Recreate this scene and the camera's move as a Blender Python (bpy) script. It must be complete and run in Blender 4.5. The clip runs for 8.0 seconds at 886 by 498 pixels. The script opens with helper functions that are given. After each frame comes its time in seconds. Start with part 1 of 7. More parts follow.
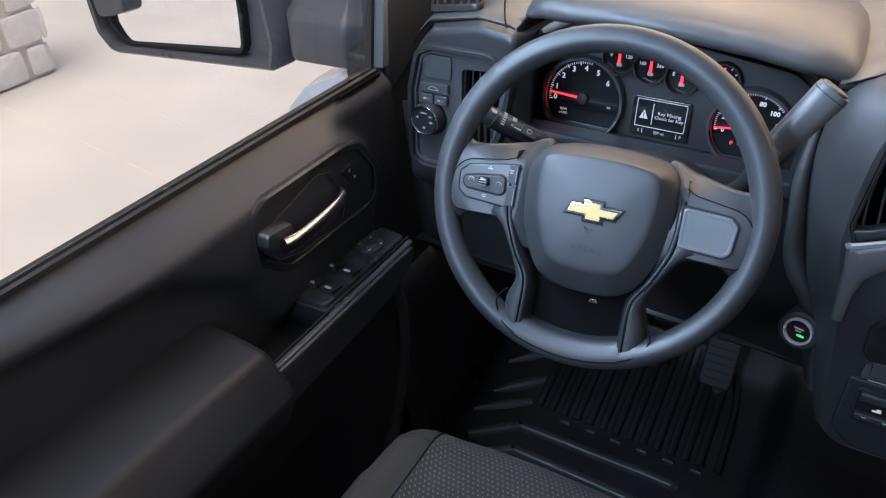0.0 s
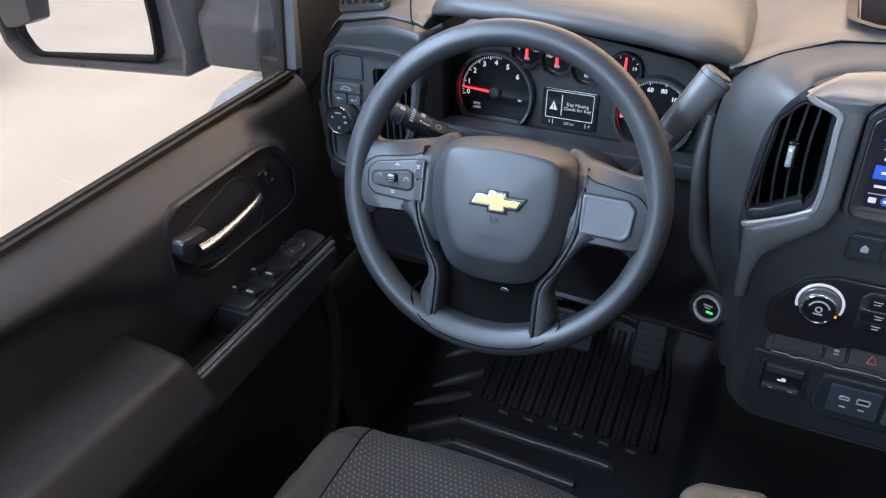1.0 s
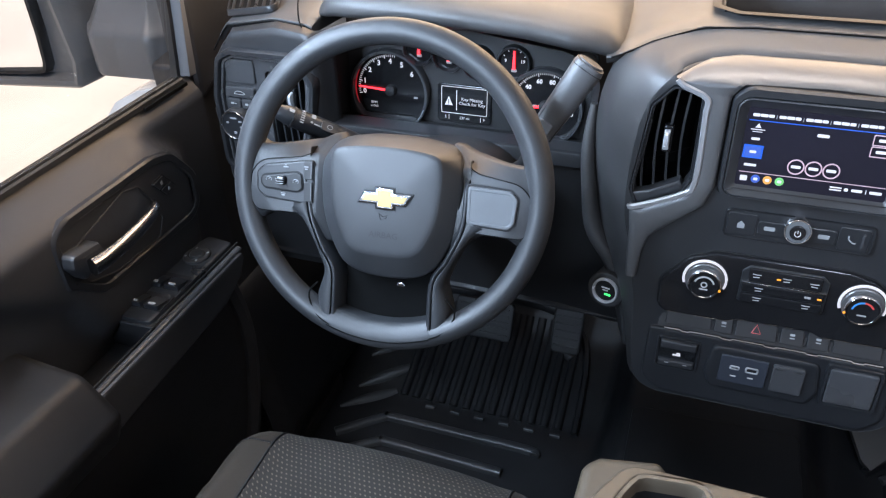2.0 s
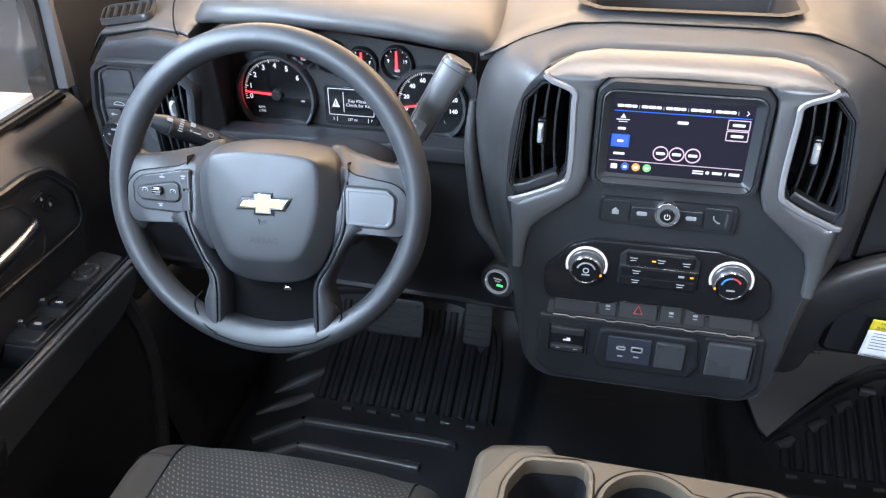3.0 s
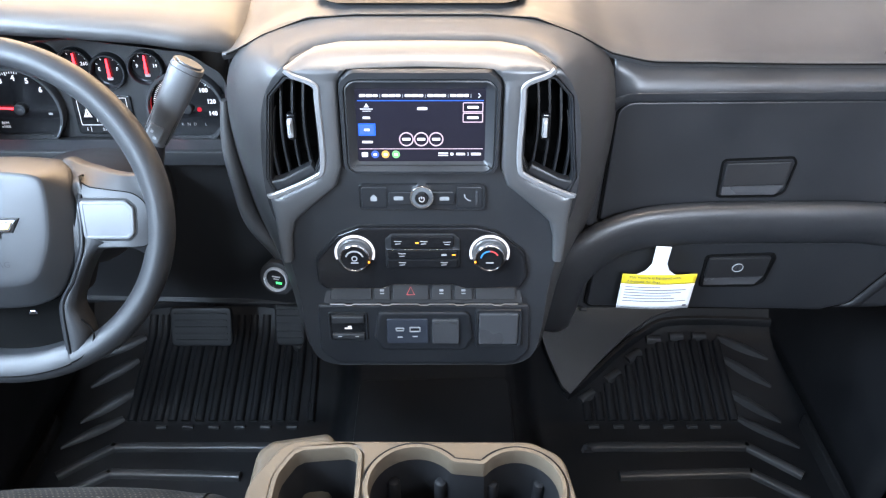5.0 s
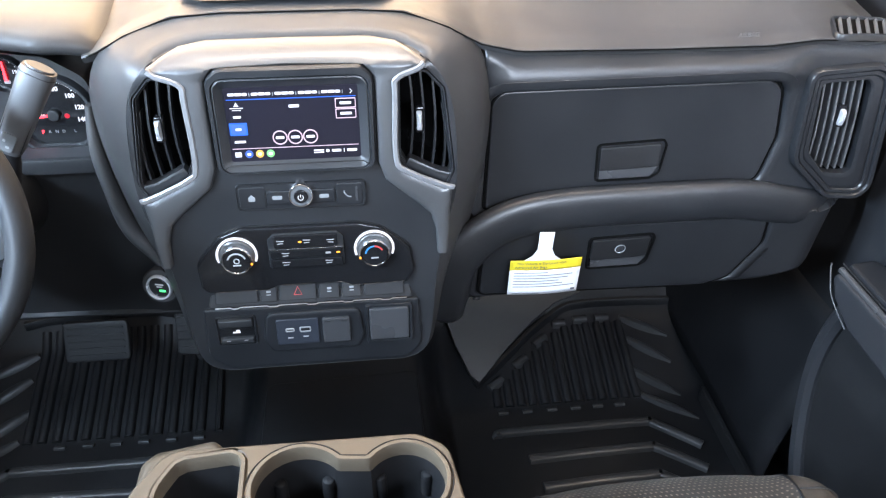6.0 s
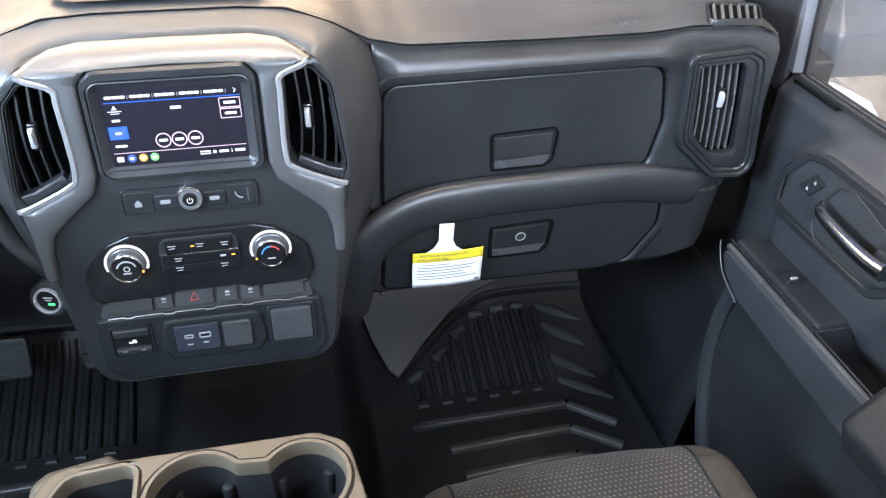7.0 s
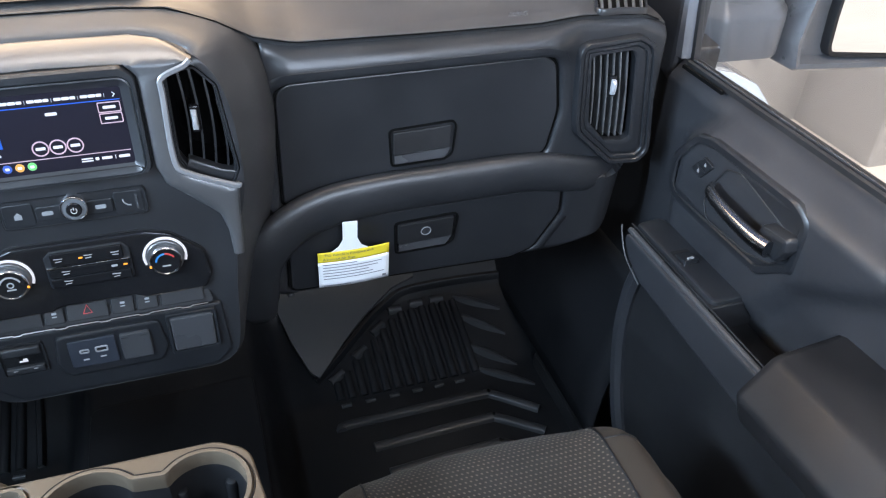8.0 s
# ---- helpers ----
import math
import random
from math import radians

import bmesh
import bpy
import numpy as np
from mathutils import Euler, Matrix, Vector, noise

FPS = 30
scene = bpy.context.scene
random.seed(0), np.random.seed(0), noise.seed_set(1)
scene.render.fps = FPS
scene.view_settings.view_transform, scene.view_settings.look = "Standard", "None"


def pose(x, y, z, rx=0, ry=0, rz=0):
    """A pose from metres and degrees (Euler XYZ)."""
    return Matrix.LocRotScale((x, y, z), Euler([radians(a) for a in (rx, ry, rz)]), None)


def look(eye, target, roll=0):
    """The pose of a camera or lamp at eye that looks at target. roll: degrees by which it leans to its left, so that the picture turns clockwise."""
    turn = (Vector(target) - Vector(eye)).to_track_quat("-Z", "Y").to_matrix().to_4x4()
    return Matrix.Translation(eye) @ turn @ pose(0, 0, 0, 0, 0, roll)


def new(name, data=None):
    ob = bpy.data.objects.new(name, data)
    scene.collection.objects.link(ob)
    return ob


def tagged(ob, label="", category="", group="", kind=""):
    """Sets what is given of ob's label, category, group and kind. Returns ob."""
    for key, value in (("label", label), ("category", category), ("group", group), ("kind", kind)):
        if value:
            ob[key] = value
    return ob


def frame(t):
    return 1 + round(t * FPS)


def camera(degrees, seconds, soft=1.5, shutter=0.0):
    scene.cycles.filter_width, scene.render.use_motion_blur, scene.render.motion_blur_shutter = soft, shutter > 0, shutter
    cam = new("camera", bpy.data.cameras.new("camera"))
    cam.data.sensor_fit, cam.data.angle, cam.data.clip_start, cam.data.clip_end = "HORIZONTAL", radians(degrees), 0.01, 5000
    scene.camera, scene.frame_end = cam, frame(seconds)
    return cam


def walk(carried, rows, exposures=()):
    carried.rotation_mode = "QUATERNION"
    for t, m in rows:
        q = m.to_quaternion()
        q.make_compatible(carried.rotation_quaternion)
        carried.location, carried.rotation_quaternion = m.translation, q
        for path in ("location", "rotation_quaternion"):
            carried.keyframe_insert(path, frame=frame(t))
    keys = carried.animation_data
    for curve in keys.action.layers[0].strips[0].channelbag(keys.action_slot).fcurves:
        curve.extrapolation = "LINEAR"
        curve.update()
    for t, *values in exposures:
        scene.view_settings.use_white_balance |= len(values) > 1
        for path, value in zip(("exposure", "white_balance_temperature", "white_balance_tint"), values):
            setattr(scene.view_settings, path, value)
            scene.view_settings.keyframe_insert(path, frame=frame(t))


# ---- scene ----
cam = camera(60.7, 8.0, soft=1.2)
PATH = [
    (0, (-0.23, 0.059, 1.258), (-1.058, 1.488, 0.13), -1.4),
    (0.5, (-0.209, 0.06, 1.26), (-0.984, 1.518, 0.131), -1.5),
    (1, (-0.186, 0.067, 1.26), (-0.897, 1.553, 0.128), -1.8),
    (1.5, (-0.161, 0.073, 1.26), (-0.802, 1.589, 0.124), -2.0),
    (3, (-0.08, 0.081, 1.268), (-0.47, 1.672, 0.119), -1.8),
    (3.5, (-0.054, 0.082, 1.269), (-0.348, 1.689, 0.116), -1.3),
    (4, (-0.03, 0.08, 1.271), (-0.227, 1.699, 0.114), -0.8),
    (4.5, (-0.004, 0.079, 1.273), (-0.102, 1.704, 0.111), -0.4),
    (6, (0.079, 0.072, 1.272), (0.274, 1.68, 0.099), 0.8),
    (6.5, (0.098, 0.068, 1.271), (0.383, 1.661, 0.097), 1.2),
    (7, (0.12, 0.062, 1.272), (0.494, 1.634, 0.093), 1.6),
    (7.5, (0.141, 0.059, 1.273), (0.602, 1.604, 0.089), 1.9),
    (8, (0.162, 0.054, 1.273), (0.7, 1.572, 0.087), 2.3),
]
EXPOSURE = [(0.0, -1.0, 6250, 19), (1.5, -0.70, 6600, 19), (3.0, -0.22, 6800, 18), (4.5, 0.20, 6750, 17), (6.0, 0.18, 6800, 17), (7.5, 0.18, 6800, 16), (8.0, -0.40, 6550, 16)]
walk(cam, [(t, look(eye, target, roll)) for t, eye, target, roll in PATH], EXPOSURE)

# ---- light: a bright covered forecourt, daylight from the sides, warm light ahead ----
GROUND = -0.85
world = bpy.data.worlds.new("world")
scene.world = world
world.use_nodes = True
wn = world.node_tree
sky = wn.nodes.new("ShaderNodeTexSky")
sky.sky_type = "NISHITA"
sky.sun_disc = False
sky.sun_elevation = radians(75)
sky.sun_rotation = radians(170)
sky.dust_density = 2.0
wn.links.new(sky.outputs["Color"], wn.nodes["Background"].inputs["Color"])
wn.nodes["Background"].inputs["Strength"].default_value = 0.15

sun_data = bpy.data.lights.new("sun", "SUN")
sun_data.energy, sun_data.angle, sun_data.color = 7.6, radians(40), (1.0, 0.91, 0.77)
sun = new("sun", sun_data)
sun.matrix_world = look((0.2, -1.2, 6), (0, 0, 0))


def window_light(name, eye, target, wide, high, watts, colour, spread=180):
    data = bpy.data.lights.new(name, "AREA")
    data.shape, data.size, data.size_y, data.energy, data.color = "RECTANGLE", wide, high, watts, colour
    data.spread = radians(spread)
    lamp = new(name, data)
    lamp.matrix_world = look(eye, target)
    return lamp


window_light("windscreen_daylight", (-0.24, 1.22, 1.22), (-0.26, 0.30, 0.80), 1.1, 0.32, 12.5, (1.0, 0.74, 0.45))
window_light("driver_side_daylight", (-0.83, 0.40, 1.35), (0.86, 0.74, 0.84), 0.9, 0.22, 45.0, (0.54, 0.77, 1.0), 145)
# added fill lamp beside a solid panel, aimed at lamp pod and wheel
window_light("driver_rear_fill", (-0.78, -0.44, 1.28), (-0.62, 0.94, 0.86), 0.40, 0.28, 6.0, (0.55, 0.77, 1.0), 70)
window_light("passenger_side_daylight", (0.86, 0.30, 1.36), (-0.2, 0.75, 1.30), 0.9, 0.20, 2.2, (1.0, 0.84, 0.62))
window_light("rear_window_daylight", (0.45, -0.46, 1.35), (0.90, 0.75, 0.75), 0.5, 0.18, 13.0, (0.66, 0.82, 1.0), 100)

# ---- materials ----
def nodes_of(name):
    m = bpy.data.materials.new(name)
    m.use_nodes = True
    t = m.node_tree
    return m, t, t.nodes["Principled BSDF"]


def noise_tex(t, scale, detail=3.0, rough=0.55):
    n = t.nodes.new("ShaderNodeTexNoise")
    n.inputs["Scale"].default_value, n.inputs["Detail"].default_value, n.inputs["Roughness"].default_value = scale, detail, rough
    c = t.nodes.new("ShaderNodeTexCoord")
    t.links.new(c.outputs["Object"], n.inputs["Vector"])
    return n


def ramp(t, source, low, high, a, b):
    r = t.nodes.new("ShaderNodeMapRange")
    r.inputs["From Min"].default_value, r.inputs["From Max"].default_value = low, high
    r.inputs["To Min"].default_value, r.inputs["To Max"].default_value = a, b
    t.links.new(source, r.inputs["Value"])
    return r.outputs["Result"]


def surface(name, colour, rough=0.5, metal=0.0, grain=900.0, relief=0.12, depth=0.00014, vary=0.12, blotch=9.0, rough_vary=0.08,
            spec=0.5, coat=0.0, coat_rough=0.1, sheen=0.0):
    """A surface with a fine moulded or worn grain and a slow, faint change of tone and gloss."""
    m, t, p = nodes_of(name)
    big, fine = noise_tex(t, blotch, 4), noise_tex(t, grain, 2)
    mix = t.nodes.new("ShaderNodeMix")
    mix.data_type = "RGBA"
    mix.inputs["A"].default_value = (*[c * (1 - vary) for c in colour], 1)
    mix.inputs["B"].default_value = (*[min(1, c * (1 + vary)) for c in colour], 1)
    add = t.nodes.new("ShaderNodeMath")
    add.operation = "ADD"
    t.links.new(ramp(t, big.outputs["Fac"], 0.3, 0.7, 0.0, 0.7), add.inputs[0])
    t.links.new(ramp(t, fine.outputs["Fac"], 0.3, 0.7, 0.0, 0.3), add.inputs[1])
    t.links.new(add.outputs[0], mix.inputs["Factor"])
    t.links.new(mix.outputs["Result"], p.inputs["Base Color"])
    t.links.new(ramp(t, big.outputs["Fac"], 0.3, 0.7, max(0.02, rough - rough_vary), min(1, rough + rough_vary)), p.inputs["Roughness"])
    p.inputs["Metallic"].default_value = metal
    p.inputs["Specular IOR Level"].default_value = spec
    p.inputs["Coat Weight"].default_value, p.inputs["Coat Roughness"].default_value = coat, coat_rough
    p.inputs["Sheen Weight"].default_value = sheen
    if relief:
        b = t.nodes.new("ShaderNodeBump")
        b.inputs["Strength"].default_value, b.inputs["Distance"].default_value = relief, depth
        t.links.new(fine.outputs["Fac"], b.inputs["Height"])
        t.links.new(b.outputs["Normal"], p.inputs["Normal"])
    return m


def glowing(name, colour, strength):
    m, t, p = nodes_of(name)
    p.inputs["Base Color"].default_value = (*[c * 0.3 for c in colour], 1)
    p.inputs["Emission Color"].default_value = (*colour, 1)
    p.inputs["Emission Strength"].default_value = strength
    p.inputs["Roughness"].default_value = 0.3
    return m


def clear_glass(name, tint=(1, 1, 1), rough=0.0):
    m, t, p = nodes_of(name)
    p.inputs["Base Color"].default_value = (*tint, 1)
    p.inputs["Transmission Weight"].default_value = 1.0
    p.inputs["Roughness"].default_value = rough
    p.inputs["IOR"].default_value = 1.45
    return m


def seat_cloth(name, colour, dots):
    """Woven cloth with rows of small pale punched dots."""
    m, t, p = nodes_of(name)
    c = t.nodes.new("ShaderNodeTexCoord")
    v = t.nodes.new("ShaderNodeTexVoronoi")
    v.voronoi_dimensions = "2D"
    v.inputs["Scale"].default_value, v.inputs["Randomness"].default_value = 145.0, 0.10
    # the pattern runs over the front edge: down the face it goes by height
    apart, joined, run = t.nodes.new("ShaderNodeSeparateXYZ"), t.nodes.new("ShaderNodeCombineXYZ"), t.nodes.new("ShaderNodeMath")
    run.operation = "SUBTRACT"
    t.links.new(c.outputs["Object"], apart.inputs["Vector"])
    t.links.new(apart.outputs["Y"], run.inputs[0])
    t.links.new(apart.outputs["Z"], run.inputs[1])
    skew = t.nodes.new("ShaderNodeMath")
    skew.operation, skew.inputs[1].default_value = "MULTIPLY_ADD", 0.5
    t.links.new(run.outputs[0], skew.inputs[0])
    t.links.new(apart.outputs["X"], skew.inputs[2])
    t.links.new(skew.outputs[0], joined.inputs["X"])
    t.links.new(run.outputs[0], joined.inputs["Y"])
    t.links.new(joined.outputs["Vector"], v.inputs["Vector"])
    weave = noise_tex(t, 1500, 2)
    big = noise_tex(t, 14, 3)
    spot = ramp(t, v.outputs["Distance"], 0.14, 0.24, 1.0, 0.0)
    mix = t.nodes.new("ShaderNodeMix")
    mix.data_type = "RGBA"
    mix.inputs["A"].default_value, mix.inputs["B"].default_value = (*colour, 1), (*dots, 1)
    t.links.new(spot, mix.inputs["Factor"])
    tone = t.nodes.new("ShaderNodeMix")
    tone.data_type, tone.blend_type = "RGBA", "MULTIPLY"
    tone.inputs["Factor"].default_value = 1.0
    t.links.new(mix.outputs["Result"], tone.inputs["A"])
    grey = t.nodes.new("ShaderNodeCombineColor")
    level = ramp(t, big.outputs["Fac"], 0.3, 0.7, 0.8, 1.15)
    for n in ("Red", "Green", "Blue"):
        t.links.new(level, grey.inputs[n])
    t.links.new(grey.outputs["Color"], tone.inputs["B"])
    t.links.new(tone.outputs["Result"], p.inputs["Base Color"])
    p.inputs["Roughness"].default_value = 0.85
    p.inputs["Sheen Weight"].default_value = 0.03
    b = t.nodes.new("ShaderNodeBump")
    b.inputs["Strength"].default_value, b.inputs["Distance"].default_value = 0.35, 0.0008
    s = t.nodes.new("ShaderNodeMath")
    s.operation = "SUBTRACT"
    t.links.new(weave.outputs["Fac"], s.inputs[0])
    t.links.new(spot, s.inputs[1])
    t.links.new(s.outputs[0], b.inputs["Height"])
    t.links.new(b.outputs["Normal"], p.inputs["Normal"])
    return m


PAD = surface("soft_dark_vinyl", (0.036, 0.036, 0.037), 0.44, grain=700, relief=0.22, depth=0.00020)
FASCIA = surface("moulded_dark_plastic", (0.0175, 0.0185, 0.0205), 0.36, grain=900, relief=0.25, spec=0.55)
PANEL = surface("satin_black_plastic", (0.0135, 0.0145, 0.0165), 0.34, grain=900, relief=0.12, spec=0.55)
DARK = surface("matte_black_plastic", (0.007, 0.007, 0.008), 0.6, grain=600, spec=0.35)
# near black: painted shade for gaps, seams and throats, also some black trim
SHADE_TRIM_BLACK = surface("shade_and_trim_black", (0.003, 0.003, 0.003), 0.9, relief=0.0, spec=0.08)
KICK = surface("kick_panel_plastic", (0.014, 0.0145, 0.016), 0.5, grain=700, relief=0.2)
CHANNEL = surface("grey_channel_plastic", (0.11, 0.115, 0.125), 0.4, grain=900, relief=0.1)
VINYL = surface("grey_vinyl_sheet", (0.034, 0.033, 0.032), 0.5, grain=500, relief=0.15)
KNEE = surface("black_grained_plastic", (0.011, 0.011, 0.012), 0.55, grain=600, relief=0.2)
GLOSS = surface("gloss_black_plastic", (0.010, 0.010, 0.011), 0.15, relief=0.0, rough_vary=0.03)
SILVER = surface("grey_metallic_paint", (0.115, 0.116, 0.119), 0.38, metal=0.6, spec=0.5, grain=2500, relief=0.03, vary=0.05, rough_vary=0.04, coat=0.2, coat_rough=0.14)
SILVER_EDGE = surface("pale_satin_silver", (0.34, 0.34, 0.35), 0.32, metal=0.6, grain=2500, relief=0.03, vary=0.05, rough_vary=0.03)
CHROME = surface("chrome", (0.80, 0.80, 0.82), 0.09, metal=1.0, relief=0.0, vary=0.02, rough_vary=0.03)
SATIN = surface("satin_chrome", (0.42, 0.425, 0.44), 0.20, metal=1.0, relief=0.0, vary=0.03, rough_vary=0.04)
BRIGHT = surface("bright_satin_chrome", (0.60, 0.61, 0.63), 0.25, metal=0.5, relief=0.0, vary=0.03, rough_vary=0.04)
GOLD = surface("gold_enamel", (0.50, 0.35, 0.14), 0.55, spec=0.25, grain=1500, relief=0.05, vary=0.06)
LEATHER = surface("wheel_rim_skin", (0.021, 0.022, 0.024), 0.46, grain=1000, relief=0.6, depth=0.00022, blotch=5)
HUB = surface("wheel_hub_skin", (0.023, 0.024, 0.026), 0.46, grain=1100, relief=0.3)
DOORSKIN = surface("door_trim_plastic", (0.023, 0.024, 0.027), 0.46, grain=700, relief=0.22, spec=0.45)
# paler grey paints light on the passenger-side slats; also for pale trim lines
SLATLIT_TRIM = surface("lit_slat_and_trim_grey", (0.075, 0.077, 0.08), 0.4, grain=1500, relief=0.05)
LEVERGREY = surface("dark_grey_lever", (0.050, 0.050, 0.052), 0.38, grain=1200, relief=0.1)
ARMTRIM = surface("satin_grey_trim", (0.042, 0.043, 0.046), 0.26, grain=1800, relief=0.05)
ARMPAD = surface("armrest_vinyl", (0.011, 0.011, 0.012), 0.48, grain=600, relief=0.25, spec=0.35)
RUBBER = surface("black_rubber_flooring", (0.0100, 0.0105, 0.012), 0.44, grain=500, relief=0.2, vary=0.25, blotch=6, rough_vary=0.12, spec=0.4)
# paler copy of the mat rubber: painted sheen on raised bars and studs
RUBBER_SHEEN = surface("sheen_grey_rubber", (0.033, 0.034, 0.036), 0.42, grain=500, relief=0.2, vary=0.25)
# both console greys are tinted tan for the warm light on them
CONSOLE = surface("console_warmed_plastic", (0.078, 0.060, 0.042), 0.40, grain=900, relief=0.12)
CONSOLE_RIM = surface("console_rim_warmed_plastic", (0.086, 0.068, 0.049), 0.42, grain=1200, relief=0.06)
CLOTH = seat_cloth("seat_cloth", (0.014, 0.0105, 0.0078), (0.090, 0.070, 0.050))
BOLSTER = surface("seat_side_cloth", (0.025, 0.0185, 0.0130), 0.75, grain=1400, relief=0.4, depth=0.0008, sheen=0.03, spec=0.3)
THREAD = surface("seat_thread", (0.035, 0.030, 0.026), 0.7, relief=0.0)
WHITE = glowing("white_lit_marking", (0.92, 0.94, 1.0), 0.75)
DIM = glowing("dim_lit_marking", (0.75, 0.78, 0.82), 0.17)
RED = glowing("red_lit_needle", (1.0, 0.035, 0.05), 5.0)
REDDIM = glowing("red_gauge_glow", (0.9, 0.02, 0.04), 0.30)
AMBER = glowing("amber_led", (1.0, 0.38, 0.04), 1.8)
GREEN = glowing("green_led", (0.05, 1.0, 0.25), 1.6)
BLUE = glowing("screen_blue", (0.02, 0.16, 0.85), 0.7)
PINK = glowing("screen_outline", (0.85, 0.62, 0.72), 0.6)
ICON_BLUE = glowing("icon_blue", (0.08, 0.20, 0.80), 0.45)
ICON_ORANGE = glowing("icon_orange", (1.0, 0.50, 0.12), 0.8)
ICON_GREEN = glowing("icon_green", (0.22, 0.75, 0.25), 0.8)
DIALBLUE = glowing("dial_blue", (0.05, 0.35, 0.9), 0.5)
DIALRED = glowing("dial_red", (0.85, 0.10, 0.10), 0.5)
PAPER = surface("white_card", (0.78, 0.79, 0.80), 0.6, grain=500, relief=0.05, vary=0.04)
YELLOW = surface("yellow_card", (0.78, 0.60, 0.03), 0.6, grain=500, relief=0.05, vary=0.04)
INK = surface("printed_ink", (0.10, 0.10, 0.11), 0.7, relief=0.0)
USBBLUE = surface("blue_grey_socket_plate", (0.024, 0.028, 0.037), 0.42, grain=1200)
LABEL = surface("pale_printed_marking", (0.22, 0.225, 0.23), 0.6, relief=0.0)
EMBOSS = surface("embossed_grey", (0.006, 0.006, 0.007), 0.5, relief=0.0)
GLASS = clear_glass("window_glass")
MIRROR = surface("mirror_silver", (0.92, 0.94, 0.96), 0.02, metal=1.0, relief=0.0, vary=0.01, rough_vary=0.01)
BODY = surface("pale_body_paint", (0.50, 0.55, 0.60), 0.25, grain=3000, relief=0.0, vary=0.02, coat=0.6)
SHELL = surface("mirror_shell_plastic", (0.070, 0.075, 0.082), 0.34, grain=900, relief=0.15)
HEADLINER = surface("pale_headliner", (0.45, 0.44, 0.42), 0.9, grain=500, relief=0.2)
PADGREY = surface("satin_pale_pad", (0.105, 0.110, 0.116), 0.24, grain=1800, relief=0.05)
RUBSEAL = surface("rubber_seal", (0.012, 0.012, 0.013), 0.55, relief=0.1)


def screen_material():
    m, t, p = nodes_of("dark_display")
    p.inputs["Base Color"].default_value = (0.012, 0.011, 0.016, 1)
    p.inputs["Roughness"].default_value = 0.22
    p.inputs["Specular IOR Level"].default_value = 0.2
    p.inputs["Emission Color"].default_value = (0.26, 0.20, 0.34, 1)
    p.inputs["Emission Strength"].default_value = 0.014
    return m


DISPLAY = screen_material()


def concrete_material():
    m = surface("forecourt_concrete", (0.60, 0.575, 0.525), 0.72, grain=60, relief=0.15, depth=0.002, vary=0.17, blotch=0.6)
    return m


CONCRETE = concrete_material()
STONE = surface("limestone_block", (0.86, 0.84, 0.79), 0.85, grain=18, relief=0.8, depth=0.02, vary=0.16, blotch=2.5)
MORTAR = surface("pale_mortar", (0.66, 0.62, 0.56), 0.9, grain=60, relief=0.5, depth=0.004, blotch=3)
# white render painted grey for the canopy shade on it
STUCCO = surface("shade_greyed_render", (0.46, 0.455, 0.445), 0.8, grain=90, relief=0.2, depth=0.002, vary=0.04, blotch=1.5)


# ---- mesh tools ----
def thing(name, base, label, category, group="", kind=""):
    e = new(name)
    e.location = base
    e.empty_display_size = 0.02
    return tagged(e, label, category, group, kind)


def part(name, bm, material, parent, label="", smooth=35, solid=0.0, outward=None):
    """Links bm as one mesh under parent. outward: the side to which an open shell faces."""
    bmesh.ops.recalc_face_normals(bm, faces=bm.faces[:])
    if outward is not None:
        total = Vector((0, 0, 0))
        for f in bm.faces:
            total += f.normal * f.calc_area()
        if total.dot(Vector(outward)) < 0:
            bmesh.ops.reverse_faces(bm, faces=bm.faces[:])
    me = bpy.data.meshes.new(name)
    bm.to_mesh(me)
    bm.free()
    me.materials.append(material)
    me.polygons.foreach_set("use_smooth", [True] * len(me.polygons))
    me.set_sharp_from_angle(angle=radians(smooth))
    ob = new(name, me)
    if parent is not None:
        ob.parent = parent
        if parent.type == "EMPTY":
            ob.matrix_parent_inverse = Matrix.Translation(parent.location).inverted()
    if label:
        ob["label"] = label
    if solid:
        s = ob.modifiers.new("thick", "SOLIDIFY")
        s.thickness, s.offset = solid, -1
    return ob


def single(name, bm, material, label, category, kind="", group="", smooth=35, solid=0.0, outward=None):
    return tagged(part(name, bm, material, None, smooth=smooth, solid=solid, outward=outward), label, category, group, kind)


def area2(p):
    return 0.5 * sum(a[0] * b[1] - b[0] * a[1] for a, b in zip(p, p[1:] + p[:1]))


def ccw(p):
    p = [tuple(q) for q in p]
    return p if area2(p) > 0 else p[::-1]


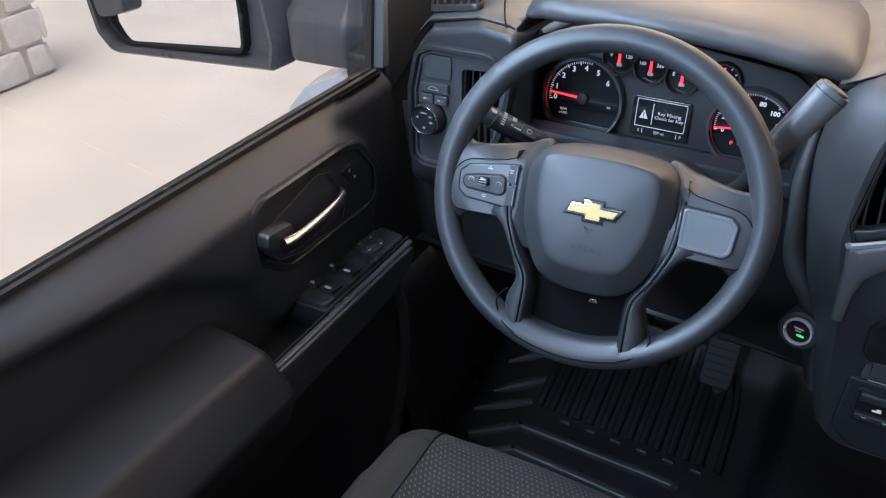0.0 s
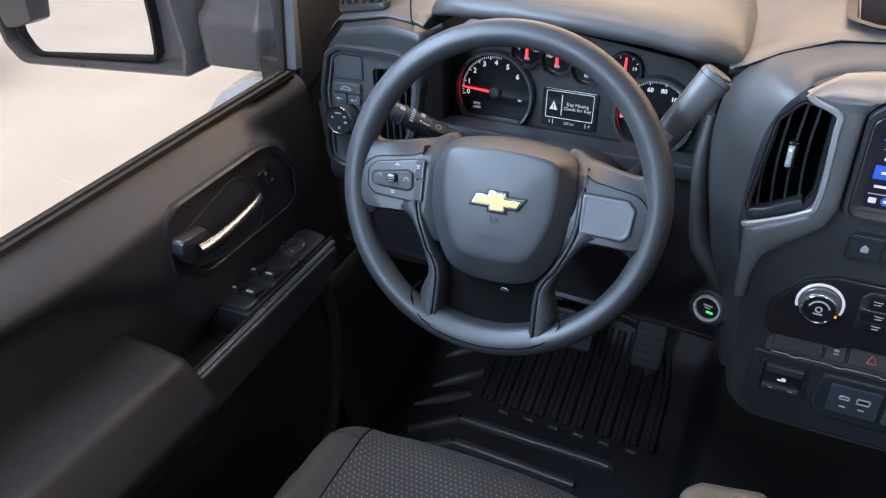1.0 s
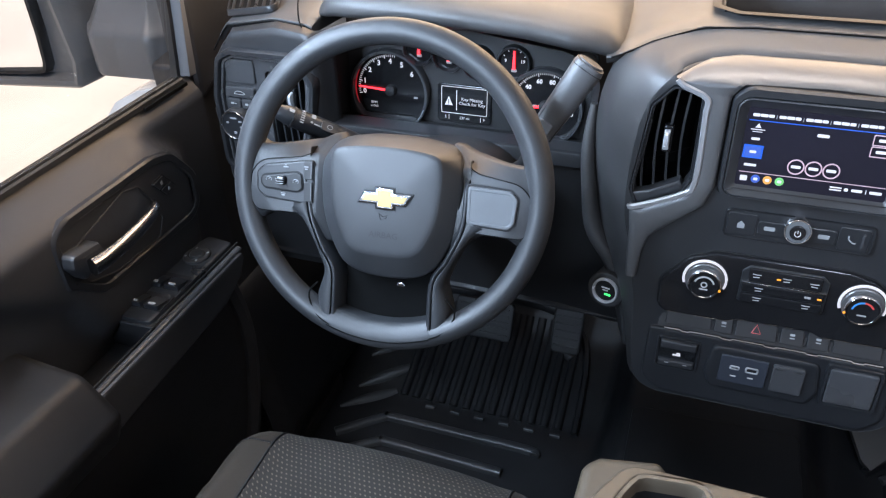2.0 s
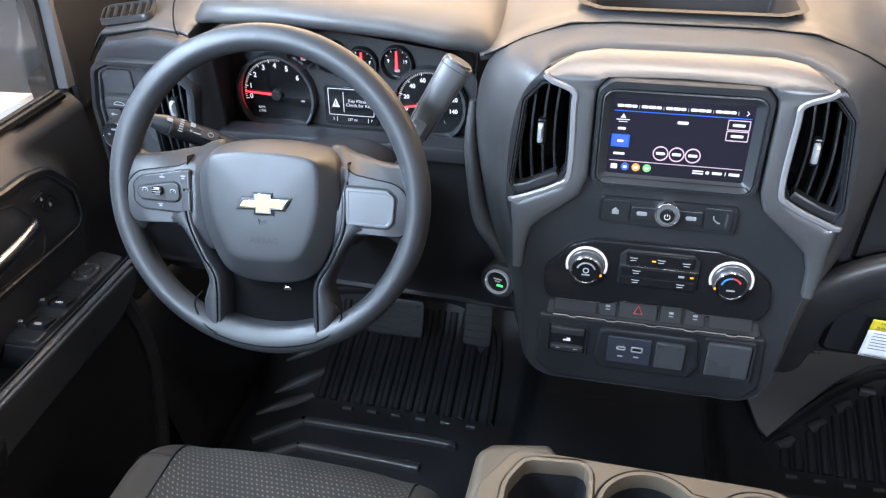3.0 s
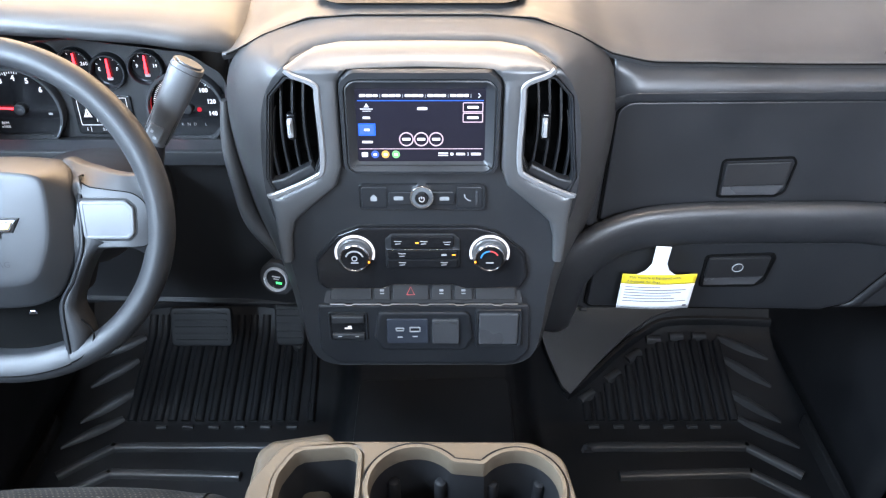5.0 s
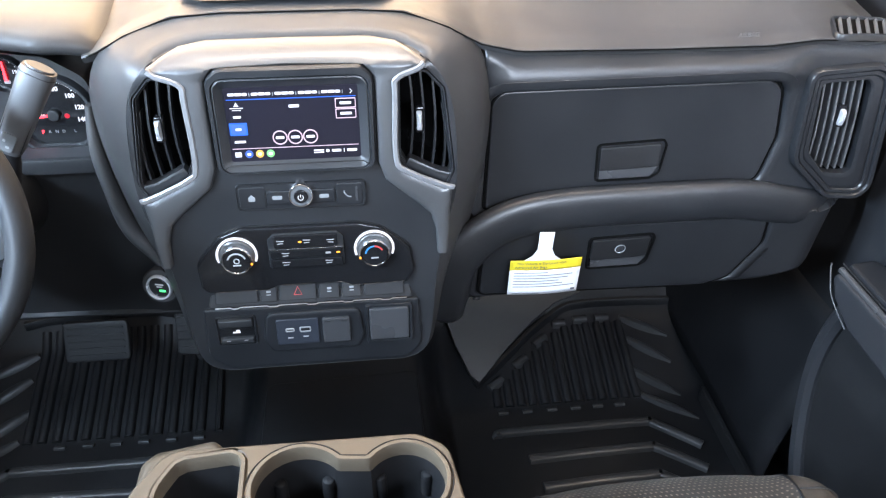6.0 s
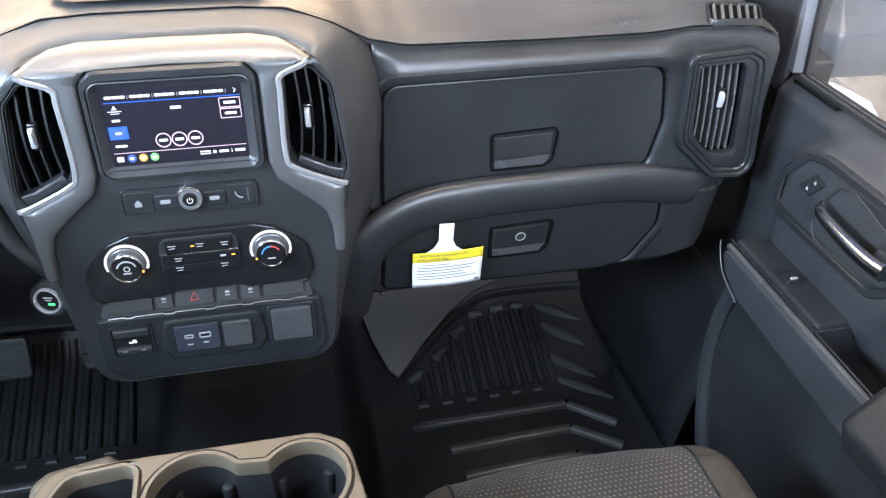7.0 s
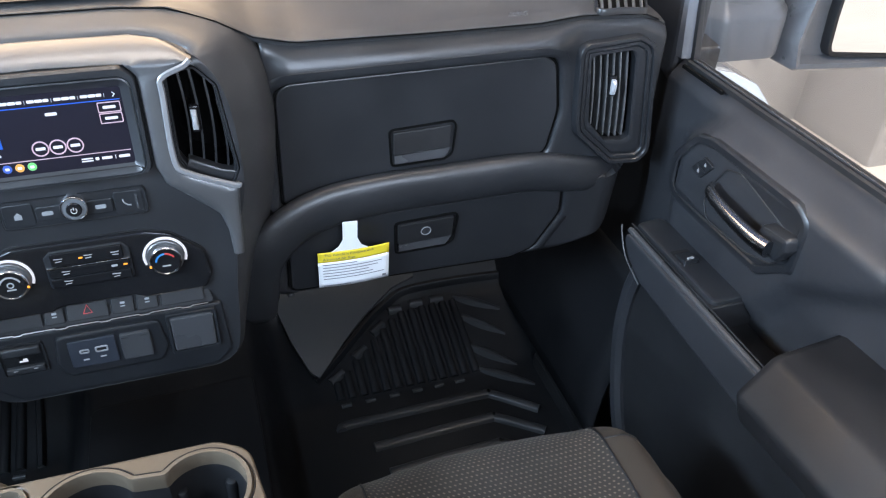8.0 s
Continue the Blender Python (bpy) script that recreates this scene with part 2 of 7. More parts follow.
def rounded(corners, r=0.01, n=5):
    """A closed outline with its corners rounded; a corner may bring its own radius as a third number."""
    c = ccw([tuple(q) for q in corners]) if len(corners[0]) == 2 else corners
    if len(c[0]) == 3 and area2([(q[0], q[1]) for q in c]) < 0:
        c = c[::-1]
    out = []
    for i, q in enumerate(c):
        a, b = Vector(c[i - 1][:2]), Vector(c[(i + 1) % len(c)][:2])
        q2, rr = Vector(q[:2]), (q[2] if len(q) > 2 else r)
        da, db = (a - q2), (b - q2)
        la, lb = da.length, db.length
        da, db = da / la, db / lb
        half = max(0.05, math.acos(max(-1, min(1, da.dot(db)))) / 2)
        if half > 1.52 or rr <= 0:
            out.append(tuple(q2))
            continue
        cut = min(rr / math.tan(half), 0.48 * la, 0.48 * lb)
        rr = cut * math.tan(half)
        mid = (da + db).normalized()
        centre = q2 + mid * (rr / math.sin(half))
        s, e = q2 + da * cut - centre, q2 + db * cut - centre
        a0, a1 = math.atan2(s.y, s.x), math.atan2(e.y, e.x)
        d = (a1 - a0 + math.pi) % (2 * math.pi) - math.pi
        out += [(centre.x + rr * math.cos(a0 + d * k / n), centre.y + rr * math.sin(a0 + d * k / n)) for k in range(n + 1)]
    return out


def spline(points, n=8, closed=False):
    """A smooth line through points (Catmull-Rom), in any dimension."""
    p = [np.array(q, float) for q in points]
    m = len(p)
    out = []
    for i in range(m if closed else m - 1):
        a, b, c, d = (p[(i + k) % m] if closed else p[min(max(i + k, 0), m - 1)] for k in (-1, 0, 1, 2))
        for k in range(n):
            t = k / n
            out.append(tuple(0.5 * (2 * b + (c - a) * t + (2 * a - 5 * b + 4 * c - d) * t * t + (3 * b - a - 3 * c + d) * t ** 3)))
    if not closed:
        out.append(tuple(p[-1]))
    return out


def offset(p, d):
    """The closed outline p, wound anticlockwise, moved outward by d."""
    out = []
    n = len(p)
    for i in range(n):
        a, q, b = Vector(p[i - 1]), Vector(p[i]), Vector(p[(i + 1) % n])
        e1, e2 = (q - a), (b - q)
        if e1.length < 1e-7 or e2.length < 1e-7:
            e1 = e2 = b - a
        e1, e2 = e1.normalized(), e2.normalized()
        n1, n2 = Vector((e1.y, -e1.x)), Vector((e2.y, -e2.x))
        m = n1 + n2
        k = m.length_squared
        m = m * (2 / k) if k > 0.5 else n1
        out.append(tuple(q + m * d))
    return out


def resample(p, n, start=None):
    """n points at even steps along the closed outline p; start: the point nearest to which it begins."""
    p = ccw(p)
    if start is not None:
        k = min(range(len(p)), key=lambda i: (p[i][0] - start[0]) ** 2 + (p[i][1] - start[1]) ** 2)
        p = p[k:] + p[:k]
    a = np.array(p + p[:1], float)
    s = np.r_[0, np.cumsum(np.hypot(*np.diff(a, axis=0).T))]
    t = np.linspace(0, s[-1], n + 1)[:-1]
    return list(zip(np.interp(t, s, a[:, 0]).tolist(), np.interp(t, s, a[:, 1]).tolist()))


def loft(bm, rings, start=True, end=True, closed=True):
    rows = [[bm.verts.new(q) for q in ring] for ring in rings]
    n = len(rows[0])
    for a, b in zip(rows, rows[1:]):
        for i in range(n if closed else n - 1):
            j = (i + 1) % n
            bm.faces.new((a[i], a[j], b[j], b[i]))
    if start:
        bm.faces.new(rows[0][::-1])
    if end:
        bm.faces.new(rows[-1])
    return rows


def inset(p, d):
    """offset(p, -d), in which a run of edges that would turn over shrinks to one point."""
    q = offset(p, -d)
    n = len(p)
    flip = [(q[(i + 1) % n][0] - q[i][0]) * (p[(i + 1) % n][0] - p[i][0]) + (q[(i + 1) % n][1] - q[i][1]) * (p[(i + 1) % n][1] - p[i][1]) <= 0 for i in range(n)]
    if all(flip) or not any(flip):
        return q
    s = flip.index(False) + 1
    i = 0
    while i < n:
        j = i
        while j < n and flip[(s + j) % n]:
            j += 1
        if j > i:
            run = [(s + k) % n for k in range(i, j + 1)]
            m = (sum(q[k][0] for k in run) / len(run), sum(q[k][1] for k in run) / len(run))
            for k in run:
                q[k] = m
        i = j + 1
    return q


def plate(P, outline, w0, w1, b=0.002, bm=None, dome=0.0):
    """A slab of the given outline from depth w0 to w1, with a rounded front edge."""
    bm = bm or bmesh.new()
    o = ccw(outline)
    steps = [(0, w0), (0, w1 - b), (-0.3 * b, w1 - 0.3 * b), (-b, w1)] + ([] if dome else [(-1.35 * b, w1)])
    rings = [[P(u, v, w) for u, v in (inset(o, -d) if d else o)] for d, w in steps]
    if dome:
        top = offset(o, -b)
        cx, cy = sum(q[0] for q in top) / len(top), sum(q[1] for q in top) / len(top)
        for k in (0.8, 0.5, 0.2):
            rings.append([P(cx + (u - cx) * k, cy + (v - cy) * k, w1 + dome * (1 - k * k)) for u, v in top])
    fresh = loft(bm, rings)
    bmesh.ops.remove_doubles(bm, verts=[v for row in fresh for v in row], dist=2e-6)
    return bm


def holed(P, outer, holes, w0, w1, b=0.002, bm=None):
    """A slab with holes right through it."""
    bm = bm or bmesh.new()
    o = ccw(outer)
    loops = [o] + [ccw(h) for h in holes]
    front = []
    for n, q in enumerate(loops):
        sign = -1 if n == 0 else 1
        rings = [[P(u, v, w) for u, v in (offset(q, sign * d) if d else q)] for d, w in ((0, w0), (0, w1 - b), (0.3 * b, w1 - 0.3 * b), (b, w1), (1.35 * b, w1))]
        rows = loft(bm, rings, False, False)
        front.append(rows[-1])
    edges = []
    for row in front:
        for i in range(len(row)):
            e = bm.edges.get((row[i], row[(i + 1) % len(row)]))
            edges.append(e)
    bmesh.ops.triangle_fill(bm, use_beauty=True, use_dissolve=False, edges=edges)
    return bm


def collar(P, outer, inner, w0, w1, b=0.002, n=64, w_in=None, bm=None, start=None):
    """A frame between two outlines, from w0 behind to w1 in front; w_in: where its inner edge ends."""
    bm = bm or bmesh.new()
    start = start or (min(q[0] for q in outer), min(q[1] for q in outer))
    o, i = resample(outer, n, start), resample(inner, n, start)
    mix = lambda k: [(a[0] + (c[0] - a[0]) * k, a[1] + (c[1] - a[1]) * k) for a, c in zip(o, i)]
    w_in = w0 if w_in is None else w_in
    loft(bm, [[P(u, v, w0) for u, v in o], [P(u, v, w1 - b) for u, v in o], [P(u, v, w1) for u, v in mix(0.2)], [P(u, v, w1) for u, v in mix(0.3)],
              [P(u, v, w1) for u, v in mix(0.7)], [P(u, v, w1) for u, v in mix(0.8)], [P(u, v, w1 - b) for u, v in i], [P(u, v, w_in) for u, v in i]], False, False)
    return bm


def sweep(path, section, bm=None, up=(0, 0, 1), caps=True, scale=None):
    """A section (pairs: across, up) carried along a line."""
    bm = bm or bmesh.new()
    p = [Vector(q) for q in path]
    rings = []
    for i, q in enumerate(p):
        d = (p[min(i + 1, len(p) - 1)] - p[max(i - 1, 0)]).normalized()
        u = Vector(up)
        side = d.cross(u)
        side = side.normalized() if side.length > 1e-6 else Vector((1, 0, 0))
        v = side.cross(d)
        k = scale[i] if scale else 1.0
        rings.append([tuple(q + side * (a * k) + v * (c * k)) for a, c in section])
    loft(bm, rings, caps, caps)
    return bm


def round_section(a, c=None, n=12):
    c = a if c is None else c
    return [(a * math.cos(2 * math.pi * k / n), c * math.sin(2 * math.pi * k / n)) for k in range(n)]


def tube(path, r, n=8, bm=None, scale=None):
    return sweep(path, round_section(r, r, n), bm, (0.013, 0.21, 0.977), True, scale)


def circle(cx, cy, r, n=28, ry=None, a0=0.0):
    ry = r if ry is None else ry
    return [(cx + r * math.cos(a0 + 2 * math.pi * k / n), cy + ry * math.sin(a0 + 2 * math.pi * k / n)) for k in range(n)]


def rect(cx, cy, w, h, r=0.001, n=3):
    return rounded([(cx - w / 2, cy - h / 2), (cx + w / 2, cy - h / 2), (cx + w / 2, cy + h / 2), (cx - w / 2, cy + h / 2)], r, n)


def box(x0, x1, y0, y1, z0, z1, b=0.004, bm=None):
    return plate(lambda u, v, w: (u, v, w), rect((x0 + x1) / 2, (y0 + y1) / 2, x1 - x0, y1 - y0, b * 1.5, 3), z0, z1, b, bm)


def sheet(f, nu, nv, bm=None, keep=None):
    """A grid f(s, t), s and t from 0 to 1; keep(point) says which cells stay."""
    bm = bm or bmesh.new()
    pts = [[f(i / nu, j / nv) for j in range(nv + 1)] for i in range(nu + 1)]
    vs = {}

    def vert(i, j):
        if (i, j) not in vs:
            vs[(i, j)] = bm.verts.new(pts[i][j])
        return vs[(i, j)]

    for i in range(nu):
        for j in range(nv):
            mid = [sum(pts[a][b][k] for a in (i, i + 1) for b in (j, j + 1)) / 4 for k in range(3)]
            if keep is None or keep(mid):
                bm.faces.new((vert(i, j), vert(i + 1, j), vert(i + 1, j + 1), vert(i, j + 1)))
    return bm


def inside(p, x, y):
    hit = False
    for (x0, y0), (x1, y1) in zip(p, p[1:] + p[:1]):
        if (y0 > y) != (y1 > y) and x < (x1 - x0) * (y - y0) / (y1 - y0) + x0:
            hit = not hit
    return hit


def smooth(x, a=0.0, b=1.0):
    k = min(1.0, max(0.0, (x - a) / (b - a)))
    return k * k * (3 - 2 * k)


def along(x, xs, ys):
    return float(np.interp(x, xs, ys))


def lettering(P, text, u, v, size, w, material, parent, name="lettering", label="", spin=0.0, bold=0.0):
    """Flat letters of the built-in font, centred at (u, v) on the surface P."""
    data = bpy.data.curves.new(name, "FONT")
    data.body, data.size, data.align_x, data.align_y = text, size, "CENTER", "CENTER"
    data.offset = bold
    data.resolution_u = 2
    ob = bpy.data.objects.new(name, data)
    raw = ob.to_mesh()
    bm = bmesh.new()
    bm.from_mesh(raw)
    ob.to_mesh_clear()
    bpy.data.objects.remove(ob)
    c, s = math.cos(spin), math.sin(spin)
    for q in bm.verts:
        x, y = q.co.x, q.co.y
        q.co = Vector(P(u + c * x - s * y, v + s * x + c * y, w))
    return part(name, bm, material, parent, label)


def bars(P, rows, material, parent, name="marking", w=0.0006):
    """Plain bars: rows of centre u, centre v, width, height."""
    made = []
    for u, v, wide, high in rows:
        made.append(part(name, plate(P, rect(u, v, wide, high, min(wide, high) * 0.3, 2), w - 0.0006, w, 0.0001), material, parent))
    return made


def stack_plane(u, v, w):
    return (u, 0.853 + 0.13 * (v - 0.55) - w, v)


def laid_back(u, v, w):
    """The stack's plane, whose top edge lies back below the windscreen."""
    k = max(0.0, v - 0.937)
    x, y, z = stack_plane(u, v, w)
    lean = smooth(k, 0.0, 0.012)
    return (x, y + 1.25 * k + 0.3 * w * lean, z - 0.46 * k + 0.5 * w * lean)


def y_plane(y, slope=0.0, z0=0.0):
    return lambda u, v, w: (u, y + slope * (v - z0) - w, v)


def door_plane(s, x):
    """Door trim on side s (-1: driver): u is y, v is z, w leads into the cab."""
    return lambda u, v, w: (s * (x - w), u, v)

# ---- dashboard ----
SEAM_X = [-0.84, -0.80, -0.766, -0.687, -0.64, -0.60, -0.278, -0.23, -0.19, -0.138, -0.08, 0.08, 0.138, 0.19, 0.23, 0.278, 0.467, 0.607, 0.671, 0.766, 0.80, 0.84]
SEAM_Z = [0.860, 0.890, 0.931, 0.945, 0.940, 0.925, 0.925, 0.934, 0.954, 0.970, 0.974, 0.974, 0.970, 0.954, 0.934, 0.923, 0.920, 0.920, 0.926, 0.921, 0.906, 0.885]


def seam_z(x):
    return along(x, SEAM_X, SEAM_Z)


def seam_y(x):
    if -0.625 < x < -0.245:
        return 1.075
    return 0.957 + 0.02 * smooth(abs(x), 0.74, 0.84) + 0.020 * (1 - smooth(abs(x), 0.12, 0.24))


dash = thing("dashboard", (0, 1.2, 0.55), "dark grey moulded dashboard with soft top pad below the windscreen", "dashboard", kind="structure")

SLOT = rounded([(-0.118, 1.16), (-0.118, 1.018), (-0.098, 1.002), (0.098, 1.002), (0.118, 1.018), (0.118, 1.16)], 0.008, 4)


def top_pad(s, t):
    x = -0.783 + 1.598 * s
    y0, z0 = seam_y(x), seam_z(x)
    if t < 0.06:
        k = t / 0.06
        return (x, y0 + 0.006 * (1 - k) ** 2, z0 - 0.010 * (1 - k))
    k = (t - 0.06) / 0.94
    y = y0 + (1.50 - y0) * k ** 1.3
    back = 0.985 - 0.05 * smooth(abs(x), 0.6, 0.84)
    return (x, y, z0 + 0.004 * smooth(k, 0, 0.1) + (back - z0) * smooth(y, 0.95, 1.30))


part("top_pad", sheet(top_pad, 168, 60, keep=lambda q: not inside(SLOT, q[0], q[1])), PAD, dash, "soft grained top pad, lit warm by the windscreen")
tray = bmesh.new()
loft(tray, [[(u, v, 0.9835) for u, v in offset(ccw(SLOT), 0.014)], [(u, v, 0.9838) for u, v in offset(ccw(SLOT), 0.004)], [(u, v, 0.978) for u, v in ccw(SLOT)], [(u, v, 0.93) for u, v in offset(ccw(SLOT), -0.006)]], False, True)
part("tray_recess", tray, DARK, dash, "black recessed slot in the top pad")

for s in (-1, 1):
    line = [(s * x, seam_y(s * x) - 0.0015, seam_z(s * x) - 0.001) for x in np.linspace(0.0, 0.80 if s > 0 else 0.235, 60 if s > 0 else 22)]
    part("seam", tube(line, 0.0011, 6), SHADE_TRIM_BLACK, dash, "thin dark seam line")
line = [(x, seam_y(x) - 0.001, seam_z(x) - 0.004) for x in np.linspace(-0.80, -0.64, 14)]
part("seam", tube(line, 0.0011, 6), SHADE_TRIM_BLACK, dash, "thin dark seam line")
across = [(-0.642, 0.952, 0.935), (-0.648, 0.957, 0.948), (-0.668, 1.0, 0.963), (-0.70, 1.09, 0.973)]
part("seam", tube(spline(across, 5), 0.0010, 6), SHADE_TRIM_BLACK, dash, "thin dark seam line")

# passenger side
VENT_R = [(0.668, 0.8760), (0.676, 0.8875), (0.7640, 0.8930), (0.7890, 0.8800), (0.7950, 0.8600), (0.8130, 0.7050), (0.7970, 0.6850), (0.7430, 0.6900), (0.6800, 0.7480), (0.6750, 0.7680)]
vent_hole = rounded([(0.682, 0.872), (0.760, 0.879), (0.779, 0.860), (0.797, 0.715), (0.785, 0.699), (0.747, 0.702), (0.692, 0.755)], 0.014)


def fascia_y(x, z):
    y = 0.957 + 0.05 * smooth(abs(x), 0.806, 0.830) ** 2
    top = seam_z(x)
    y += 0.014 * max(0.0, 1 - (top - z) / 0.022) ** 2
    if 0.2 < x:
        y += 0.085 * smooth(x, 0.735, 0.835) ** 1.5 * smooth(0.690 - z, 0.0, 0.030)
        y -= 0.013 * (1 - smooth(abs(z - 0.884), 0.0, 0.040)) * smooth(x, 0.23, 0.27) * (1 - smooth(x, 0.63, 0.68))
        if z < 0.67:
            y += -0.016 + (0.67 - z) * 0.13
        y += 0.05 * max(0.0, (0.54 - z) / 0.04) ** 2 if z < 0.54 else 0.0
    return y


UG = rounded([(0.246, 0.690, 0.003), (0.249, 0.866, 0.022), (0.640, 0.869, 0.026), (0.652, 0.785, 0.05), (0.640, 0.722, 0.02), (0.60, 0.690, 0.01)], 0.01)
LG = rounded([(0.243, 0.535, 0.01), (0.245, 0.662, 0.028), (0.667, 0.664, 0.014), (0.673, 0.610, 0.03), (0.638, 0.540, 0.02), (0.60, 0.526, 0.02)], 0.01)
UG_CUT, LG_CUT = offset(ccw(UG), 0.013), offset(ccw(LG), 0.013)


def fascia_right(s, t):
    x = 0.236 + (0.826 - 0.236) * s
    z1, z0 = seam_z(x) - 0.003, along(x, [0.2, 0.66, 0.76, 0.826], [0.520, 0.520, 0.550, 0.600])
    z = z1 + (z0 - z1) * t
    return (x, fascia_y(x, z), z)


part("fascia", sheet(fascia_right, 110, 90, keep=lambda q: not (inside(vent_hole, q[0], q[2]) or inside(UG_CUT, q[0], q[2]) or inside(LG_CUT, q[0], q[2]))), FASCIA, dash, "dark moulded fascia on the passenger side", solid=0.006, outward=(0, -1, 0))

# underside and firewall face behind the lower edge
under = bmesh.new()
loft(under, [[(x, y, z) for x, y, z in ((-0.83, 1.00, 0.52), (-0.16, 1.0, 0.50), (0.66, 1.0, 0.505), (0.84, 1.02, 0.66))],
             [(x, y, z) for x, y, z in ((-0.83, 1.45, 0.45), (-0.16, 1.45, 0.45), (0.66, 1.45, 0.45), (0.84, 1.45, 0.60))]], False, False, False)
part("underside", under, DARK, dash, solid=0.004, outward=(0, 0, -1))

# soft bolster that swoops down beside the centre stack
bolster_path = spline([(0.196, 0.944, 0.500), (0.194, 0.936, 0.55), (0.204, 0.934, 0.610), (0.236, 0.938, 0.652), (0.290, 0.944, 0.679), (0.37, 0.946, 0.690),
                       (0.50, 0.946, 0.692), (0.61, 0.946, 0.691), (0.685, 0.950, 0.676), (0.735, 0.960, 0.664), (0.778, 0.988, 0.655), (0.808, 1.035, 0.650)], 8)
widths = [along(i / (len(bolster_path) - 1), [0, 0.03, 0.1, 0.3, 0.6, 0.75, 0.88, 1.0], [0.35, 0.75, 1.0, 1.0, 1.0, 0.95, 0.90, 0.85]) for i in range(len(bolster_path))]
bm = bmesh.new()
rings = []
for i, q in enumerate(bolster_path):
    a, b = Vector(bolster_path[max(i - 1, 0)]), Vector(bolster_path[min(i + 1, len(bolster_path) - 1)])
    d = (b - a).normalized()
    out = Vector((0, -1, 0))
    across_v = d.cross(out).normalized()
    k = widths[i]
    rings.append([tuple(Vector(q) + across_v * (0.034 * k * math.cos(th) * (1.0 if math.cos(th) < 0 else 0.86)) + out * (0.017 * k * math.copysign(abs(math.sin(th)) ** 0.75, math.sin(th)))) for th in [2 * math.pi * n / 24 for n in range(24)]])
loft(bm, rings)
part("bolster", bm, FASCIA, dash, "padded bolster roll between the two glove boxes", smooth=60)

# rounded lip that leads from the instruments round the start button to the centre stack
lip = spline([(-0.251, 0.966, 0.868), (-0.253, 0.957, 0.812), (-0.246, 0.952, 0.756), (-0.2345, 0.949, 0.698), (-0.209, 0.946, 0.658), (-0.187, 0.940, 0.621), (-0.176, 0.934, 0.581), (-0.170, 0.930, 0.528)], 8)
bm = bmesh.new()
rings = []
for i, q in enumerate(lip):
    d = (Vector(lip[min(i + 1, len(lip) - 1)]) - Vector(lip[max(i - 1, 0)])).normalized()
    out = Vector((0, -1, 0))
    across_v = d.cross(out).normalized()
    k = along(i / (len(lip) - 1), [0, 0.15, 0.4, 0.75, 1.0], [0.35, 0.7, 1.0, 1.0, 0.7])
    rings.append([tuple(Vector(q) + across_v * (0.0125 * k * math.cos(th)) + out * (0.016 * k * math.sin(th))) for th in [2 * math.pi * n / 16 for n in range(16)]])
loft(bm, rings)
part("bolster_lip", bm, PAD, dash, "rounded lip beside the start button", smooth=60)

# upper and lower glove box doors
def door_surround(o):
    """The rounded lip of the fascia round a glove box door."""
    o = ccw(o)
    bm = bmesh.new()
    loft(bm, [[(u, fascia_y(u, v) + back, v) for u, v in offset(o, d)] for d, back in ((0.0205, 0.0005), (0.0200, -0.0006), (0.0110, -0.0010), (0.0075, -0.0002), (0.0055, 0.0018), (0.0046, 0.0050), (0.0042, 0.03))], False, False)
    part("door_surround", bm, FASCIA, dash, "rounded lip round the door", smooth=60)


ugP = y_plane(0.969)
ug = rounded([(0.246, 0.690, 0.003), (0.249, 0.866, 0.022), (0.640, 0.869, 0.026), (0.652, 0.785, 0.05), (0.640, 0.722, 0.02), (0.60, 0.690, 0.01)], 0.01)
door_surround(ug)
# a near-black tube fills the door gap in place of its shade
part("door_gap_shade", tube([(u, 0.9650, v) for u, v in offset(ccw(ug), 0.0020) + offset(ccw(ug), 0.0020)[:1]], 0.0026, 6), SHADE_TRIM_BLACK, dash, "near-black strip for the shade in the glove box door gap")
ug_door = part("glove_box_door", plate(ugP, ug, -0.02, 0.0085, 0.002), FASCIA, dash, "flat upper glove box door, closed")


def latch_outline(x0, x1, z0, z1):
    return rounded([(x0, z0, 0.003), (x0 - 0.003, z1 - 0.001, 0.004), (x1, z1 + 0.003, 0.004), (x1 + 0.004, z1 - 0.004, 0.004), (x1, z0 + 0.008, 0.010), (x1 - 0.012, z0 + 0.001, 0.006)], 0.004)


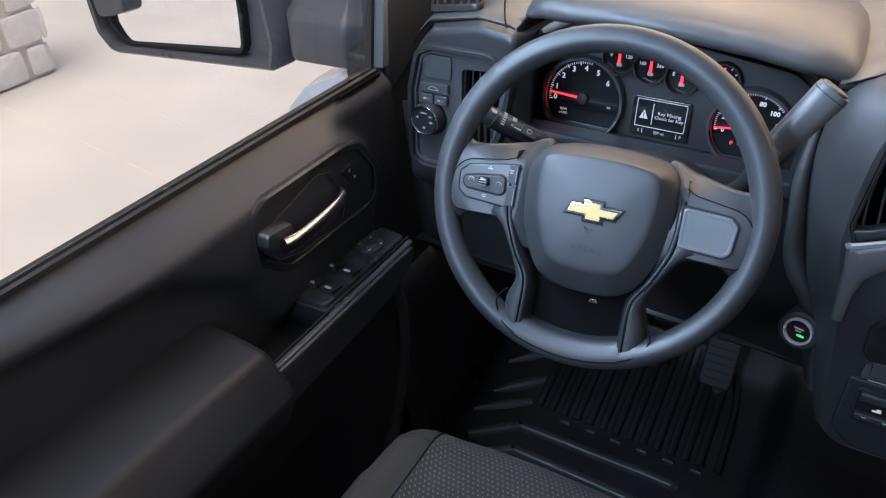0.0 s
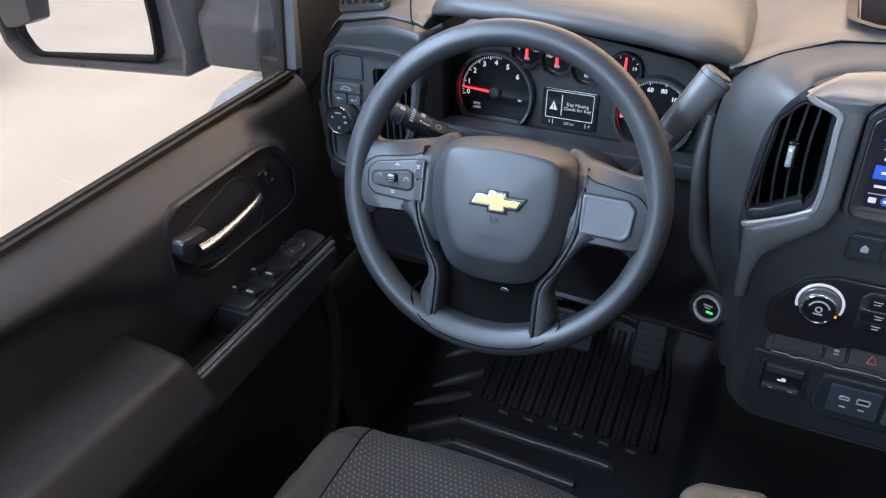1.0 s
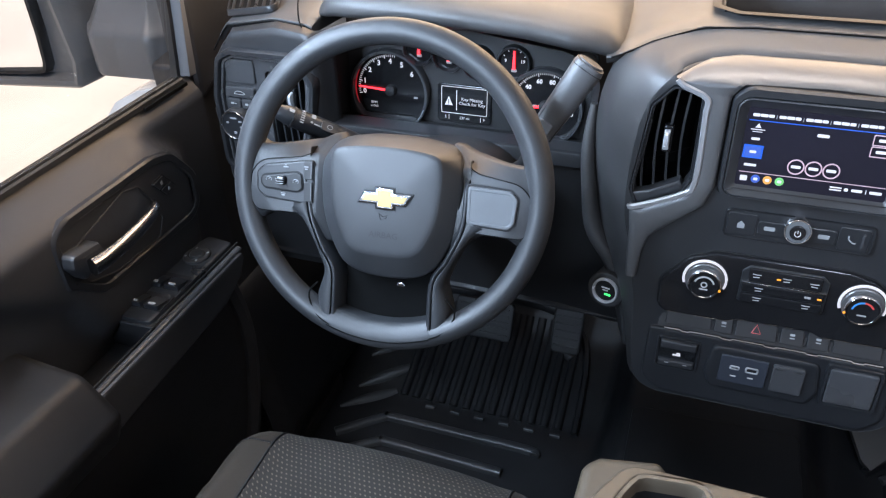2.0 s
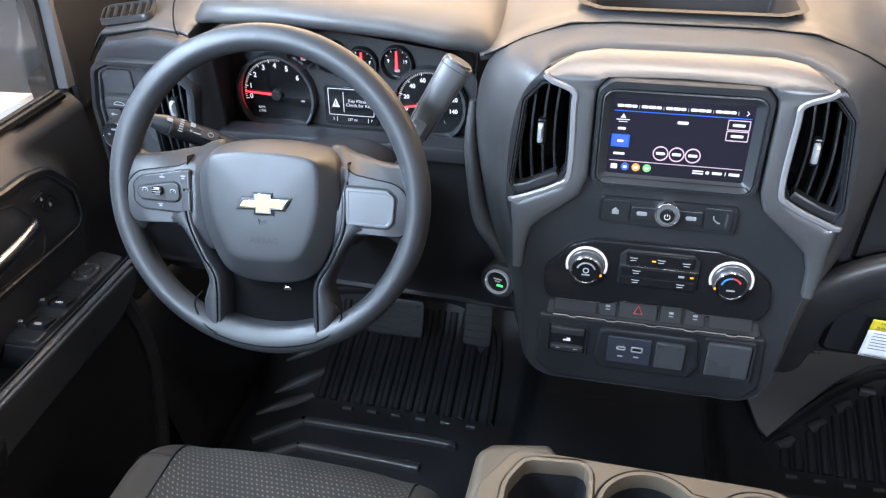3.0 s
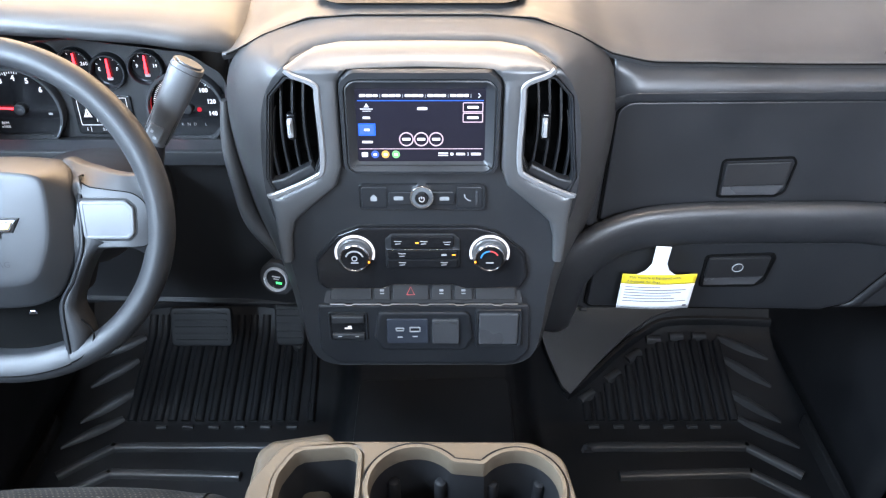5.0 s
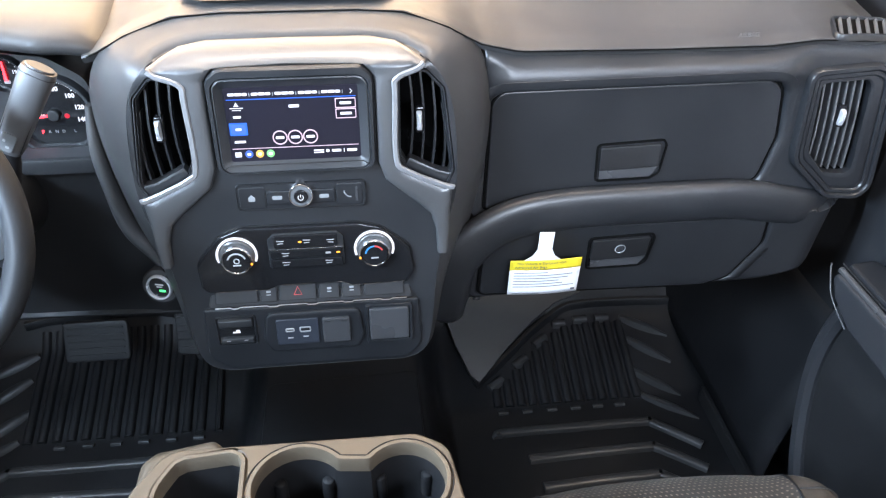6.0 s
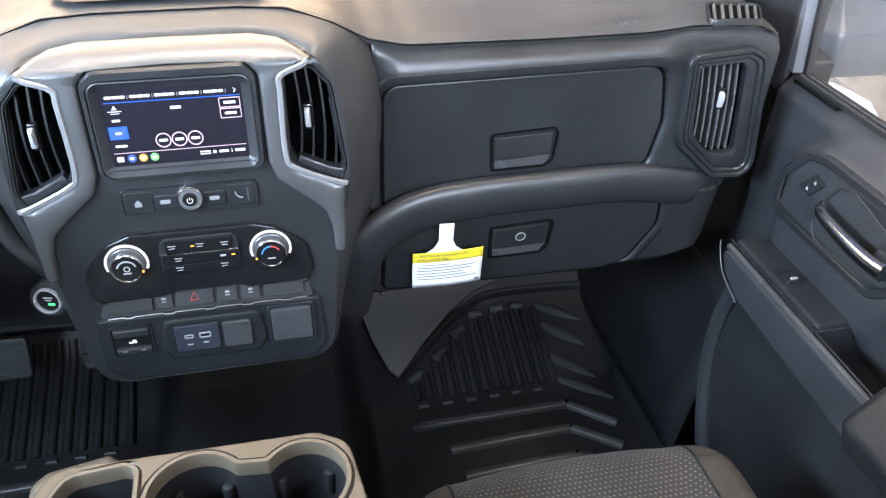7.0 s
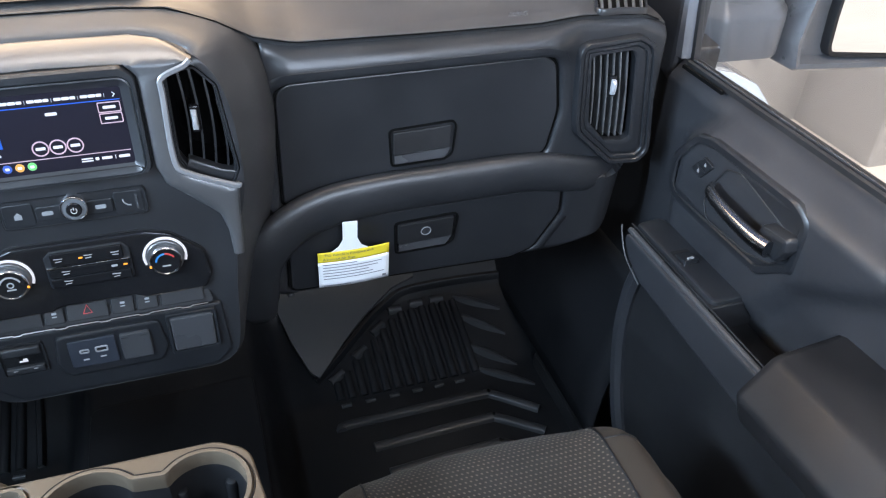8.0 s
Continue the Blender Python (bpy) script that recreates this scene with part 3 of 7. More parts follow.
def latch(P, x0, x1, z0, z1, w, door, lock):
    o = latch_outline(x0, x1, z0, z1)
    h = z1 - z0
    # near-black outline painted for the shade in the latch gap
    part("latch_gap_shade", collar(P, offset(ccw(o), 0.003), o, w - 0.001, w + 0.0026, 0.0010, 56), SHADE_TRIM_BLACK, door)
    part("latch_scoop", plate(P, o, w - 0.002, w + 0.0004, 0.0003), GLOSS if lock else PANEL, door, "shallow finger scoop")
    bm = bmesh.new()
    low = [(x0 + 0.003, z0 + 0.003), (x1 - 0.012, z0 + 0.004), (x1 - 0.001, z0 + h * 0.32), (x0 + 0.003, z0 + h * 0.26)]
    loft(bm, [[P(u, v, w + 0.0004) for u, v in low], [P(u, v, w + (0.0035 if v < z0 + 0.01 else 0.0008)) for u, v in low]])
    part("latch_lip", bm, ARMTRIM, door)
    flap = rounded([(x0 + 0.001, z0 + h * 0.30), (x0, z1 - 0.003), (x1 - 0.002, z1), (x1 - 0.003, z0 + h * 0.36)], 0.003)
    lever = part("latch_handle", plate(P, flap, w, w + 0.005, 0.0015), KNEE, door, "flush black latch handle")
    if lock:
        cx, cz = (x0 + x1) / 2 - 0.001, z0 + h * 0.66
        part("lock_ring", collar(P, circle(cx, cz, 0.0082), circle(cx, cz, 0.0068), w + 0.004, w + 0.0062, 0.0006, 28), LABEL, lever, "grey ring round the lock")
        part("lock_barrel", plate(P, circle(cx, cz, 0.0067), w + 0.004, w + 0.0055, 0.0005), ARMTRIM, lever)
        part("key_slot", plate(P, rect(cx, cz, 0.0018, 0.008, 0.0005), w + 0.0054, w + 0.0060, 0.0001), DARK, lever)


latch(ugP, 0.402, 0.490, 0.729, 0.784, 0.0085, ug_door, False)

lgP = lambda u, v, w: (u, 0.945 + (0.66 - v) * 0.13 - w, v)
lg = rounded([(0.243, 0.535, 0.01), (0.245, 0.662, 0.028), (0.667, 0.664, 0.014), (0.673, 0.610, 0.03), (0.638, 0.540, 0.02), (0.60, 0.526, 0.02)], 0.01)
door_surround(lg)
# the lower door's gap is filled with painted shade too
part("door_gap_shade", tube([(u, 0.9470 + (0.66 - v) * 0.13, v) for u, v in offset(ccw(lg), 0.0020) + offset(ccw(lg), 0.0020)[:1]], 0.0026, 6), SHADE_TRIM_BLACK, dash, "near-black strip for the shade in the glove box door gap")
lg_door = part("glove_box_door", plate(lgP, lg, -0.02, 0.003, 0.003), FASCIA, dash, "lower glove box door with lock, closed")
latch(lgP, 0.405, 0.494, 0.580, 0.639, 0.003, lg_door, True)


def slatted_vent(P, outer, mid, inner, slats, knob_at, parent, w=0.0, tilt=0.0, slat_material=None, rim=None, bow=0.0, corner=None):
    """An air outlet: stepped frame, dark throat, upright slats and a chrome-tipped slider."""
    part("vent_frame", collar(P, outer, rim or mid, w - 0.012, w + 0.007, 0.003, 72, start=corner), PANEL, parent, "raised outer vent frame")
    part("vent_ring", collar(P, mid, inner, w - 0.02, w + 0.003, 0.002, 72, w_in=w - 0.012, start=corner), PANEL, parent, "stepped inner vent frame")
    throat = bmesh.new()
    c = ccw(inner)
    loft(throat, [[P(u, v, w - 0.006) for u, v in offset(c, 0.001)], [P(u, v, w - 0.07) for u, v in offset(c, -0.004)]], False, True)
    # throat painted near black for the shade inside
    part("vent_throat", throat, SHADE_TRIM_BLACK, parent)
    zs = [q[1] for q in c]
    lo, hi = min(zs), max(zs)
    for x_low, x_high in slats:
        # the slat's ends follow the opening
        pts = []
        for k in range(41):
            z = lo + (hi - lo) * k / 40
            x = x_low + (x_high - x_low) * k / 40
            if inside(c, x, z):
                pts.append((x, z))
        if len(pts) < 3:
            continue
        a, b = pts[0], pts[-1]
        path = [P(a[0] + (b[0] - a[0]) * k / 6 + bow * math.sin(math.pi * k / 6), a[1] + (b[1] - a[1]) * k / 6, w - 0.008 + 0.003 * math.sin(math.pi * k / 6)) for k in range(7)]
        bm = bmesh.new()
        loft(bm, [[(q[0] - 0.0013, q[1], q[2]), (q[0] + 0.0013, q[1], q[2]), (q[0] + 0.0006 + tilt, q[1] + 0.014, q[2]), (q[0] - 0.0006 + tilt, q[1] + 0.014, q[2])] for q in path])
        part("slat", bm, slat_material or PANEL, parent)
    kx, kz = knob_at
    slide = part("slider", plate(P, rect(kx + 0.001, kz, 0.011, 0.032, 0.003), w - 0.010, w - 0.001, 0.002), GLOSS, parent, "black slider")
    grip = bmesh.new()
    loft(grip, [[P(u, v, w - 0.002) for u, v in rect(kx, kz, 0.0070, 0.024, 0.0015)], [P(u, v, w + 0.003) for u, v in rect(kx, kz, 0.0064, 0.022, 0.0015)],
                [P(u, v, w + 0.007) for u, v in rect(kx, kz + 0.003, 0.0034, 0.010, 0.001)]])
    part("slider_tip", grip, BRIGHT, slide, "faceted chrome tip")


side_vent = thing("side_vent", (0.75, 0.95, 0.69), "six-sided black air vent with upright slats at the dash end", "air vent", "air vents")
vent_out = ccw(rounded(VENT_R, 0.020))
vent_mid = inset(vent_out, 0.008)
part("vent_step", collar(y_plane(0.950, 0.02, 0.79), vent_mid, inset(vent_out, 0.0155), -0.02, 0.0045, 0.002, 72, w_in=-0.005, start=(0.655, 0.905)), PANEL, side_vent, "stepped middle ring")
vent_in = ccw(rounded([(0.6900, 0.8670), (0.7550, 0.8700), (0.7620, 0.8580), (0.7740, 0.7330), (0.7640, 0.7270), (0.7320, 0.7310), (0.7000, 0.7650)], 0.007))
# slats painted paler for the window light that falls on them
slatted_vent(y_plane(0.950, 0.02, 0.79), vent_out, inset(vent_out, 0.0150), vent_in, [(0.7180 - 0.0058 + 0.0108 * k, 0.6985 + 0.0108 * k) for k in range(6)], (0.733, 0.816), side_vent, slat_material=SLATLIT_TRIM, rim=vent_mid, corner=(0.655, 0.905))


def top_vent(s):
    """A demister outlet in the top pad's corner."""
    v = thing("demister_vent", (s * 0.745, 0.98, 0.93), "small slatted demister vent in the dash top corner", "air vent", "air vents")
    c = [(0.692, 0.955), (0.766, 0.957), (0.792, 1.006), (0.714, 1.006)]
    P = lambda u, w0, w: (s * u, w0, 0.9285 + 0.10 * (w0 - 0.96) - 0.09 * max(0, u - 0.73) + w) if s > 0 else (s * u, w0 + 0.018, 0.9535 + 0.10 * (w0 - 0.96) - 0.16 * (u - 0.69) + w)
    o = rounded(c, 0.006)
    part("vent_frame", collar(P, offset(ccw(o), 0.004), o, -0.004, 0.0045, 0.0015, 48), PANEL, v)
    part("vent_throat", plate(P, o, -0.004, 0.0012, 0.0004), SHADE_TRIM_BLACK, v)
    for k in range(6):
        a = (k + 0.5) / 6
        lo, hi = (0.692 + 0.074 * a, 0.956), (0.714 + 0.078 * a, 1.004)
        bm = bmesh.new()
        loft(bm, [[P(lo[0] - 0.0025, lo[1], 0.001), P(lo[0] + 0.0025, lo[1], 0.001), P(hi[0] + 0.0025, hi[1], 0.001), P(hi[0] - 0.0025, hi[1], 0.001)],
                  [P(lo[0] - 0.0005, lo[1], 0.0042), P(lo[0] + 0.002, lo[1], 0.0042), P(hi[0] + 0.002, hi[1], 0.0042), P(hi[0] - 0.0005, hi[1], 0.0042)]])
        # the lit passenger vent gets a paler slat colour than the driver's
        part("slat", bm, SLATLIT_TRIM if s > 0 else PANEL, v)


top_vent(1)
top_vent(-1)
lettering(lambda u, v, w: (u, 0.960 + 0.35 * (v - 0.93), v + w), "AIRBAG", 0.575, 0.9315, 0.008, 0.0010, PAD, dash, "embossed_lettering")

# ---- centre stack ----
stack = thing("centre_stack", (0, 0.95, 0.5), "dark centre stack with grey metallic trim, screen and climate controls", "centre stack")


def mirrored(half):
    """A closed outline from its right half, bottom to top."""
    return ccw([(x, z) for x, z in half] + [(-x, z) for x, z in half[::-1]])


OUT0 = mirrored(spline([(0.10, 0.492), (0.172, 0.500), (0.192, 0.55), (0.208, 0.62), (0.232, 0.71), (0.244, 0.80), (0.244, 0.88), (0.226, 0.930), (0.190, 0.956), (0.138, 0.975), (0.075, 0.980)], 5))
OUT1 = mirrored(spline([(0.10, 0.502), (0.160, 0.515), (0.176, 0.56), (0.190, 0.62), (0.212, 0.71), (0.226, 0.80), (0.222, 0.885), (0.200, 0.934), (0.165, 0.958), (0.125, 0.972), (0.075, 0.977)], 5))
FRONT = mirrored(spline([(0.09, 0.519), (0.127, 0.520), (0.152, 0.537), (0.161, 0.58), (0.167, 0.65), (0.180, 0.72), (0.194, 0.785), (0.187, 0.89), (0.158, 0.940), (0.125, 0.959), (0.09, 0.965)], 5))
N = 120
start = (0.0, 0.49)
bm = bmesh.new()
r0, r1, r2 = (resample(o, N, start) for o in (OUT0, OUT1, FRONT))
mid01 = [((a[0] + b[0]) / 2, (a[1] + b[1]) / 2) for a, b in zip(r1, r2)]
lift = lambda u, v: 0.020 * (1 - smooth(abs(u), 0.12, 0.24)) * smooth(v, 0.90, 0.95)
loft(bm, [[(u, 0.985 + lift(u, v), v - 0.006 * smooth(v, 0.95, 0.98)) for u, v in r0], [(u, 0.958 + lift(u, v), v - 0.006 * smooth(v, 0.95, 0.98)) for u, v in r0],
          [(u, 0.925 + 0.02 * smooth(v, 0.85, 0.98) + lift(u, v), v - 0.012 * smooth(v, 0.93, 0.977)) for u, v in r1],
          [(u, laid_back(u, v, 0)[1] + 0.018 * (1 - 0.8 * smooth(v, 0.90, 0.95)), laid_back(u, v, 0)[2] + 0.006 * smooth(v, 0.92, 0.97)) for u, v in mid01], [laid_back(u, v, 0.0) for u, v in r2],
          [laid_back(u, v, -0.004) for u, v in offset(r2, -0.002)]], False, False)
part("surround", bm, PAD, stack, "soft-edged dark surround", smooth=60)


def vent_shape(s, grow=0.0):
    p = [(0.121, 0.822), (0.122, 0.917), (0.136, 0.924), (0.157, 0.926), (0.178, 0.903), (0.190, 0.800), (0.180, 0.778), (0.133, 0.800)]
    o = ccw(rounded(p, 0.006))
    o = offset(o, grow) if grow else o
    return o if s > 0 else ccw([(-x, z) for x, z in o])


face = holed(laid_back, FRONT, [vent_shape(-1, 0.001), vent_shape(1, 0.001)], -0.004, 0.0, 0.001)
part("face_panel", face, FASCIA, stack, "satin dark face panel")

# the trim arch: a band between an outer and an inner edge, from one foot over the top to the other
rail = [((0.0, 0.966), (0.0, 0.939)), ((0.093, 0.965), (0.070, 0.9375)), ((0.123, 0.959), (0.084, 0.9365)), ((0.156, 0.938), (0.091, 0.929)), ((0.147, 0.931), (0.0955, 0.923)),
        ((0.121, 0.920), (0.0965, 0.913)), ((0.1175, 0.826), (0.0965, 0.818)), ((0.130, 0.804), (0.105, 0.794)), ((0.180, 0.781), (0.141, 0.763)), ((0.188, 0.783), (0.150, 0.755)),
        ((0.184, 0.750), (0.160, 0.745)), ((0.183, 0.720), (0.1665, 0.722)), ((0.181, 0.690), (0.168, 0.690))]
rail = [((-a[0], a[1]), (-b[0], b[1])) for a, b in rail[:0:-1]] + rail
fine = []
for (a, b), (c, d) in zip(rail, rail[1:]):
    fine += [(Vector(a).lerp(Vector(c), k / 5), Vector(b).lerp(Vector(d), k / 5)) for k in range(5)]
fine.append((Vector(rail[-1][0]), Vector(rail[-1][1])))
bm = bmesh.new()
crown = [(0.0, 0.0), (0.0, 0.006), (0.04, 0.0085), (0.12, 0.0098), (0.3, 0.0105), (0.5, 0.0107), (0.7, 0.0103), (0.88, 0.0094), (0.96, 0.0078), (1.0, 0.005), (1.0, 0.0)]
loft(bm, [[laid_back(*o.lerp(i, k), w) for k, w in crown] for o, i in fine], False, False, False)
part("trim_arch", bm, SILVER, stack, "glossy grey metallic trim arch", smooth=40, outward=(0, -1, 0.3))
for s in (-1, 1):
    edge = [(0.154, 0.9375), (0.146, 0.931), (0.1215, 0.920), (0.1195, 0.90), (0.1185, 0.825), (0.131, 0.806), (0.181, 0.7835), (0.187, 0.785)]
    path = [stack_plane(s * x, z, 0.0095) for x, z in spline(edge, 5)]
    part("trim_ledge", sweep(path, [(-0.003, -0.002), (0.003, -0.002), (0.0035, 0.001), (0.002, 0.003), (-0.002, 0.003), (-0.0035, 0.001)], None, (0, -1, 0)), SILVER_EDGE, stack, "pale satin edge along the vent")
    centre_vent = thing("centre_vent", (s * 0.155, 0.9, 0.78), "tall six-sided black centre vent with curved upright slats", "air vent", "air vents")
    inner = offset(vent_shape(s), -0.004)
    slat_x = [(s * 0.136, s * 0.138), (s * 0.150, s * 0.151), (s * 0.163, s * 0.166), (s * 0.177, s * 0.176)]
    slatted_vent(stack_plane, vent_shape(s, 0.0005), offset(vent_shape(s), -0.002), inner, slat_x, (0.1485 if s > 0 else -0.157, 0.862), centre_vent, -0.006, bow=s * 0.004)
    bm = bmesh.new()
    tri = ccw([(s * 0.128, 0.806), (s * 0.180, 0.781), (s * 0.189, 0.795), (s * 0.170, 0.800), (s * 0.135, 0.818)])
    part("vent_sill", plate(stack_plane, tri, -0.014, -0.001, 0.003), PANEL, centre_vent, "sloped black sill below the slats")

# display
screen = thing("infotainment_screen", (0, 0.9, 0.81), "black bezel touch screen, lit, with radio menu", "screen")
BEZEL_OUT = rounded([(-0.0935, 0.812, 0.010), (0.0935, 0.812, 0.010), (0.0945, 0.925, 0.012), (0.080, 0.9375, 0.008), (-0.080, 0.9375, 0.008), (-0.0945, 0.925, 0.012)], 0.01)
BEZEL_IN = rect(0, 0.869, 0.152, 0.088, 0.002)
RIM_IN = offset(ccw(BEZEL_IN), 0.0120)
part("bezel", collar(stack_plane, BEZEL_OUT, RIM_IN, -0.002, 0.0115, 0.003, 96, w_in=0.008), PANEL, screen, "satin black bezel rim")
bm = bmesh.new()
loft(bm, [[stack_plane(u, v, w) for u, v in offset(ccw(BEZEL_IN), d)] for d, w in ((0.0125, 0.008), (0.0120, 0.0095), (0.0105, 0.0100), (0.0010, 0.0040), (0.0, 0.0030), (-0.0005, 0.0))], False, False)
part("bezel_slope", bm, FASCIA, screen, "broad sloping inner bezel", smooth=25)
part("bezel_gap", collar(stack_plane, offset(ccw(BEZEL_OUT), 0.0022), offset(ccw(BEZEL_OUT), 0.0002), -0.002, 0.0014, 0.0003, 96), DARK, screen)
lit = part("display", plate(stack_plane, offset(ccw(BEZEL_IN), 0.001), 0.0, 0.0035, 0.0004), DISPLAY, screen, "dark lit display")
S0 = 0.0042
rows = [(-0.0605 + 0.0265 * k + dx, 0.9055, wide * 1.06, 0.0032) for k in range(5) for dx, wide in ((-0.0072, 0.0070), (0.0008, 0.0075), (0.0080, 0.0055))]
bars(stack_plane, rows, WHITE, lit, "menu_tab", S0)
bars(stack_plane, [(-0.0605 + 0.0265 * k + 0.0133, 0.9050, 0.0007, 0.0042) for k in range(5)], DIM, lit, "divider", S0)
bars(stack_plane, [(0, 0.8995, 0.148, 0.0009)], BLUE, lit, "blue_rule", S0)
bars(stack_plane, [(0, 0.8405, 0.148, 0.0007)], PINK, lit, "rule", S0)
part("arrow", tube([stack_plane(x, z, S0) for x, z in ((0.0675, 0.9080), (0.0700, 0.9055), (0.0675, 0.9030))], 0.0006, 5), WHITE, lit)
part("warning_sign", plate(stack_plane, [(-0.0665, 0.8915), (-0.0605, 0.8915), (-0.0635, 0.8965)], S0 - 0.0006, S0, 0.0001), WHITE, lit)
bars(stack_plane, [(-0.0635, 0.8895, 0.015, 0.0009), (-0.0635, 0.8870, 0.010, 0.0006), (-0.0640, 0.8790, 0.009, 0.0028), (-0.0640, 0.8490, 0.013, 0.0028), (0.002, 0.8900, 0.012, 0.0034)], WHITE, lit, "marking", S0)
part("selected_tab", plate(stack_plane, rect(-0.0640, 0.8645, 0.0205, 0.0150, 0.0006), S0 - 0.0006, S0, 0.0001), BLUE, lit, "blue selected tab")
part("selected_tab_inset", plate(stack_plane, rect(-0.0640, 0.8645, 0.0165, 0.0115, 0.0004), S0 - 0.0005, S0 + 0.0003, 0.0001), ICON_BLUE, lit)
bars(stack_plane, [(-0.0640, 0.8645, 0.007, 0.0030)], WHITE, lit, "marking", S0 + 0.0006)
for z in (0.8915, 0.8790):
    part("button_outline", collar(stack_plane, rect(0.0615, z, 0.0240, 0.0118, 0.0004), rect(0.0615, z, 0.0220, 0.0098, 0.0004), S0 - 0.0006, S0, 0.0001, 40), PINK, lit)
    bars(stack_plane, [(0.0615, z, 0.0135, 0.0031)], WHITE, lit, "marking", S0)
for k in range(3):
    cx = -0.0175 + 0.0178 * k
    part("preset_ring", collar(stack_plane, circle(cx, 0.8525, 0.0088), circle(cx, 0.8525, 0.0074), S0 - 0.0006, S0, 0.0001, 32), PINK, lit, "round preset outline")
    bars(stack_plane, [(cx, 0.8525, 0.0100, 0.0032)], WHITE, lit, "marking", S0)
for x, m in ((-0.0680, WHITE), (-0.0555, ICON_BLUE), (-0.0430, ICON_ORANGE), (-0.0305, ICON_GREEN)):
    part("shortcut_icon", plate(stack_plane, circle(x, 0.8335, 0.0047, 20) if m is not WHITE else rect(x, 0.8332, 0.0075, 0.006, 0.001), S0 - 0.0006, S0, 0.0001), m, lit)
    if m is not WHITE:
        bars(stack_plane, [(x, 0.8335, 0.0045, 0.0032)], WHITE, lit, "icon_mark", S0 + 0.0004)
bars(stack_plane, [(0.0265, 0.8350, 0.012, 0.0014), (0.0265, 0.8322, 0.012, 0.0014), (0.0370, 0.8338, 0.004, 0.0035), (0.0475, 0.8338, 0.011, 0.0030), (0.0565, 0.8338, 0.0008, 0.0044), (0.0660, 0.8338, 0.012, 0.0032)], WHITE, lit, "marking", S0)
part("bezel_groove", tube([stack_plane(x, z, 0.0112) for x, z in ((-0.086, 0.818), (-0.078, 0.8235), (0.078, 0.8235), (0.086, 0.818))], 0.0006, 5), DARK, screen)

# media buttons and volume knob
media = thing("media_control_panel", (0, 0.88, 0.76), "black media button strip with a round power knob", "control panel")
part("panel", plate(stack_plane, rect(0.0005, 0.7765, 0.158, 0.035, 0.005), -0.001, 0.0025, 0.0015), PANEL, media)
part("panel_rim", collar(stack_plane, rect(0.0005, 0.7765, 0.158, 0.035, 0.005), rect(0.0005, 0.7765, 0.1548, 0.0318, 0.004), 0.001, 0.0032, 0.0005, 60), DARK, media)
part("button", plate(stack_plane, rect(-0.059, 0.7765, 0.032, 0.028, 0.003), 0.0, 0.0035, 0.001), PANEL, media)
part("button", plate(stack_plane, rect(0.059, 0.7765, 0.032, 0.028, 0.003), 0.0, 0.0035, 0.001), PANEL, media)
part("rocker", plate(stack_plane, rect(0.0, 0.7758, 0.083, 0.0180, 0.004), 0.0, 0.0045, 0.0012), PANEL, media)
bars(stack_plane, [(-0.029, 0.7762, 0.012, 0.005), (0.028, 0.7758, 0.012, 0.005)], LABEL, media, "button_mark", 0.0050)
house = [(-0.0640, 0.7720), (-0.0560, 0.7720), (-0.0560, 0.7770), (-0.0600, 0.7808), (-0.0640, 0.7770)]
part("button_mark", plate(stack_plane, house, 0.003, 0.0040, 0.0001), LABEL, media)
part("button_mark", tube([stack_plane(x, z, 0.0038) for x, z in spline([(0.0530, 0.7810), (0.0537, 0.7768), (0.0575, 0.7733), (0.0612, 0.7725)], 4)], 0.0009, 6), LABEL, media, "phone mark")
bars(stack_plane, [(0.0680, 0.7765, 0.003, 0.018)], ARMTRIM, media, "button_edge", 0.0042)


def dial_knob(P, cx, cz, r, parent, rim, face, high=0.008):
    bm = bmesh.new()
    loft(bm, [[P(u, v, w) for u, v in circle(cx, cz, rr, 40)] for rr, w in ((r, 0.0), (r, high - 0.0015), (r * 0.98, high - 0.0004), (r * 0.95, high), (r * 0.90, high), (r * 0.88, high - 0.0010))], False, False)
    k = part("knob", bm, rim, parent, "chrome-ringed knob")
    part("knob_face", plate(P, circle(cx, cz, r * 0.885, 36), 0.001, high - 0.0010, 0.0006), face, k)
    return k


knob = dial_knob(stack_plane, 0.0, 0.7800, 0.0150, media, CHROME, PADGREY, 0.010)
part("knob_cap", plate(stack_plane, circle(0, 0.7792, 0.0085, 28), 0.007, 0.0112, 0.001), GLOSS, knob)
arc = [stack_plane(0.0032 * math.cos(a), 0.7788 + 0.0034 * math.sin(a), 0.0116) for a in np.linspace(math.radians(130), math.radians(410), 14)]
part("power_mark", tube(arc, 0.0004, 5), WHITE, knob)
part("power_mark", tube([stack_plane(0, 0.7793, 0.0116), stack_plane(0, 0.7828, 0.0116)], 0.0004, 5), WHITE, knob)

# climate panel
climate = thing("climate_control_panel", (0, 0.87, 0.645), "black climate panel with two white-lit dials", "control panel")
HV = rounded([(-0.1375, 0.655, 0.010), (-0.139, 0.690, 0.02), (-0.108, 0.7255, 0.02), (-0.080, 0.7365, 0.02), (0.066, 0.7365, 0.02), (0.095, 0.729, 0.02), (0.132, 0.700, 0.02), (0.1375, 0.665, 0.010),
              (0.128, 0.647, 0.006), (0.055, 0.646, 0.004), (0.040, 0.652, 0.004), (-0.040, 0.652, 0.004), (-0.055, 0.646, 0.004), (-0.128, 0.646, 0.008)], 0.01)
part("panel", plate(stack_plane, HV, -0.001, 0.006, 0.003), GLOSS, climate, "gloss black panel")
part("panel_edge", collar(stack_plane, offset(ccw(HV), 0.0015), HV, -0.001, 0.002, 0.0005, 100), DARK, climate)
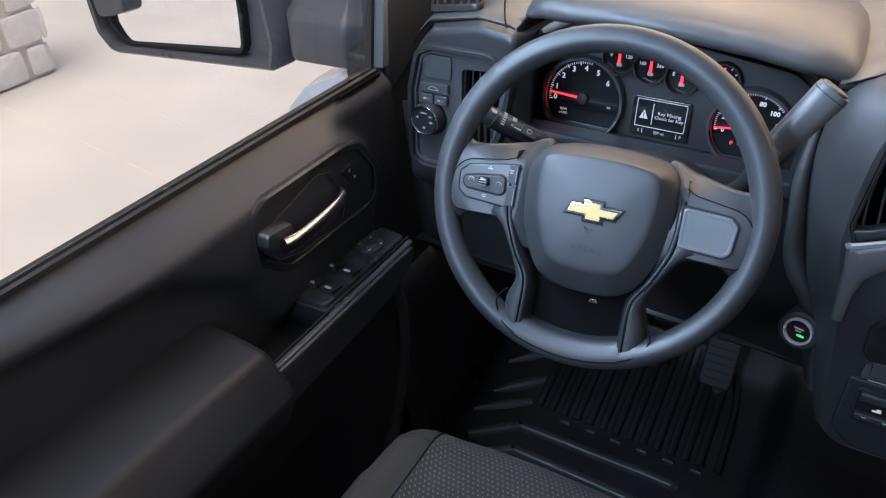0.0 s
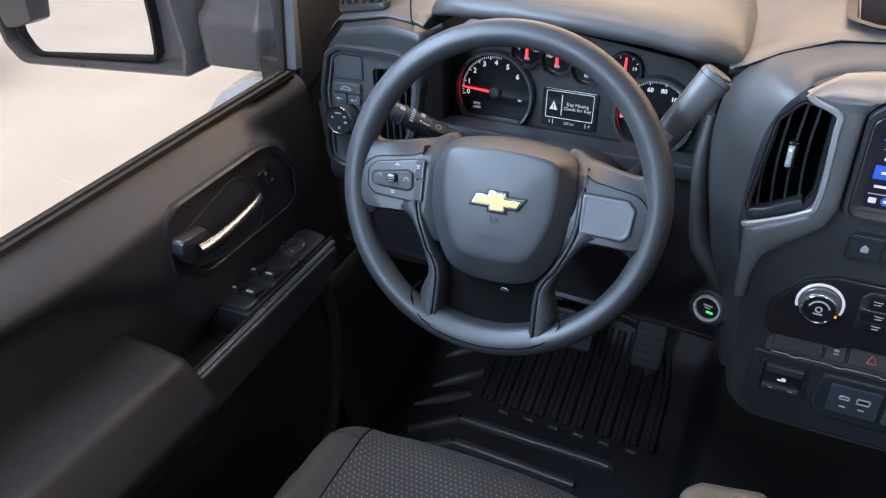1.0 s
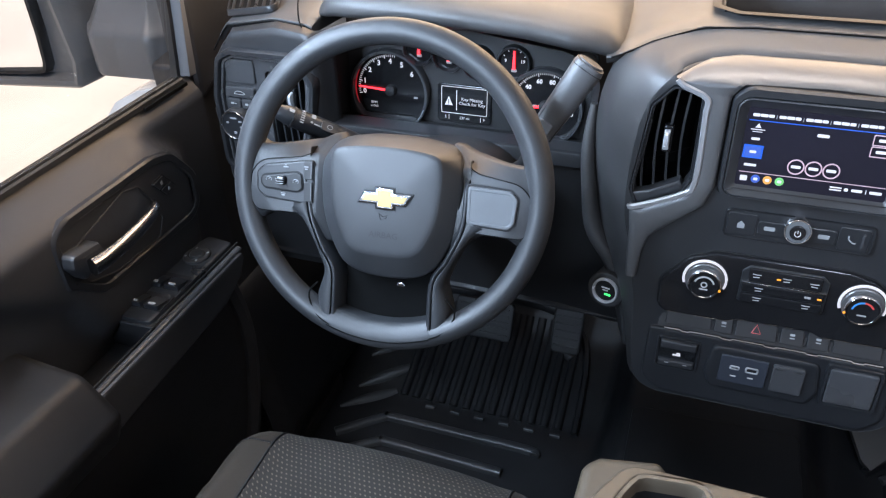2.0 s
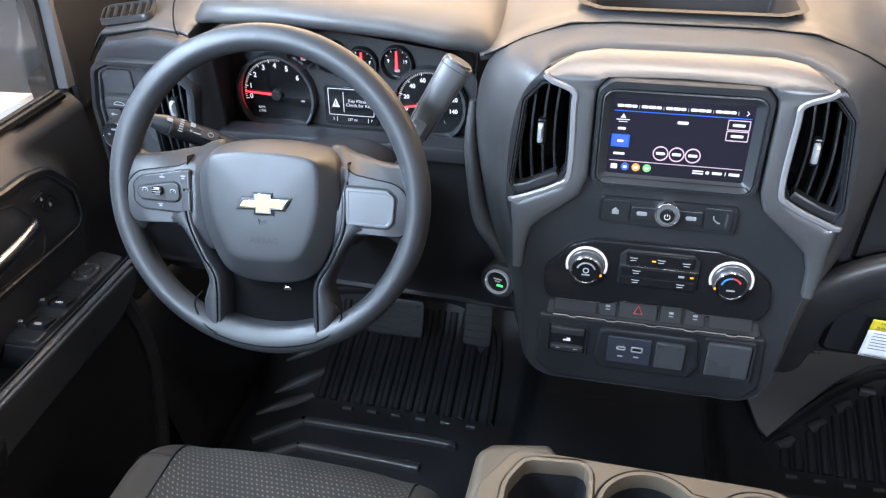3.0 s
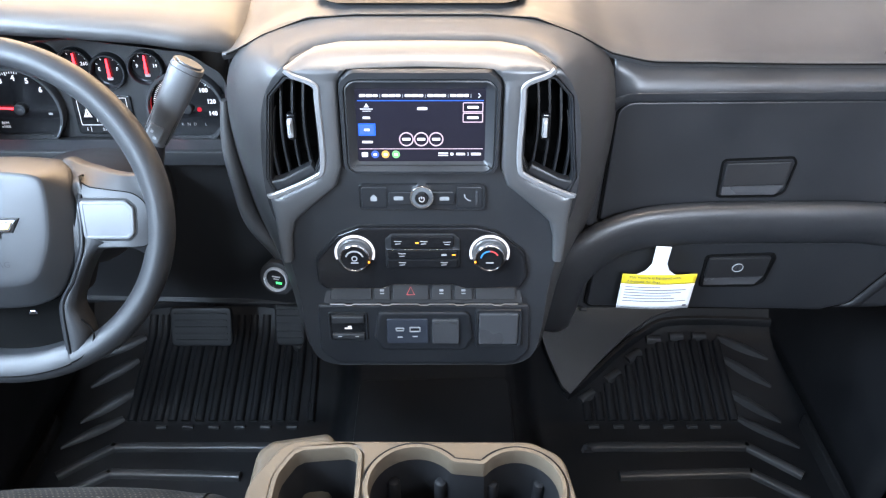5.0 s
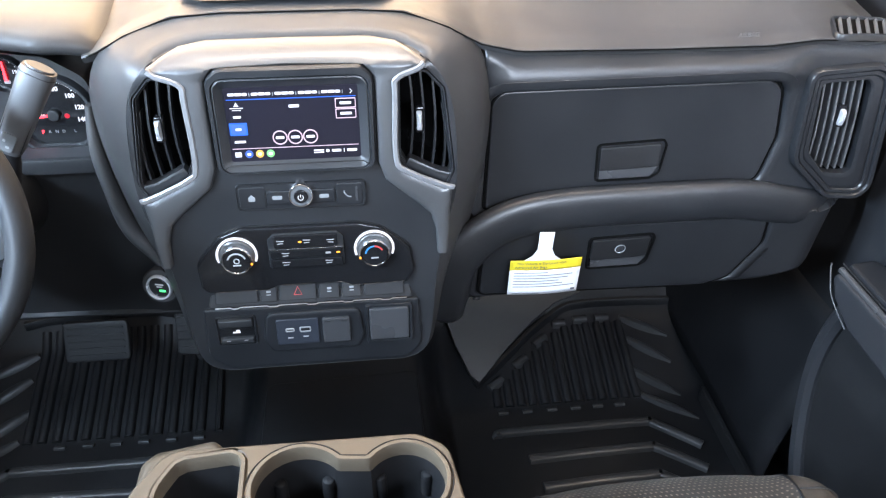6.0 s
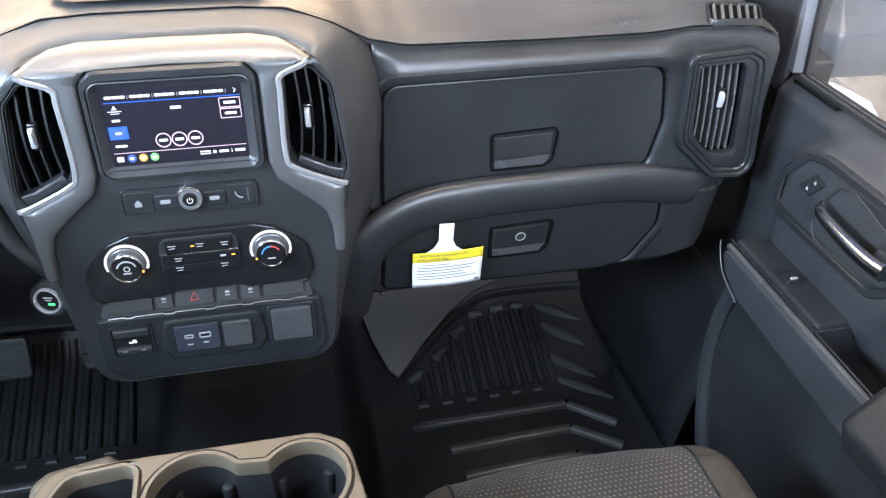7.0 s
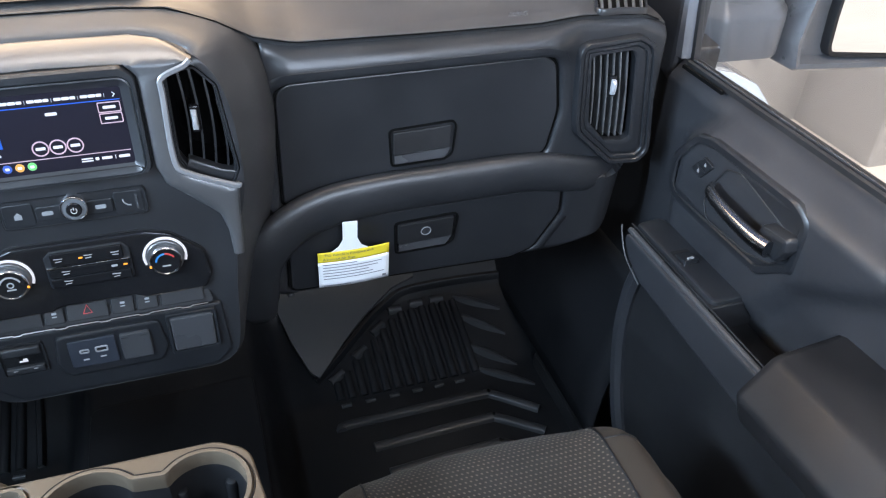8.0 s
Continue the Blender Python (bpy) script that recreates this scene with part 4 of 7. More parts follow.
CP = lambda u, v, w: stack_plane(u, v, w + 0.006)
part("button_block", plate(CP, rounded([(-0.0475, 0.6800), (0.0475, 0.6800), (0.0475, 0.7210), (0.0395, 0.7285), (-0.0395, 0.7285), (-0.0475, 0.7210)], 0.003), -0.002, 0.002, 0.001), PANEL, climate)
for z0, z1 in ((0.7098, 0.7268), (0.6952, 0.7062), (0.6817, 0.6935)):
    part("button_strip", plate(CP, rect(0.0, (z0 + z1) / 2, 0.090 if z1 < 0.71 else 0.080, z1 - z0, 0.002), 0.001, 0.0045, 0.001), GLOSS, climate)
part("chrome_rule", plate(CP, rect(0, 0.7080, 0.094, 0.0016, 0.0004), 0.001, 0.0052, 0.0004), CHROME, climate)


def flow_mark(x, z, flip=1):
    part("button_mark", tube([CP(x + flip * dx, z + dz, 0.0050) for dx, dz in ((-0.005, 0.0025), (0.0, 0.002), (0.0045, 0.0022))], 0.0006, 5), DIM, climate)
    part("button_mark", tube([CP(x + flip * dx, z + dz, 0.0050) for dx, dz in ((-0.004, -0.0015), (0.0, -0.0012), (0.003, -0.001))], 0.0006, 5), DIM, climate)


flow_mark(-0.031, 0.7180)
flow_mark(0.002, 0.7180)
flow_mark(0.031, 0.7170, -1)
flow_mark(-0.026, 0.7005)
flow_mark(-0.026, 0.6875)
flow_mark(0.028, 0.6875)
bars(CP, [(0.0275, 0.7008, 0.007, 0.0025)], DIM, climate, "button_mark", 0.0052)
bars(CP, [(-0.0070, 0.7180, 0.0045, 0.0018), (0.0400, 0.7008, 0.0045, 0.0018)], AMBER, climate, "indicator", 0.0052)
for cx, cold in ((-0.0873, False), (0.0862, True)):
    ring = [CP(cx + 0.0245 * math.cos(a), 0.7010 + 0.0240 * math.sin(a), 0.001) for a in np.linspace(math.radians(-22), math.radians(200), 40)]
    part("light_ring", tube(ring, 0.0017, 6), WHITE, climate, "white-lit arc round the dial")
    part("dial_base", collar(CP, circle(cx, 0.7000, 0.0225), circle(cx, 0.6980, 0.018), -0.001, 0.004, 0.001, 44), SILVER, climate, "grey metallic dial collar")
    k = dial_knob(CP, cx, 0.6975, 0.0190, climate, CHROME, GLOSS, 0.009)
    for a0, a1, m in ((30, 90, DIALRED), (90, 170, DIALBLUE)) if cold else ((20, 160, DIM),):
        path = [CP(cx + 0.0115 * math.cos(a), 0.6965 + 0.0115 * math.sin(a), 0.0082) for a in np.linspace(math.radians(a0), math.radians(a1), 14)]
        part("scale_arc", tube(path, 0.0012, 5), m, k)
    if not cold:
        part("fan_mark", collar(CP, circle(cx, 0.6975, 0.004), circle(cx, 0.6975, 0.0025), 0.0074, 0.0084, 0.0001, 16), DIM, k)
    bars(CP, [(cx, 0.6915, 0.010, 0.0018)], DIM, k, "marking", 0.0084)
    bars(CP, [(cx + (0.0185 if not cold else -0.0185), 0.6930, 0.0028, 0.0028)], AMBER, k, "indicator", 0.0094)

# switch bank with chrome strip
bank = thing("switch_bank", (0, 0.86, 0.62), "row of black toggle switches above a chrome strip", "switches")
BK = lambda u, v, w: (0.945 * u, stack_plane(u, v + 0.010, 0)[1] - 0.006 - w + (v - 0.618) * 0.5, v + 0.010)
part("bed", plate(BK, rounded([(-0.142, 0.614), (0.142, 0.614), (0.134, 0.644), (-0.134, 0.644)], 0.004), -0.012, 0.0, 0.002), DARK, bank)
for x0, x1, mark in ((-0.131, -0.0725, ""), (-0.0700, -0.0460, "lane"), (-0.0435, 0.0080, "hazard"), (0.0110, 0.0400, "traction"), (0.0430, 0.0700, "tow"), (0.0735, 0.1300, "")):
    sw = part("switch", plate(BK, rounded([(x0, 0.6205), (x1, 0.6205), (x1 - 0.001, 0.6405), (x0 + 0.001, 0.6405)], 0.0025), -0.002, 0.004, 0.0015), DARK, bank)
    cx = (x0 + x1) / 2
    if mark == "hazard":
        tri = [BK(cx + dx, 0.6315 + dz, 0.0043) for dx, dz in ((-0.0055, -0.004), (0.0055, -0.004), (0.0, 0.005), (-0.0055, -0.004))]
        part("hazard_mark", tube(tri, 0.0006, 5), DIALRED, sw, "red hazard triangle")
    elif mark:
        bars(BK, [(cx, 0.6325, 0.006, 0.0022), (cx, 0.6290, 0.006, 0.0010)], LABEL, sw, "switch_mark", 0.0047)
part("chrome_strip", tube([BK(x, 0.6170 - 0.0012 * (abs(((x + 0.13) / 0.052) % 1 - 0.5) < 0.12), 0.0045) for x in np.linspace(-0.131, 0.133, 80)], 0.0015, 6), CHROME, bank, "thin chrome strip")

# lower pods
pods = thing("socket_panel", (0, 0.85, 0.52), "black lower panel with sockets and trailer brake controller", "control panel")
part("shell", plate(stack_plane, rounded([(-0.120, 0.524, 0.02), (0.125, 0.523, 0.025), (0.146, 0.545, 0.02), (0.142, 0.6200, 0.004), (-0.142, 0.6200, 0.004), (-0.144, 0.545, 0.02)], 0.01), -0.004, 0.004, 0.003), PANEL, pods)
part("socket_bezel", plate(stack_plane, rounded([(-0.058, 0.549), (0.058, 0.549), (0.068, 0.570), (0.062, 0.612), (-0.062, 0.612), (-0.068, 0.570)], 0.010), 0.0, 0.008, 0.004), PANEL, pods)
sp = lambda u, v, w: stack_plane(u, v, w + 0.008)
usb = part("usb_plate", plate(sp, rect(-0.0218, 0.5825, 0.0560, 0.039, 0.002), -0.002, 0.002, 0.001), USBBLUE, pods, "blue-grey plate with two USB sockets")
for x, w, h in ((-0.0322, 0.012, 0.006), (-0.0118, 0.0155, 0.0085)):
    part("usb_rim", collar(sp, rect(x, 0.5862, w, h, 0.002), rect(x, 0.5862, w - 0.004, h - 0.004, 0.001), 0.001, 0.003, 0.0004, 36), LABEL, usb)
    part("usb_port", plate(sp, rect(x, 0.5862, w - 0.004, h - 0.004, 0.001), 0.0005, 0.0021, 0.0001), DARK, usb)
bars(sp, [(-0.0322, 0.5738, 0.007, 0.0016), (-0.0118, 0.5748, 0.007, 0.0016)], DIM, usb, "usb_mark", 0.0026)
lid = part("socket_lid", plate(sp, rect(0.0298, 0.5825, 0.0370, 0.038, 0.003), -0.002, 0.004, 0.0015), ARMTRIM, pods, "grey hinged power socket lid")
bars(sp, [(0.0180, 0.5970, 0.009, 0.0012), (0.0410, 0.5970, 0.009, 0.0012)], DARK, lid, "hinge_slot", 0.0045)
part("blank_frame", collar(stack_plane, rect(0.1015, 0.585, 0.064, 0.062, 0.005), rect(0.1015, 0.585, 0.054, 0.052, 0.003), 0.0, 0.008, 0.002, 60), PANEL, pods)
part("blank_cover", plate(stack_plane, rect(0.1013, 0.585, 0.054, 0.050, 0.003), 0.0, 0.0095, 0.0025), ARMTRIM, pods, "square grey blanking cover")
part("brake_frame", collar(stack_plane, rect(-0.1025, 0.587, 0.053, 0.047, 0.004), rect(-0.1025, 0.587, 0.048, 0.0415, 0.003), 0.0, 0.007, 0.002, 60), PANEL, pods)
bp = part("brake_controller", plate(stack_plane, rect(-0.1025, 0.587, 0.048, 0.0415, 0.002), 0.0, 0.004, 0.001), GLOSS, pods, "gloss black trailer brake controller")
part("slide", plate(stack_plane, rect(-0.1025, 0.6005, 0.045, 0.012, 0.002), 0.002, 0.010, 0.003), FASCIA, bp)
part("rocker", plate(stack_plane, rect(-0.1025, 0.5725, 0.045, 0.010, 0.002), 0.002, 0.009, 0.003), FASCIA, bp)
bars(stack_plane, [(-0.1030, 0.5835, 0.010, 0.0022), (-0.1010, 0.5860, 0.005, 0.0022)], WHITE, bp, "trailer_mark", 0.0046)
bars(stack_plane, [(-0.1140, 0.5740, 0.005, 0.0008), (-0.0910, 0.5740, 0.005, 0.0008)], DIM, bp, "rocker_mark", 0.0096)

# start button on the side of the stack
starter = thing("start_button", (-0.206, 0.93, 0.60), "round chrome-ringed start button with a green light", "button")
tilt_m = Matrix.Translation((-0.206, 0.918, 0.620)) @ Euler((radians(90 - 12), 0, radians(-14))).to_matrix().to_4x4()
SBp = lambda u, v, w: tuple(tilt_m @ Vector((u, v, w)))
part("housing", plate(SBp, circle(0, 0, 0.026, 36), -0.06, 0.004, 0.003), KNEE, starter)
part("chrome_ring", collar(SBp, circle(0, 0, 0.0185), circle(0, 0, 0.0150), 0.0, 0.0085, 0.002, 40), BRIGHT, starter, "chrome ring")
part("cap", plate(SBp, circle(0, 0, 0.0150, 32), 0.0, 0.005, 0.001), GLOSS, starter)
bars(SBp, [(0.004, -0.005, 0.009, 0.003)], GREEN, starter, "green_light", 0.0056)
bars(SBp, [(0.0, 0.004, 0.012, 0.002), (0.0, 0.0005, 0.008, 0.0016)], DIM, starter, "marking", 0.0056)

# ---- driver's side of the dashboard ----
POD = rounded([(-0.788, 0.725, 0.02), (-0.788, 0.835, 0.03), (-0.775, 0.893, 0.02), (-0.752, 0.905, 0.015), (-0.655, 0.905, 0.02), (-0.622, 0.870, 0.02), (-0.632, 0.800, 0.03), (-0.655, 0.735, 0.02), (-0.69, 0.712, 0.02), (-0.765, 0.712, 0.02)], 0.02)
pod_hole = offset(ccw(POD), -0.006)


def fascia_left(s, t):
    x = -0.797 + (0.797 - 0.612) * s
    z1 = seam_z(x) - 0.003 - 0.012 * smooth(-x, 0.772, 0.797) ** 2
    z0 = along(x, [-0.85, -0.78, -0.6], [0.70, 0.665, 0.655])
    z = z1 + (z0 - z1) * t
    y = 0.940 + 0.05 * smooth(-x, 0.784, 0.800) ** 2 + 0.013 * max(0.0, 1 - (z1 - z) / 0.010) ** 2 + 0.04 * smooth(x, -0.635, -0.612) ** 2
    y += 0.05 * max(0.0, (0.70 - z) / 0.05) ** 2
    x += (along(z, [0.70, 0.80, 0.88, 0.92], [-0.803, -0.797, -0.788, -0.779]) + 0.797) * (1 - s)
    return (x, y, z)


part("fascia", sheet(fascia_left, 48, 50, keep=lambda q: not inside(pod_hole, q[0], q[2])), FASCIA, dash, "dark moulded fascia on the driver's side", solid=0.006, outward=(0, -1, 0))

lamp_pod = thing("headlamp_switch_panel", (-0.71, 0.94, 0.71), "black panel with headlamp dial, dimmer buttons and vent", "control panel")
LP = y_plane(0.934, 0.03, 0.8)
part("outer_rim", collar(LP, POD, offset(ccw(POD), -0.009), -0.012, 0.007, 0.003, 90), PANEL, lamp_pod, "raised rounded rim")
part("inner_rim", collar(LP, offset(ccw(POD), -0.009), offset(ccw(POD), -0.014), -0.012, 0.002, 0.002, 90), ARMTRIM, lamp_pod)
VL = rounded([(-0.702, 0.738), (-0.703, 0.874), (-0.662, 0.877), (-0.641, 0.868), (-0.650, 0.80), (-0.668, 0.738)], 0.006)
part("plate", holed(LP, offset(ccw(POD), -0.0135), [VL], -0.008, -0.003, 0.001), ARMTRIM, lamp_pod)
PP = lambda u, v, w: LP(u, v, w - 0.003)
part("blank", plate(PP, rect(-0.7415, 0.8715, 0.046, 0.035, 0.005), -0.001, 0.003, 0.0015), ARMTRIM, lamp_pod, "blank grey panel")
part("dimmer_button", plate(PP, rect(-0.7450, 0.8412, 0.046, 0.016, 0.003), -0.001, 0.006, 0.002), ARMTRIM, lamp_pod)
for x in (-0.7575, -0.7345):
    part("dimmer_button", plate(PP, rect(x, 0.8245, 0.0215, 0.015, 0.003), -0.001, 0.006, 0.002), ARMTRIM, lamp_pod)
part("button_mark", tube([PP(x, z, 0.0063) for x, z in spline([(-0.754, 0.8392), (-0.750, 0.8432), (-0.742, 0.8432), (-0.737, 0.8392), (-0.754, 0.8392)], 4)], 0.0005, 5), LABEL, lamp_pod)
bars(PP, [(-0.7595, 0.8245, 0.005, 0.003), (-0.7545, 0.8245, 0.003, 0.001), (-0.7365, 0.8245, 0.005, 0.003), (-0.7305, 0.8245, 0.0028, 0.001), (-0.7305, 0.8245, 0.001, 0.0028)], LABEL, lamp_pod, "button_mark", 0.0066)
part("dial_well", plate(PP, circle(-0.7530, 0.7935, 0.0262, 36), -0.002, 0.0022, 0.001), SHADE_TRIM_BLACK, lamp_pod, "black well round the headlamp dial")
bm = bmesh.new()
loft(bm, [[PP(u, v, w) for u, v in circle(-0.7555 + dx, 0.7946, r, 40)] for r, w, dx in ((0.0245, 0.0, 0.0025), (0.0242, 0.008, 0.001), (0.0228, 0.0150, 0.0), (0.0222, 0.0165, 0.0))], False, False)
dial = part("headlamp_dial", bm, KNEE, lamp_pod, "black headlamp dial")
part("dial_ring", collar(PP, circle(-0.7555, 0.7946, 0.0226), circle(-0.7555, 0.7946, 0.0200), 0.014, 0.0180, 0.0010, 44), CHROME, dial, "chrome ring")
part("dial_face", plate(PP, circle(-0.7555, 0.7946, 0.0204, 36), 0.010, 0.0162, 0.0006), PANEL, dial)
bars(PP, [(-0.7665, 0.7985, 0.0040, 0.0032), (-0.7560, 0.8060, 0.0105, 0.0024), (-0.7455, 0.8015, 0.0055, 0.0028), (-0.7445, 0.7930, 0.0055, 0.0030), (-0.7560, 0.7835, 0.0042, 0.0042)], LABEL, dial, "dial_mark", 0.0170)
driver_vent = thing("side_vent", (-0.67, 0.94, 0.75), "black air vent with upright slats beside the wheel", "air vent", "air vents")
slatted_vent(lambda u, v, w: LP(u, v, w - 0.003), offset(ccw(VL), 0.003), VL, offset(ccw(VL), -0.003), [(-0.693 + 0.011 * k, -0.694 + 0.011 * k) for k in range(5)], (-0.672, 0.832), driver_vent, -0.009)

# hood over the instruments
hood_x = np.linspace(-0.634, -0.212, 56)
bm = bmesh.new()
rings = []
for x in hood_x:
    e = min((x + 0.634) / 0.062, (-0.212 - x) / 0.055, 1.0)
    e = (1 - (1 - max(0.02, e)) ** 3) ** (1 / 3)
    lip = along(x, [-0.64, -0.60, -0.50, -0.42, -0.336, -0.26, -0.232, -0.212], [0.938, 0.950, 0.955, 0.951, 0.944, 0.932, 0.924, 0.905])
    front = along(x, [-0.634, -0.625, -0.605, -0.57, -0.43, -0.28, -0.232, -0.212], [0.992, 0.972, 0.957, 0.949, 0.944, 0.946, 0.964, 0.985])
    h = 0.036 * e
    prof = [(1.08, lip - 0.020), (front + 0.035, lip - 0.004), (front + 0.012, lip), (front + 0.003, lip + 0.004), (front, lip + 0.010 * e), (front + 0.003, lip + 0.020 * e), (front + 0.018, lip + 0.030 * e),
            (front + 0.05, lip + h), (front + 0.12, lip + h + 0.006 * e), (1.18, lip + h + 0.002), (1.30, 0.975)]
    rings.append([(x, y, z) for y, z in prof])
loft(bm, rings, False, False, False)
part("instrument_hood", bm, PAD, dash, "padded hood over the instruments", smooth=60, solid=0.004, outward=(0, -0.3, 1))

# instruments
cluster = thing("instrument_cluster", (-0.45, 1.06, 0.76), "lit instrument cluster with red needles and white numerals", "instrument cluster")
mouth = rounded([(-0.648, 0.757, 0.012), (-0.645, 0.900, 0.03), (-0.595, 0.926, 0.03), (-0.43, 0.940, 0.05), (-0.29, 0.922, 0.03), (-0.252, 0.895, 0.02), (-0.262, 0.757, 0.012)], 0.02)
mouth = ccw(mouth)
back = offset(mouth, -0.012)
bm = bmesh.new()
loft(bm, [[(u, 0.972, max(v, 0.793)) for u, v in offset(mouth, 0.006)], [(u, 0.985, max(v, 0.789)) for u, v in mouth], [(u, 1.062, v) for u, v in back]], False, False)
part("shroud", bm, KNEE, cluster, "black shroud round the dials")
KP = y_plane(1.060, 0.10, 0.82)
part("dial_plate", plate(KP, offset(back, 0.002), -0.006, 0.0, 0.001), KNEE, cluster)


def dial_outline(cx, cz, r, flat):
    pts = [(cx + r * math.cos(a), max(cz - flat, cz + r * math.sin(a))) for a in np.linspace(0, 2 * math.pi, 60, endpoint=False)]
    out = []
    for q in pts:
        if not out or math.hypot(q[0] - out[-1][0], q[1] - out[-1][1]) > 0.0008:
            out.append(q)
    return ccw(out)


def gauge(cx, cz, r, flat, name):
    g = part(name, collar(KP, dial_outline(cx, cz, r + 0.006, flat + 0.004), dial_outline(cx, cz, r, flat), 0.0, 0.014, 0.003, 72, w_in=0.001), ARMTRIM, cluster, "deep rounded dial rim")
    part("dial_face", plate(KP, dial_outline(cx, cz, r + 0.001, flat + 0.001), -0.001, 0.002, 0.0005), GLOSS, g)
    return g


def ticks(cx, cz, r, a0, a1, count, major, parent):
    bm = bmesh.new()
    for k in range(count + 1):
        a = math.radians(a0 + (a1 - a0) * k / count)
        big = k % major == 0
        r0, r1, w = r * (0.90 if big else 0.94), r, 0.0006 if big else 0.00035
        c, s = math.cos(a), math.sin(a)
        for q in [[(cx + rr * c - s * ww, cz + rr * s + c * ww) for rr, ww in ((r0, -w), (r1, -w), (r1, w), (r0, w))]]:
            loft(bm, [[KP(u, v, 0.0024) for u, v in q], [KP(u, v, 0.0028) for u, v in q]])
    tagged(part("tick_marks", bm, WHITE, parent, "white graduation marks"), kind="stuff")


def needle(cx, cz, a, r0, r1, parent, fat=0.0011, w=0.006):
    a = math.radians(a)
    c, s = math.cos(a), math.sin(a)
    q = [(cx + r0 * c - s * fat, cz + r0 * s + c * fat), (cx + r1 * c - s * fat * 0.5, cz + r1 * s + c * fat * 0.5), (cx + r1 * c + s * fat * 0.5, cz + r1 * s - c * fat * 0.5), (cx + r0 * c + s * fat, cz + r0 * s - c * fat)]
    return part("needle", plate(KP, q, w - 0.001, w, 0.0002), RED, parent, "red lit needle")


def numerals(cx, cz, r, pairs, size, parent):
    for text, a in pairs:
        a = math.radians(a)
        lettering(KP, text, cx + r * math.cos(a), cz + r * math.sin(a), size, 0.0028, WHITE, parent, "numeral", bold=0.00035)


tach = gauge(-0.566, 0.814, 0.0565, 0.038, "tachometer")
ticks(-0.566, 0.814, 0.0525, 190, 82, 29, 6, tach)
numerals(-0.566, 0.814, 0.0430, [("0", 187), ("1", 166), ("2", 140), ("3", 115), ("4", 90), ("5", 65), ("6", 38)], 0.0105, tach)
bars(KP, [(-0.5265, 0.806, 0.006, 0.003)], DIM, tach, "marking", 0.0030)
lettering(KP, "RPM", -0.594, 0.7925, 0.0055, 0.0028, WHITE, tach)
lettering(KP, "x1000", -0.594, 0.7870, 0.0050, 0.0028, WHITE, tach)
needle(-0.566, 0.814, 177, 0.0, 0.051, tach, 0.0017)
part("needle_hub", plate(KP, circle(-0.566, 0.814, 0.0085, 24), 0.002, 0.009, 0.002), KNEE, tach)
part("hub_mark", plate(KP, rect(-0.564, 0.814, 0.008, 0.005, 0.001), 0.008, 0.0098, 0.0003), ARMTRIM, tach)
# emissive arc added for the needle's red light scattered on the rim
part("glow", tube([KP(-0.566 + 0.0560 * math.cos(a), 0.814 + 0.0560 * math.sin(a), 0.006) for a in np.linspace(math.radians(150), math.radians(205), 24)], 0.0013, 6, scale=[0.3 + 0.7 * math.sin(math.pi * k / 23) for k in range(24)]), REDDIM, tach, "glowing arc painted as the needle's red halo")

part("light_arc", tube([KP(-0.566 + 0.0590 * math.cos(a), 0.814 + 0.0590 * math.sin(a), 0.0135) for a in np.linspace(math.radians(-38), math.radians(-20), 8)], 0.0009, 5), LABEL, tach, "pale arc on the dial rim")
speedo = gauge(-0.332, 0.815, 0.050, 0.042, "speedometer")
ticks(-0.332, 0.815, 0.0470, 192, 40, 42, 8, speedo)
numerals(-0.332, 0.815, 0.0355, [("0", 194), ("20", 165), ("40", 135), ("60", 106), ("80", 76), ("100", 44), ("120", 14), ("140", -14)], 0.0085, speedo)
lettering(KP, "MPH", -0.346, 0.8135, 0.0055, 0.0028, WHITE, speedo)
needle(-0.332, 0.815, 188, 0.0, 0.046, speedo, 0.0016)
part("needle_hub", plate(KP, circle(-0.332, 0.815, 0.0080, 24), 0.002, 0.009, 0.002), KNEE, speedo)
lettering(KP, "P", -0.352, 0.7905, 0.0070, 0.0028, RED, speedo, bold=0.0002)
for text, x in (("R", -0.343), ("N", -0.334), ("D", -0.325), ("L", -0.310)):
    lettering(KP, text, x, 0.7905, 0.0060, 0.0028, DIM, speedo)
# the same painted red halo on the speedometer's rim
part("glow", tube([KP(-0.332 + 0.0500 * math.cos(a), 0.815 + 0.0500 * math.sin(a), 0.006) for a in np.linspace(math.radians(160), math.radians(215), 24)], 0.0012, 6, scale=[0.3 + 0.7 * math.sin(math.pi * k / 23) for k in range(24)]), REDDIM, speedo, "glowing arc painted as the needle's red halo")
part("warning_light", plate(KP, circle(-0.316, 0.812, 0.0035, 16), 0.002, 0.0028, 0.0002), REDDIM, speedo)

